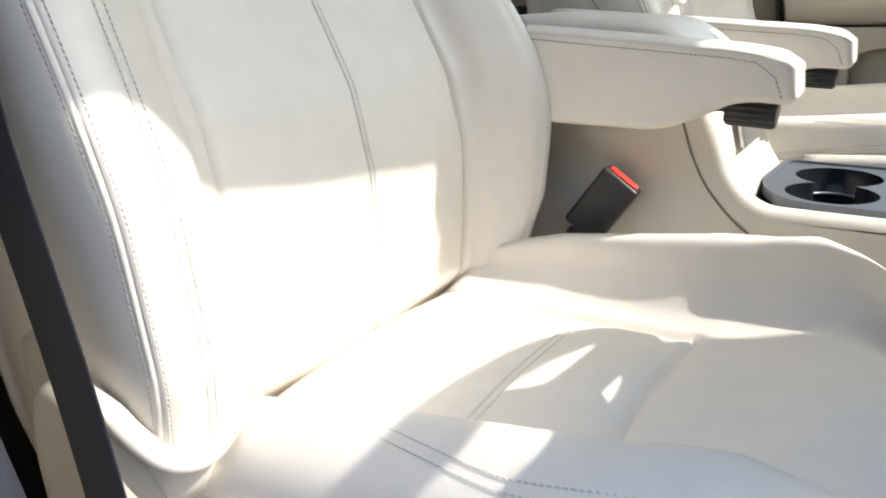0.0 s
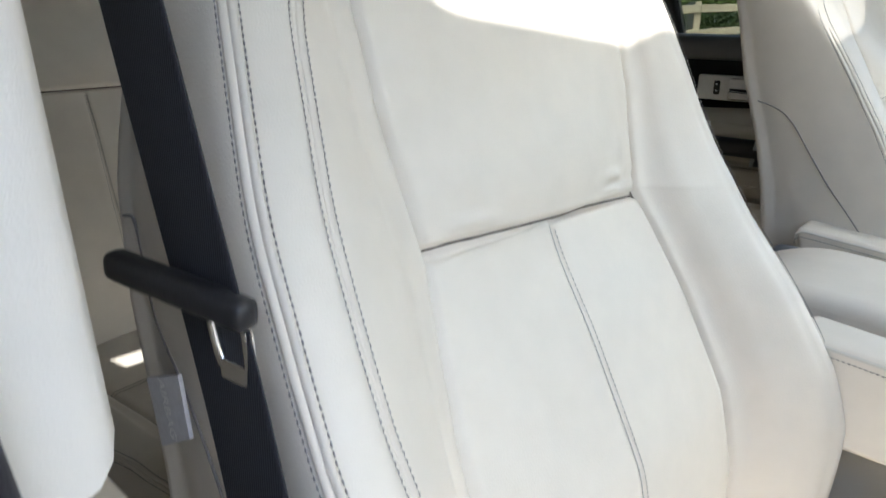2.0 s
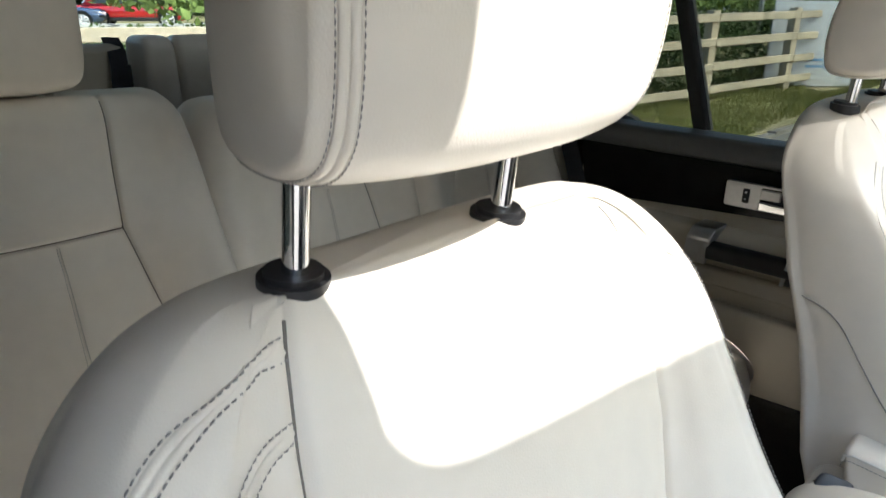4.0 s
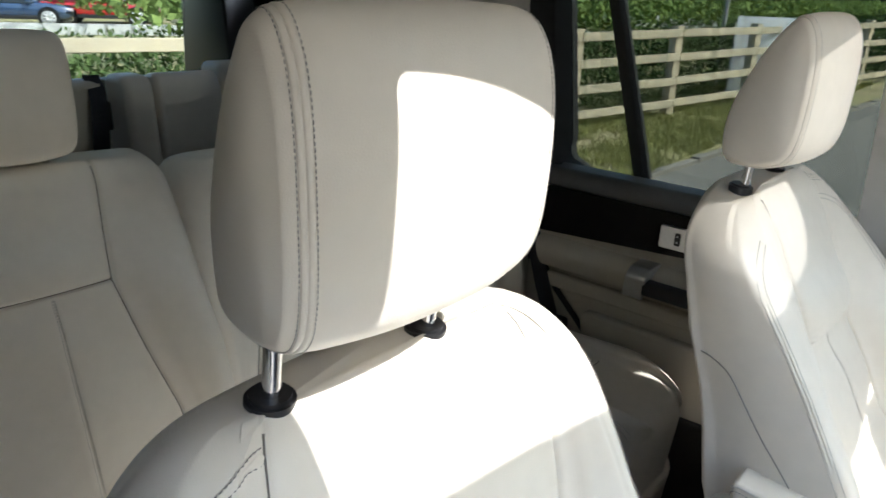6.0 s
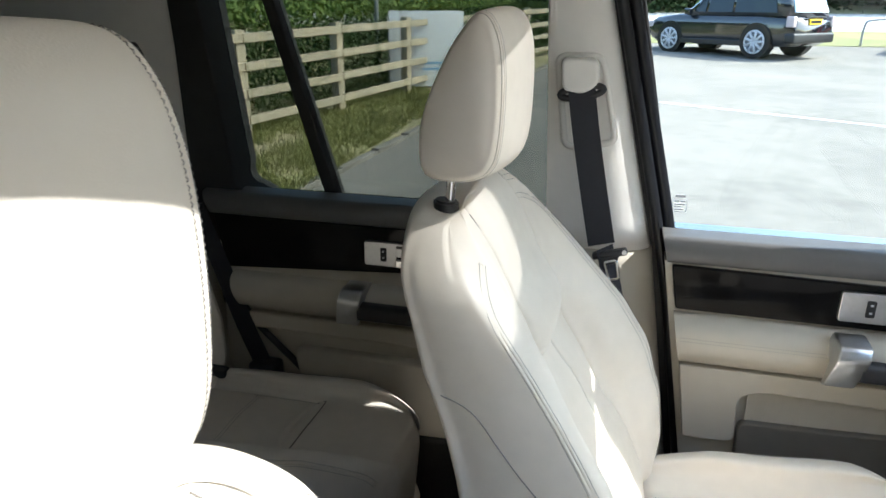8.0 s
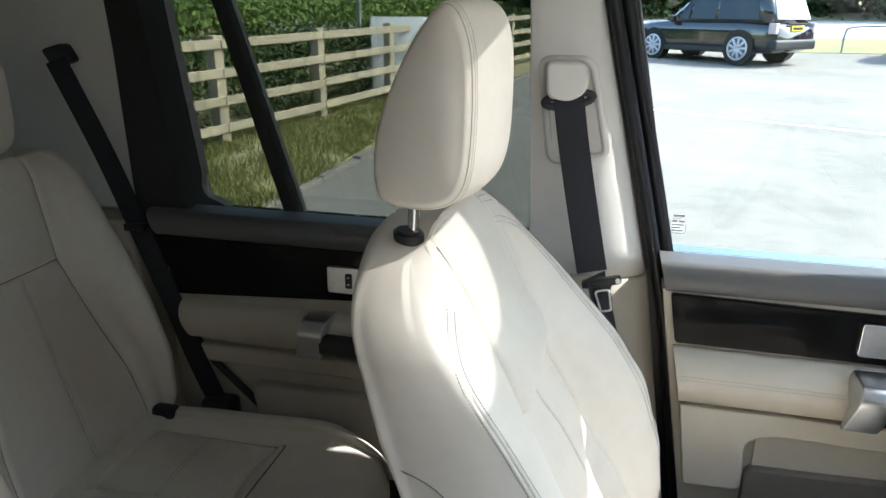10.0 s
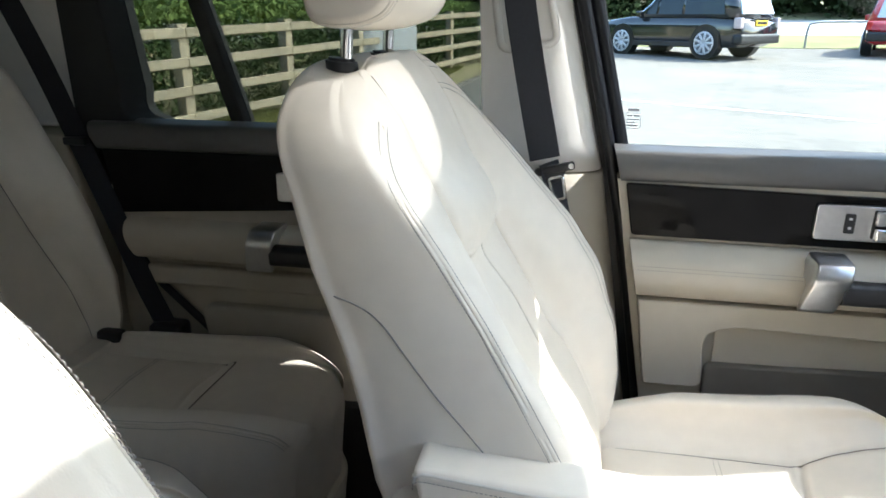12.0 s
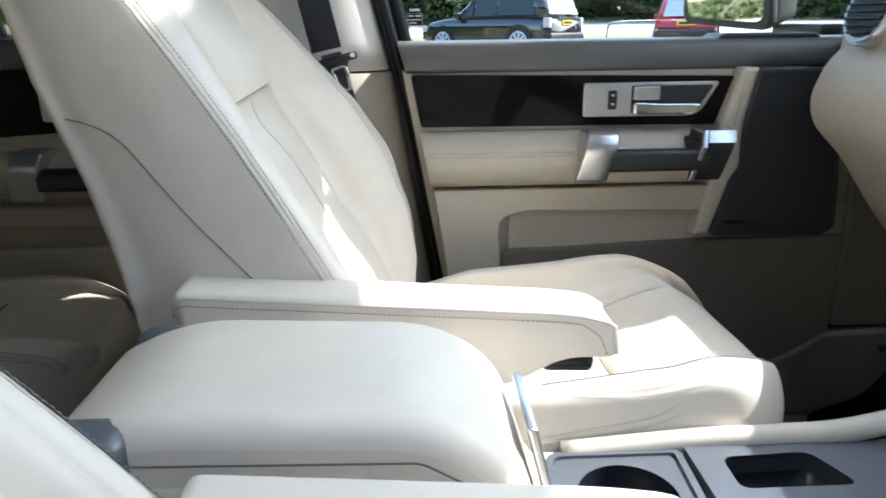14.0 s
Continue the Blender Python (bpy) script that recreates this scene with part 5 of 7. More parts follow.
part("divider_bar", prism([(-1.035, 1.95), (-1.008, 1.95), (-0.862, 1.465), (-0.892, 1.465)], "y", 1.645, 1.69, 0.005), TYRE, rdoor, "black quarter light divider")
corner = [(-1.20, 1.95), (-1.135, 1.95), (-1.082, 1.53)] + [(-1.06 + 0.03 * math.cos(a) * -1 + 0.005, 1.505 + 0.03 * math.sin(a)) for a in np.radians([0, -30, -60, -90])] + [(-1.03, 1.462), (-1.185, 1.44), (-1.188, 1.6), (-1.19, 1.78)]
part("window_frame", prism(corner, "y", 1.593, 1.70, 0.004), TYRE, rdoor, "black window frame and seal")

# ---- left rear quarter ----
quarter = thing("wall_left", "pale trim behind the rear door with the belt slot", "wall trim", (-1.8, 1.64, 0.7), kind="structure")
part("upper_trim", prism([(-1.75, 1.95), (-1.187, 1.95), (-1.184, 1.78), (-1.182, 1.46), (-1.75, 1.46)], "y", 1.60, 1.68, 0.01), PALE, quarter, "pale grey upper trim")
part("lower_trim", prism([(-2.75, 0.60), (-1.05, 0.60), (-1.19, 1.455), (-2.75, 1.455)], "y", 1.56, 1.70, 0.01), ALMOND, quarter, "almond lower trim")
part("rail", box((-2.75, 1.57, 1.90), (-0.05, 1.662, 1.947), 0.015), PALE, quarter, "roof rail trim")
# Kept out of view; blocks a strip of sun on the passenger's far bolster.
part("front_rail", box((-0.05, 1.50, 1.875), (0.52, 1.662, 1.947), 0.012), PALE, quarter, "unseen roof rail over the front door, deepened to block the sun")
part("hind_trim", prism([(-2.72, 1.95), (-2.45, 1.95), (-2.40, 1.45), (-2.75, 1.45)], "y", 1.52, 1.68, 0.01), RUBBER, quarter, "dark rear pillar")
rbelt = thing("seat_belt", "black rear seat belt slanting from the pillar slot", "seat belt", (-1.25, 1.6, 1.2), group="seat belts")
part("belt_slot", prism(rounded([(-1.335, 1.772), (-1.285, 1.785), (-1.265, 1.752), (-1.312, 1.737)], 0.01, 4), "y", 1.578, 1.60, 0.003), BLACKPL, rbelt, "black belt slot")
pts = spline([(-1.298, 1.572, 1.755), (-1.222, 1.570, 1.585), (-1.165, 1.566, 1.44), (-1.115, 1.562, 1.31), (-1.063, 1.556, 1.168), (-1.022, 1.552, 1.07), (-1.005, 1.55, 0.98)], 40)
ribbon("webbing", pts, (0.9, 0.3, 0.3), 0.040, 0.0016, WEBBING, rbelt, "black webbing")
part("belt_stop", box((-1.19, 1.552, 1.435), (-1.145, 1.57, 1.45), 0.004), BLACKPL, rbelt)
part("anchor", box((-1.055, 1.53, 0.99), (-0.985, 1.58, 1.09), 0.014, 3), BLACKPL, rbelt, "black lower belt anchor")

# ---- right side: sill, centre pillar with its belt ----
tagged(part("wall_right", prism([(-2.75, 0.60), (-0.47, 0.60), (-0.47, 1.455), (-2.75, 1.455)], "y", 0.0, 0.10, 0.01), ALMOND, None), "almond lining of the closed rear door", "wall trim", kind="structure")
tagged(part("wall_skin_right", box((-2.80, -0.03, 0.45), (-0.475, -0.003, 1.452), 0.01), CARBLACK, None), "dark painted rear flank of the car", "car body", kind="structure")
tagged(part("wall_skin_left", box((-2.80, 1.703, 0.45), (-1.31, 1.73, 1.452), 0.01), CARBLACK, None), "dark painted rear flank of the car", "car body", kind="structure")
tagged(part("wall_skin_tail", box((-2.84, -0.03, 0.45), (-2.803, 1.73, 1.545), 0.01), CARBLACK, None), "dark painted tailgate", "car body", kind="structure")
tagged(part("wall_sill", box((-0.45, -0.06, 0.40), (1.0, 0.06, 0.66), 0.02), CARBLACK, None), "dark door sill", "sill", kind="structure")
tagged(part("wall_tail", box((-2.80, 0.0, 0.60), (-2.72, 1.66, 1.55), 0.02), ALMOND, None), "almond tailgate lining", "wall trim", kind="structure")
tagged(part("trim_hind", prism([(-2.78, 1.95), (-2.6, 1.95), (-2.5, 1.42), (-2.76, 1.42)], "y", 0.0, 0.14, 0.01), PALE, None), "pale rear pillar trim", "pillar", kind="structure")
bp = thing("pillar", "pale trimmed centre pillar beside the driver's seat", "pillar", (-0.42, 0.06, 0.7), kind="structure")
part("upper_trim", prism([(-0.52, 1.95), (-0.345, 1.95), (-0.297, 1.418), (-0.46, 1.418)], "y", 0.0, 0.112, 0.016, 3), PALE, bp, "pale grey upper pillar trim")
part("lower_trim", prism([(-0.46, 1.414), (-0.297, 1.414), (-0.240, 0.66), (-0.46, 0.66)], "y", 0.0, 0.113, 0.016, 3), ALMOND, bp, "almond lower pillar trim")
tube("door_seal", spline([(-0.335, 0.040, 1.95), (-0.304, 0.047, 1.6), (-0.284, 0.058, 1.40), (-0.222, 0.077, 1.05), (-0.165, 0.080, 0.7)], 30), 0.028, SEALBLUE, bp, "blue-black flocked rubber door seal", n=14)

rwin = thing("window_2", "tinted rear windows on the driver's side and tail", "window", (-1.6, 0.03, 1.45), kind="structure")
part("pane", prism([(-2.70, 1.455), (-0.47, 1.455), (-0.53, 1.95), (-2.70, 1.95)], "y", 0.028, 0.034), PRIVACY, rwin, "tinted rear side glass", False)
part("tail_pane", prism([(-2.755, 1.55), (-2.75, 1.55), (-2.665, 1.95), (-2.67, 1.95)], "y", 0.14, 1.58), REARTINT, rwin, "tinted tailgate glass", False)
part("quarter_pane", prism([(-2.44, 1.455), (-1.75, 1.455), (-1.75, 1.86), (-2.44, 1.86)], "y", 1.645, 1.65), PRIVACY, rwin, "tinted quarter glass", False)
part("frame", prism([(-1.36, 1.95), (-1.28, 1.95), (-1.24, 1.45), (-1.32, 1.45)], "y", 0.0, 0.09, 0.006), PALE, rwin, "rear door pillar")


# ---- rear seats ----
REAR_Z = [1.02, 1.05, 1.10, 1.18, 1.30, 1.42, 1.50, 1.56, 1.60]


def rear_back_grid(centre, wide, bolster, top, seam_z=1.42):
    """A rear backrest: nearly square shoulders, side bolsters, an upper panel that overhangs the insert below it."""
    zs = np.r_[np.linspace(1.02, seam_z - 0.03, 40), np.linspace(seam_z - 0.029, seam_z + 0.029, 36), np.linspace(seam_z + 0.03, top - 0.042, 18)]
    par = [both(16), start_(10), flat_(8), flat_(6), flat_(6), flat_(6), flat_(8)]
    par = par + [(1 - np.r_[s, 1.0][::-1])[:-1] for s in par[::-1]]
    rows, wis = [], []
    for z, k in [(z, 0.0) for z in zs] + [(top - 0.042 + 0.042 * math.sin(a), 1 - math.cos(a)) for a in np.radians(np.linspace(0, 90, 20))[1:]]:
        t = lambda v: float(np.interp(z, REAR_Z, v))  # noqa: E731
        w = t([0.165, 0.200, 0.225, 0.238, 0.236, 0.228, 0.220, 0.214, 0.208]) * wide - 0.028 * k
        wi = t([0.150, 0.158, 0.160, 0.152, 0.118, 0.090, 0.094, 0.100, 0.104]) * wide
        xc = t([-1.125, -1.135, -1.148, -1.168, -1.198, -1.226, -1.243, -1.258, -1.270]) - 0.022 * k
        b = t([0.02, 0.03, 0.045, 0.055, 0.052, 0.036, 0.024, 0.014, 0.006]) * bolster * (1 - 0.8 * k)
        xr = xc - 0.12 + 0.07 * k
        half = [(0, xc), (wi, xc + 0.001), (wi + (w - wi) * 0.45, xc + b * 0.62), (w - 0.026, xc + b), (w, xc + b - 0.022), (w + 0.004, (xc + xr) / 2), (w - 0.014, xr), (0, xr - 0.008)]
        loop = closed_curve(half + [(-y, x) for y, x in half[-2:0:-1]], par)
        rows.append(np.c_[loop[:, 1], loop[:, 0], np.full(len(loop), z)])
        wis.append(wi)
    g = Grid(rows)
    g.cols = np.r_[0, np.cumsum([len(s) for s in par])]
    R, C = g.p.shape[:2]
    y, z, wi = g.p[..., 1], g.p[..., 2], np.array(wis)[:, None]
    face = np.zeros((R, C), bool)
    face[:, : g.cols[4]] = True
    face[:, g.cols[10] :] = True
    ins = np.abs(y) - wi
    inside = (ins < 0) & face
    swell = np.clip(1 - (y / wi) ** 2, 0, 1)
    d = -0.0055 * gauss(ins, 0.0026) * face
    d += inside * swell * np.where(z > seam_z, 0.011 * gauss(z - seam_z - 0.035, 0.045) + 0.003, 0.005 - 0.004 * gauss(z - seam_z + 0.015, 0.025))
    d -= 0.006 * gauss(z - seam_z, 0.0026) * inside
    d -= 0.002 * gauss(y, 0.002) * inside * (z < seam_z)
    d += 0.0035 * np.array([[noise.noise((a * 7, b * 7 + centre * 9, e * 7)) for a, b, e in r] for r in g.p])
    g.push(d)
    g.p[..., 1] += centre
    g.normals()
    return g, zs


def cushion_map(centre, half):
    def f(p):
        p = np.asarray(p, float)
        q = p.copy()
        q[..., 1] = centre + p[..., 1] * half / 0.254
        q[..., 0] = -1.16 + (p[..., 0] + 0.31) * 1.17
        q[..., 2] = np.where(p[..., 2] > 1.0, 1.065 + (p[..., 2] - 1.0) * 0.4, np.where(p[..., 2] > 0.96, p[..., 2] + 0.065, 1.025 + (p[..., 2] - 0.96) * 2.2))
        return q

    return f


def rear_seat(label, centre, wide, bolster, top, c0, ch, headrest=True):
    seat = thing("second_row_seat", label, "car seat", (-1.0, centre, 0.72), group="rear seats")
    g, zs = rear_back_grid(centre, wide, bolster, top)
    v, f = g.mesh()
    back = mesh_part("backrest", v, f, LEATHER, seat, "cream leather rear backrest with a sunk lower insert")
    c, C, nz = g.cols, g.p.shape[1], len(zs)
    rows_of = lambda z: np.interp(z, zs, np.arange(nz))  # noqa: E731
    rr = np.linspace(rows_of(1.05), rows_of(1.412), 80)
    stitches("centre_stitching", [g.at(rr, np.full(80, k)) for k in (1.4, C - 1.4)], back, length=0.003, gap=0.0014, r=0.0005, mat=DARKTHREAD, lift=0.0009)
    for k in (c[1], C - c[1]):
        rr = np.linspace(rows_of(1.03), nz + 12, 130)
        p, n = g.at(rr, np.full(130, float(k)))
        tube("seam", smooth(p, 2) + n * 0.0004, 0.0012, GROOVESHADE, back, "sunk seam beside the bolster", n=6)
    p, n = g.at(np.full(70, rows_of(1.42)), np.linspace(-c[1] + 0.3, c[1] - 0.3, 70) % C)
    tube("seam", smooth(p, 1) + n * 0.0004, 0.0012, GROOVESHADE, back, "sunk seam across the backrest", n=6)
    q = cushion_grid(cushion_map(c0, ch), "rear")
    v, f = q.mesh()
    cush = mesh_part("cushion", v, f, LEATHER, seat, "cream leather rear cushion with a long front roll")
    cc, CC = q.cols, q.p.shape[1]
    rr = np.linspace(4, q.p.shape[0] - 8, 80)
    for col in (cc[4] + 4, CC - cc[4] - 4):
        p, n = q.at(rr, np.full(80, float(col)))
        stitches("cushion_stitching", welted(p, n, cush), cush, length=0.003, gap=0.0014, r=0.0005, mat=DARKTHREAD, lift=0.0009)
    xs_ = q.p[:, 0, 0]
    fr = float(np.interp(-0.829, xs_[:60], np.arange(60)))
    p, n = q.at(np.full(60, fr), np.linspace(-cc[1], cc[1], 60) % CC)
    tube("seam", smooth(p, 2) + n * 0.0004, 0.0012, GROOVESHADE, cush, "sunk seam behind the front roll", n=6)
    for k in (cc[1], CC - cc[1]):
        p, n = q.at(np.linspace(5, fr, 60), np.full(60, float(k)))
        tube("seam", smooth(p, 2) + n * 0.0004, 0.0012, GROOVESHADE, cush, "sunk seam along the cushion panel", n=6)
    mid = float(np.interp(-0.985, xs_[:60], np.arange(60)))
    p, n = q.at(np.full(60, mid), np.linspace(-cc[1] + 1, cc[1] - 1, 60) % CC)
    stitches("cross_stitching", [(side_step(p, n, b), n) for b in (-0.0035, 0.0035)], cush, length=0.003, gap=0.0014, r=0.0005, mat=DARKTHREAD, lift=0.0009)
    if headrest:
        hp = lambda p: np.stack([np.asarray(p)[..., 0] - 0.835, centre + np.asarray(p)[..., 1] * 0.71, np.asarray(p)[..., 2] - 0.058], -1)  # noqa: E731
        h = headrest_grid(hp)
        v, f = h.mesh()
        mesh_part("headrest", v, f, LEATHER, seat, "cream leather rear headrest")
        for y in (-0.05, 0.05):
            part("post", cyl((-1.315, centre + y, 1.53), (-1.305, centre + y, 1.64), 0.0055, 12), CHROME, seat, "steel headrest post")
    part("plinth", box((-1.15, c0 - ch + 0.02, 0.66), (-0.66, c0 + ch - 0.02, 0.95), 0.02), CARPET, seat, "dark seat plinth")
    return seat


rear_seat("cream leather rear seat behind the driver", 0.455, 1.0, 1.0, 1.60, 0.44, 0.20)
rear_seat("cream leather middle rear seat without a headrest", 0.905, 0.93, 0.35, 1.575, 0.915, 0.265, False)
rear_seat("cream leather rear seat behind the front passenger", 1.333, 0.97, 1.0, 1.60, 1.372, 0.177)
tagged(part("seat_gap_cover", box((-1.19, 1.16, 1.03), (-1.10, 1.50, 1.072), 0.012), LEATHER, None), "cream leather flap behind the rear cushion", "seat cover")
buck = thing("buckle", "black rear belt buckle between cushion and backrest", "buckle", (-1.12, 1.50, 1.05))
part("body", box((-1.135, 1.485, 1.04), (-1.085, 1.512, 1.088), 0.008), BLACKPL, buck)
buck = thing("buckle", "black belt buckle lying on the cushion behind the driver", "buckle", (-1.10, 0.295, 1.06))
part("body", box((-0.034, -0.021, -0.010), (0.034, 0.021, 0.012), 0.007, 3, Matrix.Translation((-1.095, 0.315, 1.078)) @ Matrix.Rotation(radians(62), 4, "Z") @ Matrix.Rotation(radians(-6), 4, "Y")), BLACKPL, buck)
ribbon("strap", spline([(-1.16, 0.235, 1.066), (-1.135, 0.255, 1.072), (-1.112, 0.285, 1.076)], 12), (0.8, -0.5, 0), 0.034, 0.002, WEBBING, buck, "black buckle strap")

def bolster(y0, y1, z1, lean):
    """An upright pad of a third row backrest, leaning back, with soft edges."""
    return prism(rounded([(-2.22, 0.95), (-2.00, 0.95), (-2.035 - lean, z1 - 0.03), (-2.06 - lean, z1), (-2.17 - lean, z1)], [0.03, 0.04, 0.03, 0.03, 0.03], 6), "y", y0, y1, 0.022, 4)


for yc, sg, lab in ((1.185, 1, "cream leather third row seat on the passenger side, headrest folded down"), (0.500, -1, "cream leather third row seat on the driver's side, headrest folded down")):
    seat = thing("third_row_seat", lab, "car seat", (-2.1, yc, 0.7), group="third row seats")
    for y0, y1, z1 in ((-0.215, -0.130, 1.632), (0.080, 0.210, 1.655)):
        lo, hi = sorted((yc + sg * y0, yc + sg * y1))
        part("side_bolster", bolster(lo, hi, z1, 0.015), LEATHER, seat, "cream leather side bolster")
    lo, hi = sorted((yc - sg * 0.134, yc + sg * 0.084))
    part("backrest", prism(rounded([(-2.20, 0.95), (-2.055, 0.95), (-2.11, 1.58), (-2.20, 1.58)], 0.03, 6), "y", lo, hi, 0.01, 3), LEATHER, seat, "sunk middle of the backrest")
    part("headrest", prism(rounded([(-2.115, 1.40), (-2.06, 1.385), (-2.035, 1.42), (-2.050, 1.60), (-2.075, 1.635), (-2.14, 1.63)], 0.025, 6), "y", lo + 0.008, hi - 0.008, 0.018, 4), LEATHER, seat, "folded headrest hanging over the backrest")
    part("cushion", box((-2.04, yc - 0.21, 0.90), (-1.62, yc + 0.21, 1.03), 0.04, 4), LEATHER, seat, "cream leather cushion")
mid = thing("luggage_panel", "beige folding panel between the third row seats", "panel", (-2.15, 0.84, 0.66))
part("panel", prism(rounded([(-2.20, 0.66), (-2.13, 0.66), (-2.15, 1.60), (-2.19, 1.615)], 0.012, 4), "y", 0.722, 0.962, 0.012, 3), ALMOND, mid)
part("latch", box((-2.152, 0.935, 1.48), (-2.128, 0.962, 1.56), 0.006, 2), BLACKPL, mid, "black belt latch")
tbelt = thing("seat_belt", "black third row belt between the seats", "seat belt", (-2.2, 0.9, 1.3), group="seat belts")
ribbon("webbing", spline([(-2.20, 0.945, 1.625), (-2.128, 0.93, 1.55), (-2.115, 0.90, 1.25)], 16), (0, 1, 0.1), 0.045, 0.0016, WEBBING, tbelt, "black webbing")

# ---- centre console ----
con = thing("centre_console", "almond centre console with padded lid and cup holders", "console", (-0.1, 0.85, 0.64))
rear_side = rounded([(-0.40, 0.64), (-0.40, 1.235), (-0.12, 1.225), (-0.085, 1.16), (-0.062, 1.10), (-0.047, 1.079), (-0.047, 0.64)], [0.02, 0.03, 0.05, 0.06, 0.02, 0.004, 0.02], 6)
part("body", prism(rear_side, "y", 0.745, 0.990, 0.014, 4), CONSOLETRIM, con, "almond leather-grain console body")
front_side = rounded([(0.096, 0.64), (0.096, 1.040), (0.255, 1.040), (0.268, 1.082), (0.30, 1.084), (0.42, 1.115), (0.60, 1.22), (0.75, 1.22), (0.75, 0.64)], [0.01, 0.004, 0.004, 0.004, 0.02, 0.05, 0.02, 0.02, 0.02], 6)
part("front_body", prism(front_side, "y", 0.745, 0.990, 0.014, 4), CONSOLETRIM, con, "almond front of the console")
flank = rounded([(-0.401, 0.64), (-0.401, 1.236), (-0.118, 1.227), (-0.083, 1.162), (-0.060, 1.105), (-0.030, 1.079), (0.285, 1.081), (0.285, 0.64)], [0.02, 0.03, 0.05, 0.06, 0.06, 0.05, 0.004, 0.02], 8)
part("flank", prism(flank, "y", 0.7435, 0.770, 0.012, 4), CONSOLETRIM, con, "almond leather-grain console flank")
part("flank", box((-0.050, 0.976, 0.64), (0.285, 0.990, 1.080), 0.005, 3), CONSOLETRIM, con)
lid_prof = rounded([(-0.408, 1.19), (-0.402, 1.245), (-0.335, 1.274), (-0.15, 1.266), (-0.098, 1.232), (-0.066, 1.12), (-0.088, 1.095), (-0.13, 1.205)], [0.01, 0.03, 0.05, 0.06, 0.05, 0.012, 0.012, 0.03], 7)
part("lid", prism(lid_prof, "y", 0.748, 0.910, 0.016, 4), LEATHER, con, "padded cream leather cubby lid")
lines = []
for y, s in ((0.7475, -1), (0.9105, 1)):
    p = even([(-0.385, y, 1.248), (-0.16, y, 1.242), (-0.12, y, 1.218), (-0.092, y, 1.15)], 60)
    lines.append((p, np.tile((0, s, 0.3), (60, 1))))
for p, n in lines:
    tube("lid_seam", p, 0.0007, GROOVESHADE, con, "fine seam along the lid", n=6)
for y, dx, dz in ((0.758, 0.0, 0.0), (0.914, 0.03, -0.006)):
    part("lid_hinge", box((-0.412 + dx, y - 0.022, 1.185 + dx * 1.6), (-0.330 - dx * 0.5, y + 0.016 - dx * 0.3, 1.268 + dz), 0.012, 4), GREYTRIM, con, "blue-grey metallic lid hinge")
part("lid_edge", prism(rounded([(-0.090, 1.235), (-0.083, 1.235), (-0.058, 1.13), (-0.064, 1.13)], 0.003, 2), "y", 0.79, 0.87, 0.002), ALU, con, "metal lid catch")
# cup holders: a dark open tray with two round wells
cup_out = rounded([(-0.010, 0.766), (0.086, 0.768), (0.096, 0.980), (-0.040, 0.980), (-0.050, 0.842)], [0.03, 0.008, 0.012, 0.02, 0.035], 8)
cup_in = [tuple(q) for q in inset(cup_out, 0.007)]
part("cup_surround", holed(cup_out, cup_in, 1.072, 1.0845), GREYTRIM, con, "blue-grey cup holder surround")


def twin_wells(cx, ys, r, n=72):
    """The outline of two round wells that run into one another, seen from above."""
    mid = sum(ys) / 2
    out = []
    for a in np.linspace(0, 2 * math.pi, n, endpoint=False):
        d = (math.cos(a), math.sin(a))
        far = 0.0
        for yc in ys:
            b = d[1] * (yc - mid)
            far = max(far, b + math.sqrt(max(0.0, b * b - (yc - mid) ** 2 + r * r)))
        out.append((cx + d[0] * far, mid + d[1] * far))
    return out


def cast_out(centre, pts, outline):
    """For each point, where the ray from the centre through it leaves the outline."""
    res = []
    for px, py in pts:
        dx, dy = px - centre[0], py - centre[1]
        best = 1.0
        for (ax, ay), (bx, by) in zip(outline, outline[1:] + outline[:1]):
            ex, ey = bx - ax, by - ay
            det = ex * dy - ey * dx
            if abs(det) > 1e-12:
                t = (ex * (ay - centre[1]) - ey * (ax - centre[0])) / det
                u = (dx * (ay - centre[1]) - dy * (ax - centre[0])) / det
                if t > 0 and -1e-9 <= u <= 1 + 1e-9:
                    best = t
        res.append((centre[0] + dx * best, centre[1] + dy * best))
    return res


wells = twin_wells(0.026, (0.832, 0.914), 0.046)
part("cup_deck", holed(cast_out((0.026, 0.873), wells, cup_in), wells, 1.074, 1.0815), GREYTRIM, con, "blue-grey deck round the cup wells", False)
k = len(wells)
well_low = [(0.026 + (x - 0.026) * 0.93, 0.873 + (y - 0.873) * 0.97) for x, y in wells]
mesh_part("cup_tray", [(x, y, 1.081) for x, y in wells] + [(x, y, 1.030) for x, y in well_low], [(i, (i + 1) % k, k + (i + 1) % k, k + i) for i in range(k)] + [tuple(range(k, 2 * k))], GLOSSBLACK, con, "deep black cup wells")
for yc in (0.832, 0.914):
    ring = [(0.026 + 0.0385 * math.cos(a), yc + 0.0385 * math.sin(a)) for a in np.linspace(0, 2 * math.pi, 40, endpoint=False)]
    inner = [(0.026 + 0.0345 * math.cos(a), yc + 0.0345 * math.sin(a)) for a in np.linspace(0, 2 * math.pi, 40, endpoint=False)]
    cup = part("cup_holder", holed(ring, inner, 1.030, 1.052), GLOSSBLACK, con, "round black cup well")
    tube("well_rim", [(x, y, 1.052) for x, y in inner], 0.0020, GREYTRIM, cup, closed=True, n=6)
tray_o = rounded([(0.128, 0.912), (0.238, 0.912), (0.218, 0.964), (0.130, 0.960)], 0.012, 6)
part("console_plate", holed(squared(tray_o, (0.100, 0.772), (0.415, 0.978)), tray_o, 1.066, 1.0865), GREYTRIM, con, "blue-grey metallic console plate", False)
k = len(tray_o)
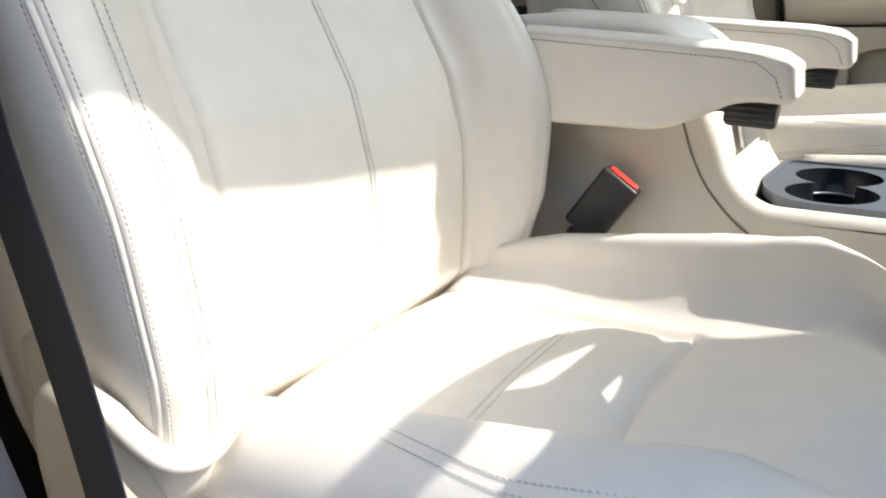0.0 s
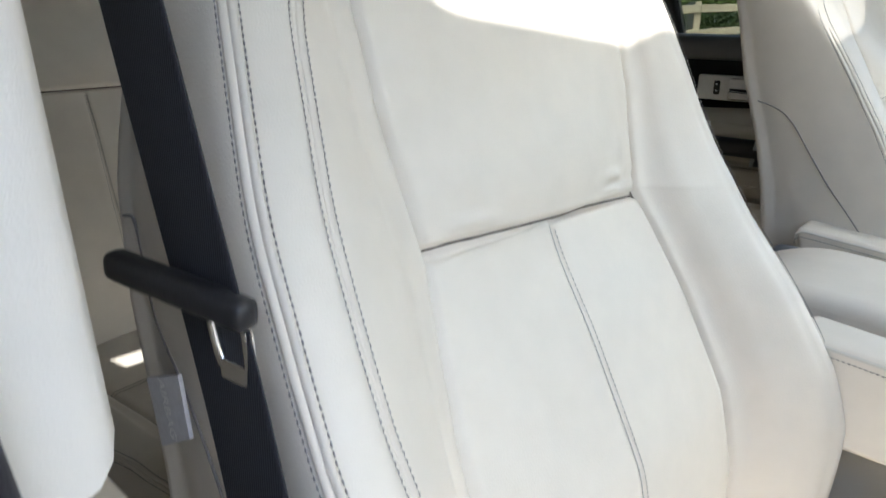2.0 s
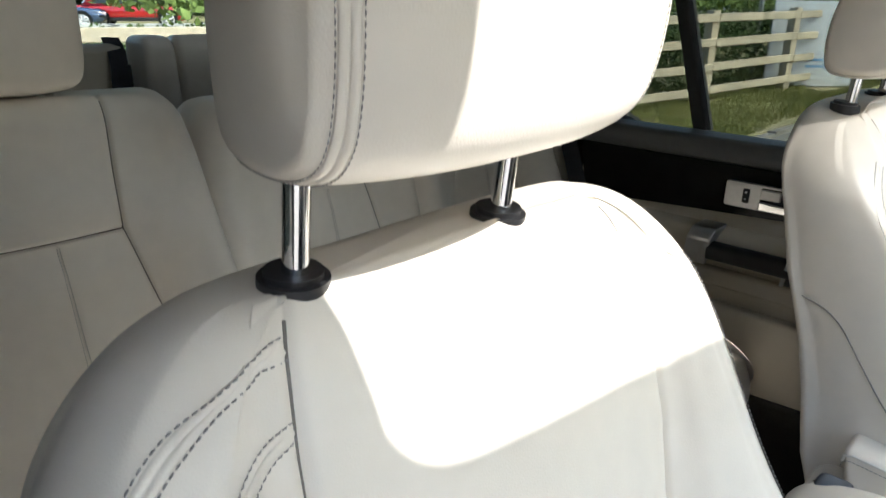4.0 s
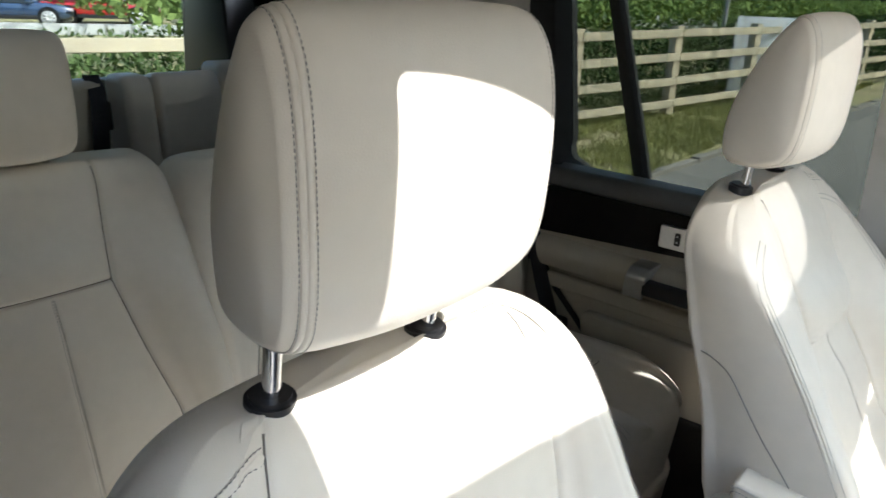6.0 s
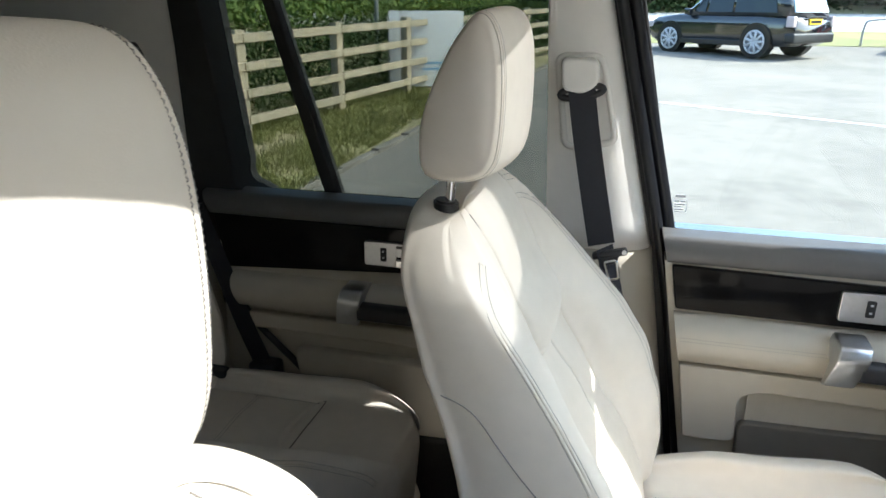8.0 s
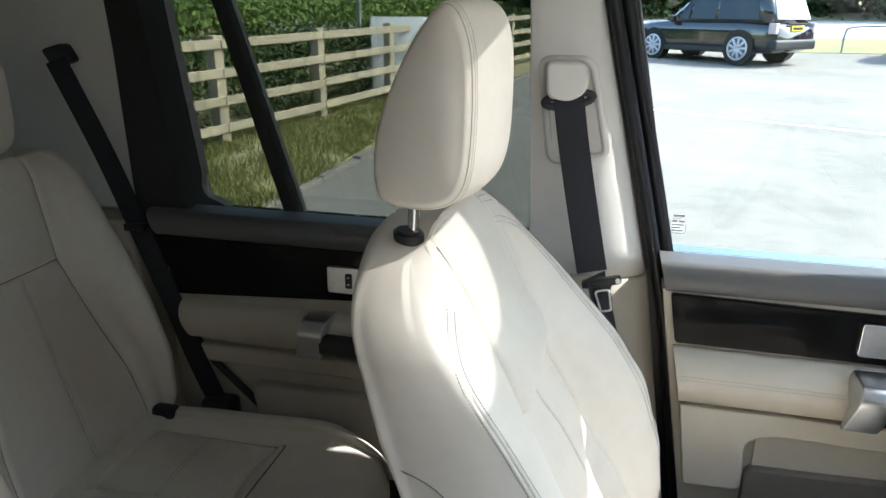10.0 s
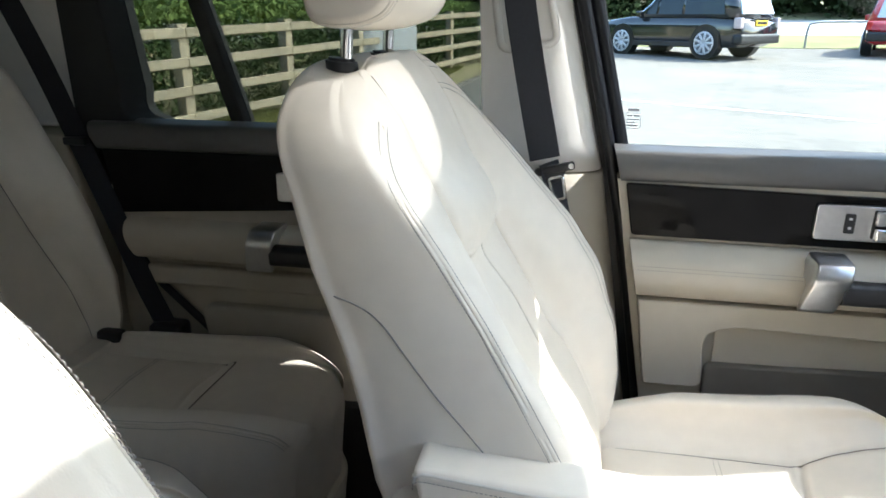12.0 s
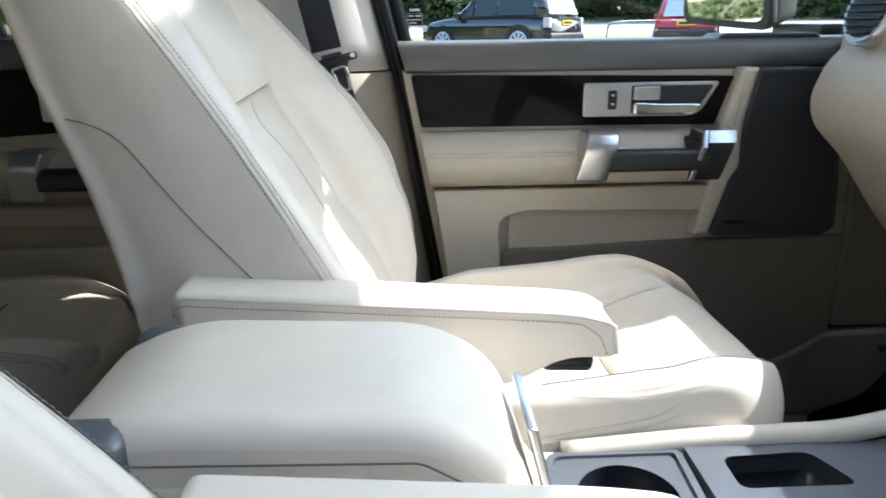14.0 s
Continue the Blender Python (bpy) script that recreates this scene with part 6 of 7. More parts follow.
mesh_part("tray", [(x, y, 1.0855) for x, y in tray_o] + [(x, y, 1.045) for x, y in tray_o], [(i, (i + 1) % k, k + (i + 1) % k, k + i) for i in range(k)] + [tuple(range(k, 2 * k))], RUBBER, con, "black oddments tray")
ridge = spline([(-0.02, 0.988, 1.078), (0.1, 0.990, 1.086), (0.2, 0.990, 1.088), (0.28, 0.988, 1.094), (0.40, 0.985, 1.125)], 30)
tube("side_rail", ridge, 0.012, CONSOLETRIM, con, "almond side rail of the console", n=12)
seam = spline([(-0.124, 0.743, 1.19), (-0.112, 0.743, 1.153), (-0.098, 0.743, 1.118), (-0.079, 0.743, 1.088), (-0.048, 0.743, 1.057), (0.0, 0.743, 1.025)], 30)
tube("body_seam", seam, 0.0013, GROOVESHADE, con, "sunk seam in the console flank", n=6)

# driver's belt buckle beside the seat
buck = thing("buckle", "black seat belt buckle with a red release button", "buckle", (-0.22, 0.70, 0.98))
u, v = Vector((0.045, 0.006, 0.066)).normalized(), Vector((0.0, 1.0, 0.0))
w = u.cross(v)
m = Matrix(((w.x, v.x, u.x, -0.186), (w.y, v.y, u.y, 0.713), (w.z, v.z, u.z, 1.072), (0, 0, 0, 1)))
part("body", box((-0.024, -0.010, -0.042), (0.024, 0.010, 0.036), 0.005, 3, m), BLACKPL, buck, "black plastic buckle body")
part("button", box((-0.0185, -0.0065, 0.030), (0.0185, 0.0065, 0.0385), 0.003, 2, m), REDPL, buck, "red release button")
for k in range(7):
    part("stalk_rib", box((-0.013, -0.008, -0.052 - 0.008 * k), (0.013, 0.008, -0.047 - 0.008 * k), 0.002, 2, m), BLACKPL, buck)
part("stalk", box((-0.009, -0.006, -0.13), (0.009, 0.006, -0.04), 0.003, 2, m), BLACKPL, buck, "ribbed black stalk")

# driver's seat belt hanging beside the seat
belt = thing("seat_belt", "black driver's seat belt hanging with its tongue and guide", "seat belt", (-0.3, 0.13, 1.0), group="seat belts")
pts = spline([(-0.478, 0.178, 1.80), (-0.449, 0.174, 1.70), (-0.400, 0.169, 1.55), (-0.346, 0.164, 1.40), (-0.318, 0.160, 1.30), (-0.291, 0.156, 1.20), (-0.264, 0.152, 1.10), (-0.244, 0.147, 1.0), (-0.236, 0.140, 0.9), (-0.234, 0.130, 0.74)], 60)
ribbon("webbing", pts, (1.0, 0.0, 0.1), 0.046, 0.0016, WEBBING, belt, "black webbing")
m = Matrix.Translation((-0.366, 0.157, 1.437)) @ Matrix.Rotation(radians(11), 4, "Z") @ Matrix.Rotation(radians(4), 4, "Y")
part("tongue_body", box((-0.034, -0.0052, -0.0058), (0.039, 0.0052, 0.0058), 0.0045, 3, m), BLACKPL, belt, "black belt tongue grip")
lp = rounded([(0.016, -0.004), (0.034, -0.004), (0.036, -0.026), (0.022, -0.026)], 0.006, 3)
tube("tongue_plate", [tuple(m @ Vector((x, 0.002, z))) for x, z in lp], 0.0022, CHROME, belt, "steel belt tongue", closed=True, up=(0, 1, 0))
part("tongue_tip", box((0.022, 0.0, -0.029), (0.037, 0.004, -0.021), 0.0015, 2, m), CHROME, belt)

tag = thing("fabric_label", "small grey woven label on the seat side reading AIRBAG", "label", (-0.43, 0.178, 1.35))
part("cloth", prism([(-0.449, 1.360), (-0.414, 1.375), (-0.411, 1.343), (-0.443, 1.324)], "y", 0.1755, 0.1775), TAG, tag, "", False)
text = bpy.data.curves.new("word", "FONT")
text.body, text.size, text.align_x, text.align_y = "AIRBAG", 0.0092, "CENTER", "CENTER"
word = new("lettering_curve", text)
word.matrix_world = Matrix.Translation((-0.4295, 0.1750, 1.3510)) @ Matrix.Rotation(radians(80), 4, "Y") @ Matrix.Rotation(radians(90), 4, "X")
dg = bpy.context.evaluated_depsgraph_get()
letters = bpy.data.meshes.new_from_object(word.evaluated_get(dg))
letters.transform(word.matrix_world)
letters.materials.append(WHITE)
bpy.data.objects.remove(word)
attach(new("lettering", letters), tag)

# ---- dashboard and wheel ----
dash = thing("dashboard", "beige dashboard end with a round air vent", "dashboard", (0.8, 0.85, 1.3))
dprof = rounded([(0.74, 1.0), (0.70, 1.06), (0.632, 1.137), (0.578, 1.198), (0.520, 1.278), (0.462, 1.335), (0.452, 1.375), (0.475, 1.44), (0.53, 1.472), (1.1, 1.46), (1.1, 1.0)], [0.05, 0.03, 0.04, 0.04, 0.02, 0.03, 0.03, 0.04, 0.04, 0.02, 0.02], 6)
part("body", prism(dprof, "y", 0.08, 1.478, 0.024, 4), ALMOND, dash, "beige soft dashboard moulding")
part("top_pad", prism(rounded([(0.545, 1.466), (1.1, 1.456), (1.1, 1.478), (0.60, 1.484)], 0.008, 3), "y", 0.08, 1.55, 0.006), DOORTOP, dash, "charcoal dashboard top")
# Out of view; stands tall to shade the front of the driver's cushion.
part("binnacle", prism(rounded([(0.44, 1.46), (0.40, 1.53), (0.46, 1.57), (0.62, 1.53), (0.75, 1.46)], 0.03, 5), "y", 0.20, 0.70, 0.03, 3), DOORTOP, dash, "unseen charcoal instrument cowl added to shade the driver's cushion")
part("vent_pod", prism(rounded([(0.506, 1.40), (0.492, 1.45), (0.512, 1.532), (0.57, 1.545), (0.75, 1.47), (0.75, 1.40)], [0.02, 0.03, 0.04, 0.04, 0.02, 0.02], 6), "y", 1.338, 1.488, 0.026, 4), ALMOND, dash, "beige vent housing")
vent = part("vent_ring", cyl((0.480, 1.397, 1.500), (0.53, 1.402, 1.488), 0.046, 48, 0.004), ALU, dash, "silver ring of the air vent")
part("vent_core", cyl((0.4785, 1.3969, 1.5004), (0.52, 1.401, 1.4904), 0.039, 40, 0.003), BLACKPL, vent, "black air vent")
for k in range(-3, 4):
    part("vane", box((-math.sqrt(0.037**2 - (k * 0.010) ** 2), -0.0017, -0.002), (math.sqrt(0.037**2 - (k * 0.010) ** 2), 0.0017, 0.004), 0.0006, 1, look((0.478, 1.3968, 1.5005), (0.43, 1.392, 1.5125)) @ Matrix.Translation((0, k * 0.010, 0.0))), RUBBER, vent)
sw = part("switch_plate", box((0.4935, 1.443, 1.424), (0.506, 1.474, 1.441), 0.0015), ALU, dash, "small silver switch plate")
part("switch_button", box((0.4915, 1.449, 1.4265), (0.500, 1.465, 1.4385), 0.001), BLACKPL, sw, "dark key switch")
kick = rounded([(0.47, 0.875), (0.52, 0.892), (0.548, 0.910), (0.588, 0.938), (0.72, 0.941), (0.73, 0.86), (0.68, 0.80), (0.59, 0.77), (0.47, 0.76)], [0.01, 0.02, 0.02, 0.012, 0.01, 0.03, 0.03, 0.03, 0.01], 5)
# These two panels are darkened for the footwell's shade.
part("side_panel", prism(rounded([(0.604, 0.946), (0.596, 1.30), (0.76, 1.30), (0.735, 0.946)], 0.006, 3), "y", 1.540, 1.57, 0.006, 3), SHADETRIM, dash, "footwell side panel with the shade put into its colour")
part("panel_stud", cyl((0.700, 1.522, 0.905), (0.700, 1.53, 0.905), 0.007, 16, 0.001), BLACKPL, dash, "round black trim stud")
part("kick_panel", prism(kick, "y", 1.528, 1.56, 0.008, 3), SHADETRIM, dash, "moulded footwell panel with the shade put into its colour")
wheel = thing("steering_wheel", "black three-spoke steering wheel", "steering wheel", (0.21, 0.443, 1.30))
wm = Matrix.Translation((0.19, 0.443, 1.335)) @ Matrix.Rotation(radians(-62), 4, "Y")
tube("rim", [tuple(wm @ Vector((0.19 * math.cos(a), 0.19 * math.sin(a), 0))) for a in np.linspace(0, 2 * math.pi, 48, endpoint=False)], 0.0155, BLACKPL, wheel, "black leather rim", closed=True, n=10, up=tuple((wm.to_3x3() @ Vector((0, 0, 1)))))
part("hub", cyl(tuple(wm @ Vector((0, 0, -0.03))), tuple(wm @ Vector((0, 0, 0.02))), 0.078, 30, 0.012), BLACKPL, wheel, "black hub")
for a in (-22, 202, -90):
    d = Vector((math.sin(radians(a)), math.cos(radians(a)), 0))
    part("spoke", cyl(tuple(wm @ (d * 0.05)), tuple(wm @ (d * 0.185)), 0.016, 12), BLACKPL, wheel, "black spoke")
part("column", cyl((0.24, 0.443, 1.315), (0.72, 0.443, 1.09), 0.045, 20), BLACKPL, wheel, "steering column shroud")
hem = spline([(-0.300, 0.168, 1.084), (-0.272, 0.172, 1.073), (-0.261, 0.175, 1.062), (-0.250, 0.183, 1.046), (-0.244, 0.194, 1.037), (-0.242, 0.209, 1.034), (-0.246, 0.227, 1.038), (-0.258, 0.246, 1.040), (-0.285, 0.262, 1.030)], 50)
tube("hem", hem, 0.0075, LEATHER, front["driver"][0], "rolled leather hem under the backrest", n=12)


# ---- outside ----
LAND = [(-500, 0.30), (6, 0.30), (20, 0.64), (26, 0.84), (32, 1.06), (47, 1.55), (70, 3.2), (120, 6.0), (700, 9.0)]


def land(y):
    return float(np.interp(y, [a for a, _ in LAND], [b for _, b in LAND]))


ground = tagged(part("ground", prism([(-500, -0.5)] + LAND + [(700, -0.5)], "x", -600, 600), ASPHALT, None, "", False), "pale sunlit asphalt of the car park", "ground", kind="structure")


def fence_x(y):
    return -4.66 + 0.19 * (y - 7.6)


def sheet(name, outline, dz, mat, label, category, thick=0.05):
    """A sheet that lies on the land."""
    bm = prism(outline, "z", -thick, 0.0)
    for a, _ in LAND:
        bmesh.ops.bisect_plane(bm, geom=bm.verts[:] + bm.edges[:] + bm.faces[:], plane_co=(0, a, 0), plane_no=(0, 1, 0))
    for v in bm.verts:
        v.co.z += land(v.co.y) + dz
    return tagged(part(name, bm, mat, None, "", False), label, category, kind="structure")


sheet("ground_verge", [(-3.25, 2.0), (-3.03, 6.0), (-2.90, 8.0), (-2.78, 10.0), (-2.55, 13), (-1.5, 24), (-40, 40), (-40, 2)], 0.05, GRASS, "mown grass verge with dry patches", "grass", 0.2)
sheet("ground_far_grass", [(-30, 24.5), (60, 23.2), (60, 30.0), (-30, 31)], 0.012, DRYGRASS, "strip of dry grass beyond the car park", "grass", 0.1)
sheet("road", [(-60, 31.2), (120, 30.2), (120, 46), (-60, 47)], 0.008, PALEROAD, "pale sunlit road beyond the car park", "road", 0.1)
sheet("ground_bank", [(-300, 47.2), (300, 46.2), (300, 690), (-300, 690)], 0.02, GRASS, "grass bank under the trees", "grass", 0.1)
sheet("road_line", [(0.2, 11.75), (3.6, 10.05), (3.62, 10.16), (0.22, 11.86)], 0.004, ROADLINE, "worn white parking bay line", "road marking", 0.02)
kerb = thing("kerb", "pale concrete edging along the grass verge", "kerb", (-3.0, 6, GROUND_Z), kind="structure")
kp = even([(-3.20, 2.0), (-2.98, 6.0), (-2.85, 8.0), (-2.73, 10.0), (-2.50, 13), (-1.45, 24)], 26)
for a, b in zip(kp, kp[1:]):
    d = Vector((b[0] - a[0], b[1] - a[1], 0))
    mm = Matrix.Translation((a[0], a[1], land(a[1]))) @ d.to_track_quat("X", "Z").to_matrix().to_4x4()
    part("kerb_stone", box((0.005, -0.05, -0.08), (d.length - 0.005, 0.05, 0.055), 0.012, 2, mm), KERB, kerb)

# post and rail fence
fence = thing("fence", "weathered timber post and rail fence with four rails", "fence", (-4.5, 8, land(8)))
ys = [7.6 + 1.98 * k for k in range(-4, 7)]
for y in ys:
    x = fence_x(y)
    lean = random.uniform(-0.01, 0.01)
    mm = Matrix.Translation((x, y, land(y) - 0.05)) @ Matrix.Rotation(lean, 4, "Y") @ Matrix.Rotation(radians(-11), 4, "Z")
    part("post", box((-0.06, -0.075, 0), (0.06, 0.075, 1.30), 0.008, 2, mm), WOOD, fence)
for k, z in enumerate((0.22, 0.53, 0.84, 1.15)):
    for a, b in zip(ys, ys[1:]):
        p, q = Vector((fence_x(a) + 0.075, a, land(a) + z + random.uniform(-0.012, 0.012))), Vector((fence_x(b) + 0.075, b, land(b) + z + random.uniform(-0.012, 0.012)))
        mm = Matrix.Translation(p) @ (q - p).to_track_quat("X", "Z").to_matrix().to_4x4()
        part("rail", box((0.004, -0.019, -0.052), ((q - p).length - 0.004, 0.019, 0.052), 0.006, 1, mm), WOOD, fence)
# the fence behind the car
hind = thing("fence", "pale timber fence across the back of the car park", "fence", (-14.6, 6, GROUND_Z))
for k in range(14):
    y = -6 + 1.9 * k
    x = -15.3 + 0.36 * (y - 5.5)
    part("post", box((x - 0.06, y - 0.06, 0.25), (x + 0.06, y + 0.06, 1.15), 0.008, 1), WOOD, hind)
    q, p = Vector((x + 0.36 * 1.9, y + 1.9, 0)), Vector((x, y, 0))
    for z in (1.06,):
        mm = Matrix.Translation(p + Vector((0.08, 0, z))) @ (q - p).to_track_quat("X", "Z").to_matrix().to_4x4()
        part("rail", box((0.004, -0.02, -0.11), ((q - p).length - 0.004, 0.02, 0.11), 0.006, 1, mm), CARWHITE, hind)

# sign on the fence
sign = thing("sign_board", "white sign board with a pale blue emblem and unreadable lines", "sign", (-3.58, 11.9, land(12)))
mm = Matrix.Translation((-3.72, 12.15, 1.12)) @ Matrix.Rotation(radians(40), 4, "Z")
part("board", box((-0.70, -0.015, -0.60), (0.70, 0.015, 0.66), 0.006, 2, mm), SIGNW, sign, "white enamelled board")
for sx in (-0.6, 0.6):
    part("leg", box((sx - 0.03, 0.016, -0.80), (sx + 0.03, 0.06, 0.55), 0.004, 1, mm), STEEL, sign, "steel leg")
part("emblem", prism(rounded([(0.06, 0.30), (0.30, 0.30), (0.30, -0.02), (0.18, -0.12), (0.06, -0.02)], 0.05, 4), "y", -0.020, -0.0155), SIGNB, sign, "pale blue emblem")
bmesh_fix = sign.children[-1]
bmesh_fix.data.transform(mm)
for k in range(2):
    part("text_bar", box((-0.10, -0.02, -0.22 - 0.10 * k), (0.46, -0.0155, -0.185 - 0.10 * k), 0.001, 1, mm), SIGNB, sign, "pale blue line of lettering")
lamp = thing("lamp_post", "slender grey steel post behind the fence", "post", (-4.9, 12.9, land(13)))
part("pole", cyl((-4.9, 12.9, 0.25), (-4.9, 12.9, 5.2), 0.04, 14), STEEL, lamp)
part("head", box((-5.05, 12.7, 5.1), (-4.75, 13.2, 5.25), 0.03), STEEL, lamp, "lamp head")


def leaves(name, count, where, size, mat, label, category, seed):
    """A mass of small folded leaves."""
    rng = np.random.default_rng(seed)
    c = where(rng, count)
    u = rng.normal(size=(count, 3))
    u /= np.linalg.norm(u, axis=1)[:, None]
    w = np.cross(u, rng.normal(size=(count, 3)))
    w /= np.linalg.norm(w, axis=1)[:, None]
    s = size * rng.uniform(0.6, 1.4, (count, 1))
    V = np.stack([c - u * s, c + w * s * 0.55, c + u * s, c - w * s * 0.55], 1).reshape(-1, 3)
    F = [(4 * i, 4 * i + 1, 4 * i + 2, 4 * i + 3) for i in range(count)]
    ob = mesh_part(name, V, F, mat, None, "", False)
    return tagged(ob, label, category, kind="stuff")


def hedge_where(rng, n):
    y = rng.uniform(-2, 30, n)
    top = 1.12 + 0.07 * np.sin(y * 1.7) + 0.06 * np.sin(y * 4.1 + 1)
    z = np.interp(y, [6, 20, 32], [0.30, 0.64, 1.06]) + top * rng.uniform(0, 1, n) ** 0.8
    x = -4.74 + 0.21 * (y - 7.7) - 0.35 - rng.uniform(0, 1.0, n) ** 1.5 * 1.6 * (0.5 + z)
    return np.c_[x, y, z]


def bank_where(rng, n):
    y = rng.uniform(4, 40, n)
    x = -6.5 - rng.uniform(0, 10, n)
    z = GROUND_Z + 0.9 + 0.45 * rng.uniform(0, 1, n) + 0.075 * (-(x + 6.5)) + 0.02 * y
    return np.c_[x, y, z]


def verge_blades(seed, count):
    """Short uneven blades over the verge beside the fence."""
    rng = np.random.default_rng(seed)
    y = rng.uniform(5.0, 16.0, count)
    x = rng.uniform(-5.2, -2.95, count)
    clump = np.array([noise.noise((a * 1.6, b * 1.6, 3.0)) for a, b in zip(x, y)])
    keep = clump > rng.uniform(-0.55, 0.25, count)
    x, y = x[keep], y[keep]
    z = np.interp(y, [6, 20], [0.30, 0.64]) + 0.045
    h = rng.uniform(0.03, 0.085, len(x))
    a = rng.uniform(0, 6.28, len(x))
    w = 0.007
    dx, dy = np.cos(a) * w, np.sin(a) * w
    lean = rng.normal(0, 0.025, (len(x), 2))
    V = np.stack([np.c_[x - dx, y - dy, z], np.c_[x + dx, y + dy, z], np.c_[x + lean[:, 0], y + lean[:, 1], z + h]], 1).reshape(-1, 3)
    ob = mesh_part("grass", V, [(3 * i, 3 * i + 1, 3 * i + 2) for i in range(len(x))], BLADE, None, "", False)
    return tagged(ob, "short uneven grass on the verge by the fence", "grass", kind="stuff")


verge_blades(21, 90000)
leaves("hedge", 70000, hedge_where, 0.036, LEAF, "dense green hedge behind the fence", "hedge", 3)
leaves("scrub", 50000, bank_where, 0.07, LEAFPALE, "light green scrub rising behind the hedge", "scrub", 4)


def tree(x, y, h, spread, seed, n=8000):
    rng = np.random.default_rng(seed)
    t = thing("tree", "dark leafy tree at the edge of the wood", "tree", (x, y, land(y)), group="wood edge")
    pts = spline([(x, y, land(y) - 0.1), (x + 0.2, y, h * 0.3), (x - 0.1, y + 0.2, h * 0.75)], 12)
    V, F = tube_mesh(pts, 0.28, 10)
    taper = np.repeat(np.linspace(1.2, 0.35, 12), 10)[:, None]
    V = np.repeat(pts, 10, 0) + (V - np.repeat(pts, 10, 0)) * taper
    mesh_part("trunk", V, F, BARK, t, "brown trunk")
    limbs = []
    for k in range(6):
        a = rng.uniform(0, 6.28)
        z0 = h * rng.uniform(0.25, 0.6)
        e = (x + math.cos(a) * spread * 0.7, y + math.sin(a) * spread * 0.7, z0 + h * 0.25)
        tube("limb", spline([(x, y, z0), ((x + e[0]) / 2, (y + e[1]) / 2, z0 + h * 0.1), e], 8), 0.09, BARK, t)
        limbs.append(e)
    cl = [np.array((x, y, h * 0.75))] + [np.array(e) for e in limbs] + [np.array((x + rng.uniform(-1, 1) * spread, y + rng.uniform(-1, 1) * spread, h * rng.uniform(0.12, 0.9))) for _ in range(9)]
    c = np.concatenate([rng.normal(m, (spread * 0.36, spread * 0.36, h * 0.10), (n // len(cl), 3)) for m in cl])
    u = rng.normal(size=c.shape)
    u /= np.linalg.norm(u, axis=1)[:, None]
    w = np.cross(u, rng.normal(size=c.shape))
    w /= np.linalg.norm(w, axis=1)[:, None]
    s = 0.19 * rng.uniform(0.6, 1.4, (len(c), 1))
    V = np.stack([c - u * s, c + w * s * 0.6, c + u * s, c - w * s * 0.6], 1).reshape(-1, 3)
    ob = mesh_part("crown", V, [(4 * i, 4 * i + 1, 4 * i + 2, 4 * i + 3) for i in range(len(c))], LEAFDARK, t, "dark green leaves", False)
    ob["kind"] = "stuff"


rnd = random.Random(5)
for k in range(17):
    tree(-34 + 5.0 * k + rnd.uniform(-1, 1), 49 + rnd.uniform(-2, 3) - max(0, -(-34 + 5 * k)) * 0.1, rnd.uniform(8, 12), rnd.uniform(2.6, 3.6), 20 + k)
for k in range(8):
    tree(-18 - 3.4 * k - (9 if k > 2 else 0) + rnd.uniform(-1, 1), 34 - 4.2 * k, rnd.uniform(7, 10), rnd.uniform(2.4, 3.2), 60 + k, 6500)


def wood_where(rng, n):
    x = rng.uniform(-70, 80, n)
    y = 52 + rng.uniform(0, 6, n)
    return np.c_[x, y, 1.4 + rng.uniform(0, 13, n)]


def wood_left(rng, n):
    s = rng.uniform(0, 1, n)
    return np.c_[-48 + rng.uniform(-3, 3, n) - 14 * (1 - s), -10 + 62 * s, GROUND_Z + rng.uniform(0, 12, n)]


# Unseen foliage added on the driver's side to hold back low sky light.
def sky_screen_right(rng, n):
    x = rng.uniform(-40, 40, n)
    return np.c_[x, -16 - rng.uniform(0, 5, n), GROUND_Z + rng.uniform(0, 11, n)]


leaves("wood", 12000, sky_screen_right, 0.7, LEAFDARK, "unseen leaves added to cut sky light from the open door's side", "woodland", 10)
leaves("wood", 70000, wood_where, 0.42, LEAFDARK, "dark wood closing the view behind the road", "woodland", 8)
leaves("wood", 50000, wood_left, 0.42, LEAFDARK, "dark wood closing the view behind the parked cars", "woodland", 9)


# ---- parked cars ----
def loft(sections, m):
    """A closed body through cross-sections, each a list of (x, y, z) for the half with y >= 0, mirrored."""
    rows = [[tuple(m @ Vector(p)) for p in sec] + [tuple(m @ Vector((x, -y, z))) for x, y, z in sec[::-1]] for sec in sections]
    n = len(rows[0])
    V = [p for r in rows for p in r]
    F = [(i * n + j, i * n + (j + 1) % n, (i + 1) * n + (j + 1) % n, (i + 1) * n + j) for i in range(len(rows) - 1) for j in range(n)]
    F += [tuple(range(n))[::-1], tuple(range((len(rows) - 1) * n, len(rows) * n))]
    return V, F


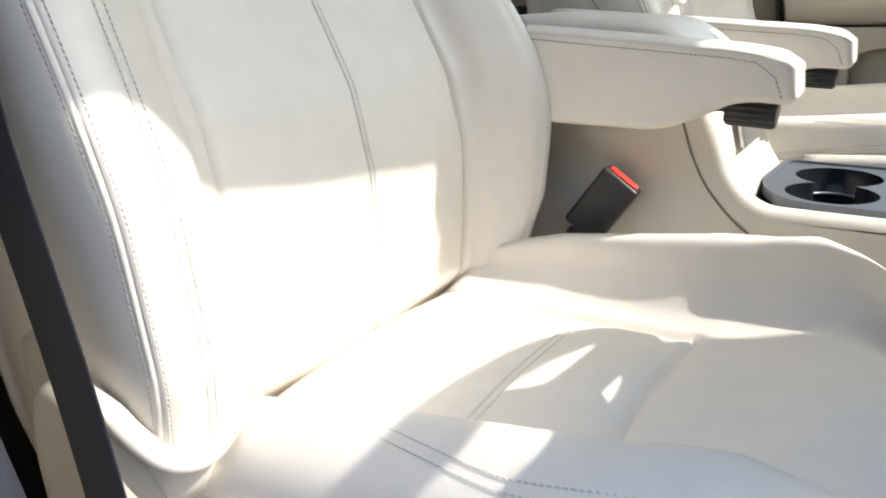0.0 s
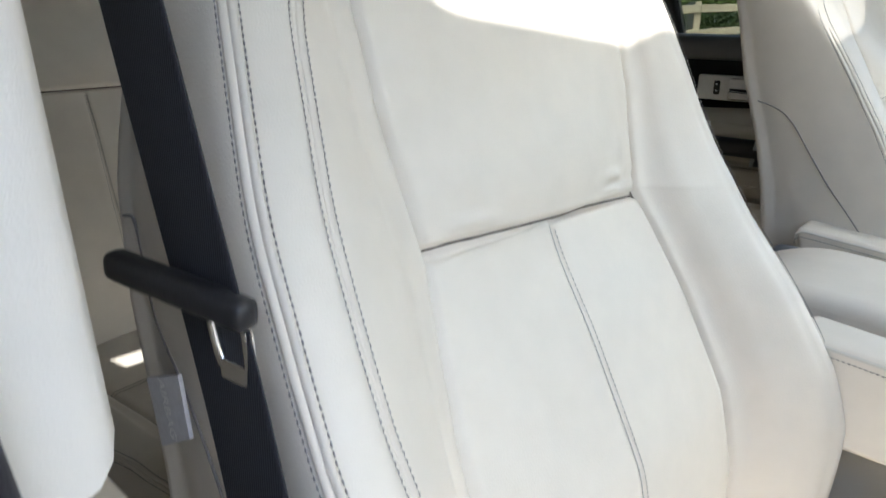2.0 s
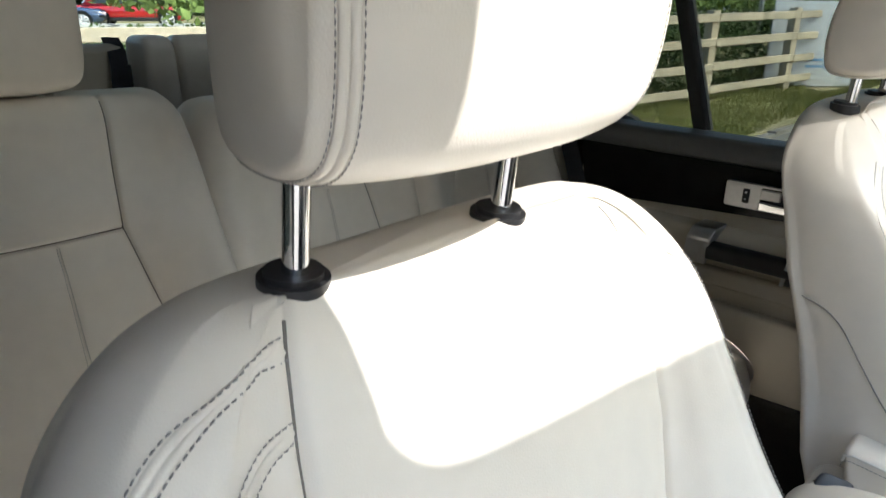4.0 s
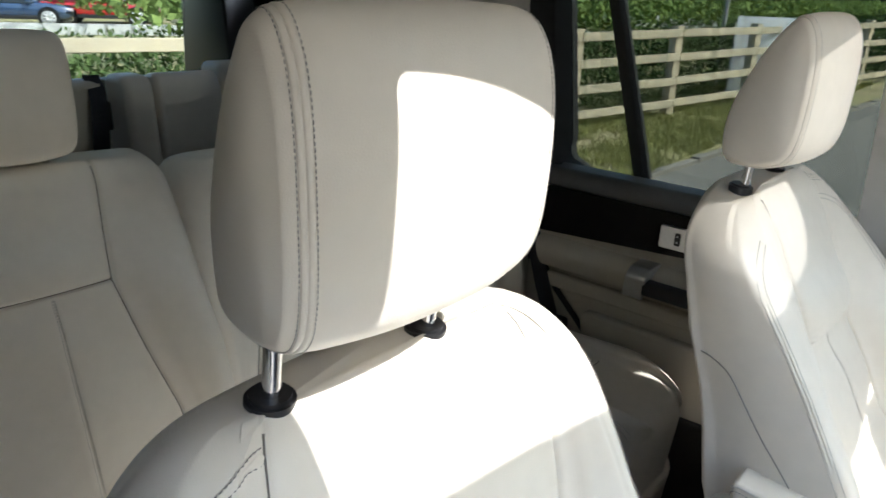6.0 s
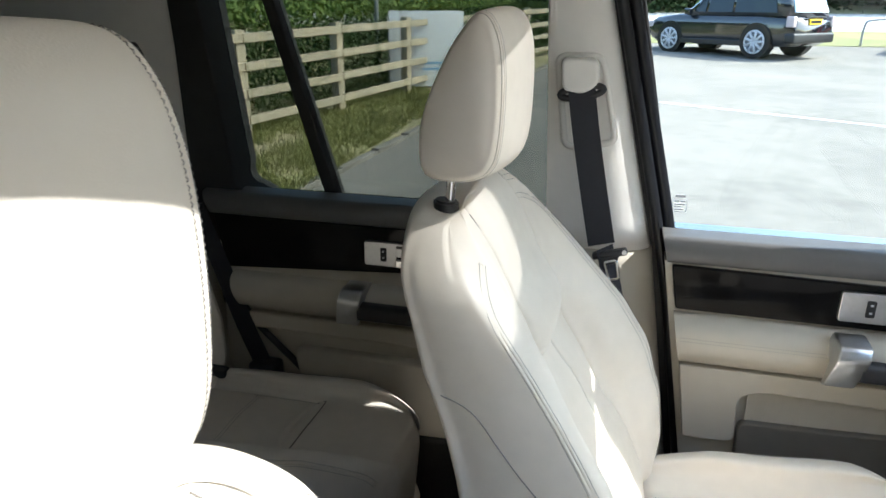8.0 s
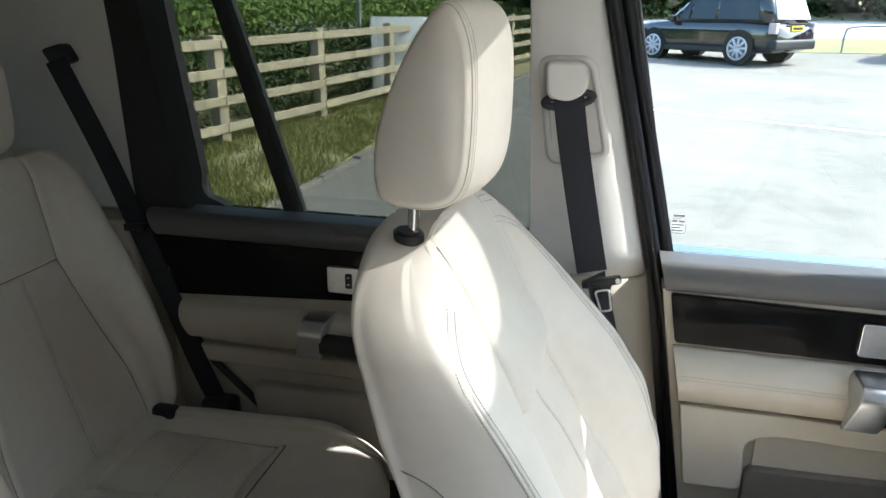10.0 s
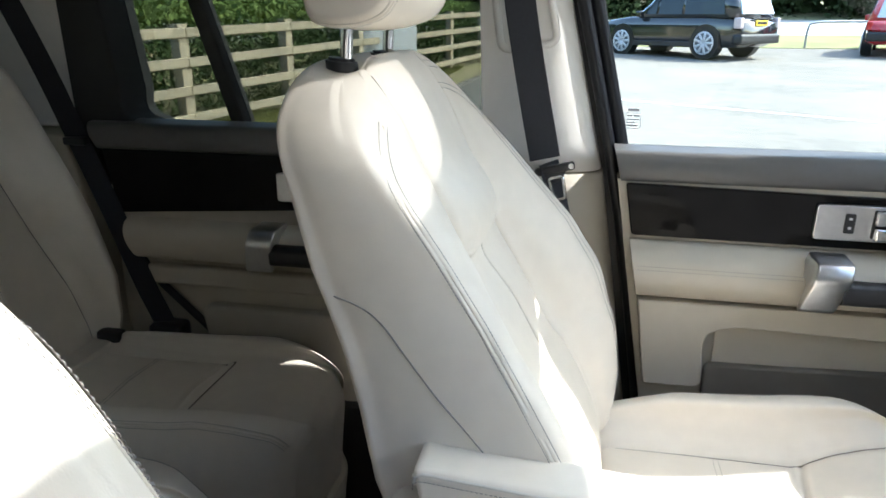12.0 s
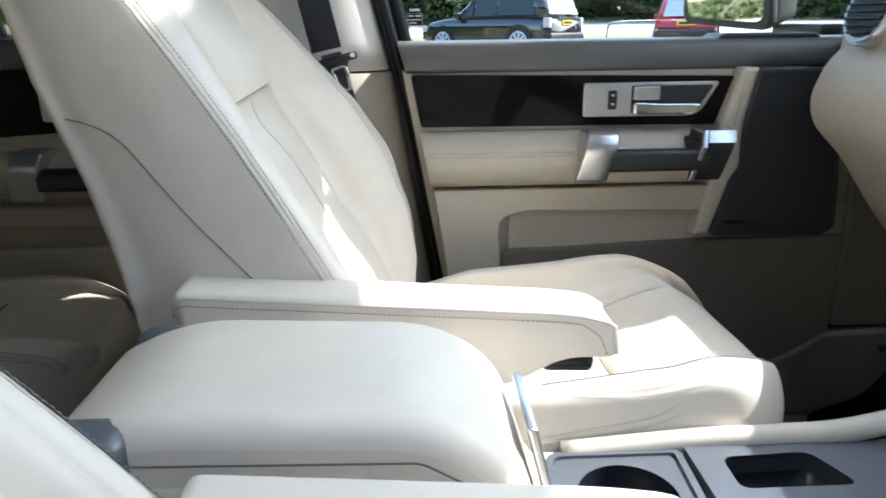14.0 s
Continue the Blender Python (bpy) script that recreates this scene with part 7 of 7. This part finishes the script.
def car(name, label, at, heading, paint, L, W, H, boxy, wheel_r=0.36, van=False, group="parked cars"):
    """A parked car, x ahead in its own space: a rounded lower body and a narrower cabin."""
    zg = land(at[1])
    c = thing(name, label, "car" if not van else "van", (at[0], at[1], zg), group=group)
    m = Matrix.Translation((at[0], at[1], zg)) @ Matrix.Rotation(heading, 4, "Z")
    belt, nose = H * 0.585, L / 2
    ws = nose * (0.46 if not van else 0.72)
    base = (nose - 0.95) / L
    xs_ = [-1.0, -0.985, -0.95, -0.86, -0.6, -0.2, 0.2, 0.5, 0.7, 0.85, 0.94, 0.985, 1.0]
    secs = []
    for k in xs_:
        x = k * nose
        w = W / 2 * (1 - 0.16 * abs(k) ** 6)
        top = np.interp(k, [-1, -0.95, -0.6, 0.5, 0.85, 0.95, 1], [belt * 0.86, belt * 0.97, belt, belt * 0.99, belt * 0.90, belt * 0.80, belt * 0.66])
        low = np.interp(abs(k), [0, 0.86, 1], [0.25, 0.27, 0.40])
        secs.append([(x, 0, low), (x, w * 0.86, low), (x, w * 0.97, low + 0.08), (x, w, low + 0.25), (x, w * 0.995, top - 0.22), (x, w * 0.965, top - 0.06), (x, w * 0.90, top), (x, 0, top + 0.015)])
    V, F = loft(secs, m)
    mesh_part("body", V, F, paint, c, "painted lower body")
    rear = -nose + (0.10 if boxy else 0.22)
    slope = 0.30 if boxy else 0.55
    roof0, roof1 = rear + slope, ws - (0.88 if not van else 0.55)
    secs = []
    zb = belt - 0.03
    for q in (0.0, 0.5, 0.85, 1.0):
        z = zb + (H - zb) * q
        w = (W / 2 * 0.95) * (1 - 0.17 * q)
        r, f = rear + slope * q ** 1.2, ws - (ws - roof1) * q
        if q > 0.9:
            r, f, w = r + 0.16, f - 0.22, w * 0.90
        ring = [(r, 0, z), (r + 0.01, w * 0.80, z), (r + 0.07, w * 0.96, z), (r + 0.3, w, z), ((r + f) / 2, w * 1.01, z), (f - 0.25, w, z), (f - 0.08, w * 0.93, z), (f, w * 0.75, z), (f + 0.04, 0, z)]
        secs.append(ring)
    V, F = loft(secs, m)
    mesh_part("cabin", V, F, paint, c, "painted roof and pillars")

    def face(q):
        return (W / 2 * 0.95) * (1 - 0.17 * q)

    z0, z1 = belt + 0.05, H - 0.13
    q0, q1 = (z0 - zb) / (H - zb), (z1 - zb) / (H - zb)
    back_edge = lambda q: rear + slope * q ** 1.2  # noqa: E731
    front_edge = lambda q: ws - (ws - roof1) * q  # noqa: E731
    cuts = [(back_edge(q0) + 0.30, back_edge(q1) + 0.26), (-nose * 0.26, -nose * 0.24), (nose * 0.10, nose * 0.10), (front_edge(q0) - 0.28, front_edge(q1) - 0.26)]
    for side in (-1, 1):
        for i, (a, b) in enumerate(zip(cuts, cuts[1:])):
            if van and i < 2:
                continue
            e0, e1 = side * (face(q0) * 1.006), side * (face(q1) * 1.006)
            vs = [(a[0] + 0.04, e0, z0), (b[0] - 0.04, e0, z0), (b[1] - 0.04, e1, z1), (a[1] + 0.04, e1, z1)]
            vs = [(x, y + side * 0.012, z) for x, y, z in vs] + [(x, y - side * 0.03, z) for x, y, z in vs]
            mesh_part("side_window", [m @ Vector(v) for v in vs], [(0, 1, 2, 3), (7, 6, 5, 4), (0, 4, 5, 1), (1, 5, 6, 2), (2, 6, 7, 3), (3, 7, 4, 0)], CARGLASS, c, "", False)
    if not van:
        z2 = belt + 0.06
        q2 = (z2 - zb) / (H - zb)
        # Both end windows take the glass with the sky's reflection painted in.
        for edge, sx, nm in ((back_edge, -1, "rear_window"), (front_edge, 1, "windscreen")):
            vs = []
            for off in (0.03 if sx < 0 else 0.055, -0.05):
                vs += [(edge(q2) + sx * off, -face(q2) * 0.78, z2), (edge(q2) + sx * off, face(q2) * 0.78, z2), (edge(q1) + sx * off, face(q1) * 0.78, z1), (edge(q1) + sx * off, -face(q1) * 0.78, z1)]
            mesh_part(nm, [m @ Vector(v) for v in vs], [(0, 1, 2, 3), (7, 6, 5, 4), (0, 4, 5, 1), (1, 5, 6, 2), (2, 6, 7, 3), (3, 7, 4, 0)], PAINTEDSKY, c, "pale glass, the sky's reflection put into its colour", False)
    wb = (L * 0.295)
    for side in (-1, 1):
        for x in (-wb, wb):
            part("wheel_arch", cyl(m @ Vector((x, side * (W / 2 - 0.24), wheel_r + 0.03)), m @ Vector((x, side * (W / 2 + 0.004), wheel_r + 0.03)), wheel_r * 1.16, 32, 0.008), RUBBER, c, "dark wheel arch")
            wh = part("wheel", cyl(m @ Vector((x, side * (W / 2 - 0.22), wheel_r)), m @ Vector((x, side * (W / 2 + 0.016), wheel_r)), wheel_r, 36, 0.03), TYRE, c, "black tyre")
            yo = W / 2 + 0.014
            # The barrel is dark grey to give the shade behind the spokes.
            part("rim", cyl(m @ Vector((x, side * (yo - 0.05), wheel_r)), m @ Vector((x, side * (yo + 0.006), wheel_r)), wheel_r * 0.74, 32, 0.01), GREYTRIM, wh, "rim barrel, the shade behind the spokes put into its grey")
            for s in range(9):
                a = s * 2 * math.pi / 9 + 0.3
                part("spoke", cyl(m @ Vector((x, side * (yo + 0.012), wheel_r)), m @ Vector((x + math.cos(a) * wheel_r * 0.70, side * (yo + 0.008), wheel_r + math.sin(a) * wheel_r * 0.70)), 0.030, 8), WHEELSILVER, wh, "silver spoke")
            tube("rim_lip", [tuple(m @ Vector((x + math.cos(a) * wheel_r * 0.72, side * (yo + 0.008), wheel_r + math.sin(a) * wheel_r * 0.72))) for a in np.linspace(0, 6.283, 30, endpoint=False)], 0.024, WHEELSILVER, wh, closed=True, n=6, up=tuple(m.to_3x3() @ Vector((0, 1, 0))))
        part("tail_light", box((-nose - 0.005, side * (W / 2 - 0.14) - 0.05, belt * 0.72), (-nose + 0.20, side * (W / 2 - 0.14) + 0.085, belt * 0.97), 0.03, 3, m), LAMPRED if not boxy else LAMPCLEAR, c, "tail lamp")
        part("headlight", box((nose - 0.24, side * (W / 2 - 0.24) - 0.13, belt * 0.64), (nose - 0.02, side * (W / 2 - 0.24) + 0.14, belt * 0.80), 0.04, 3, m), LAMPCLEAR, c, "headlamp")
        part("door_mirror", box((ws - 0.42, side * (W / 2 + 0.07) - 0.09, belt - 0.02), (ws - 0.24, side * (W / 2 + 0.07) + 0.09, belt + 0.14), 0.04, 3, m), paint, c, "door mirror")
        part("sill", box((-L * 0.21, side * (W / 2) - 0.05, 0.26), (L * 0.21, side * (W / 2) + 0.008, 0.40), 0.015, 1, m), BLACKPL, c, "black sill")
    part("rear_bumper", box((-nose - 0.05, -W / 2 + 0.08, 0.36), (-nose + 0.22, W / 2 - 0.08, 0.60), 0.07, 4, m), BLACKPL, c, "black rear bumper")
    if not van:
        part("tailgate_trim", box((-nose - 0.012, -0.40, belt * 0.93), (-nose + 0.05, 0.40, belt * 0.97), 0.008, 2, m), CHROME if not boxy else BLACKPL, c, "tailgate handle strip")
    part("number_plate", box((-nose - 0.022, -0.26, belt * 0.78), (-nose + 0.03, 0.26, belt * 0.78 + 0.13), 0.004, 1, m), YELLOW, c, "yellow plate")
    part("plate_bar", box((-nose - 0.026, -0.21, belt * 0.78 + 0.035), (-nose - 0.020, 0.21, belt * 0.78 + 0.095), 0.001, 1, m), RUBBER, c, "dark bar on the plate")
    return c


car("parked_suv", "black parked off-roader with silver wheels, seen from behind", (2.31, 21.15), 2.396, CARBLACK, 4.5, 1.91, 1.74, True, 0.37)
car("parked_car", "bright red parked hatchback with a black lower bumper", (8.35, 22.5), radians(68), CARRED, 4.1, 1.8, 1.52, False, 0.34)
car("parked_car", "red parked car beyond the fence behind", (-29.5, 12.8), math.radians(60), CARRED, 4.2, 1.75, 1.45, False, 0.32)
car("parked_car", "dark blue parked car beyond the fence behind", (-30.5, 9.9), math.radians(60), CARBLUE, 4.2, 1.75, 1.45, False, 0.32)
car("parked_car", "blue parked car beyond the fence behind", (-31.5, 7.3), math.radians(60), CARBLUE, 4.2, 1.75, 1.45, False, 0.32)
car("parked_van", "white parked panel van", (-27.5, 17.0), math.radians(150), CARWHITE, 5.2, 1.95, 2.3, True, 0.34, True)
hoop = thing("cycle_hoop", "galvanised steel hoop barrier on the grass", "barrier", (6.6, 24.3, land(24.3)))
hz = land(24.3)
tube("hoop", spline([(6.3, 24.2, hz - 0.05), (6.32, 24.2, hz + 0.55), (6.5, 24.2, hz + 0.74), (7.5, 24.3, hz + 0.78), (8.8, 24.4, hz + 0.78), (9.0, 24.4, hz + 0.6), (9.02, 24.4, hz - 0.05)], 60), 0.035, STEEL, hoop, n=10, up=(0, 1, 0))
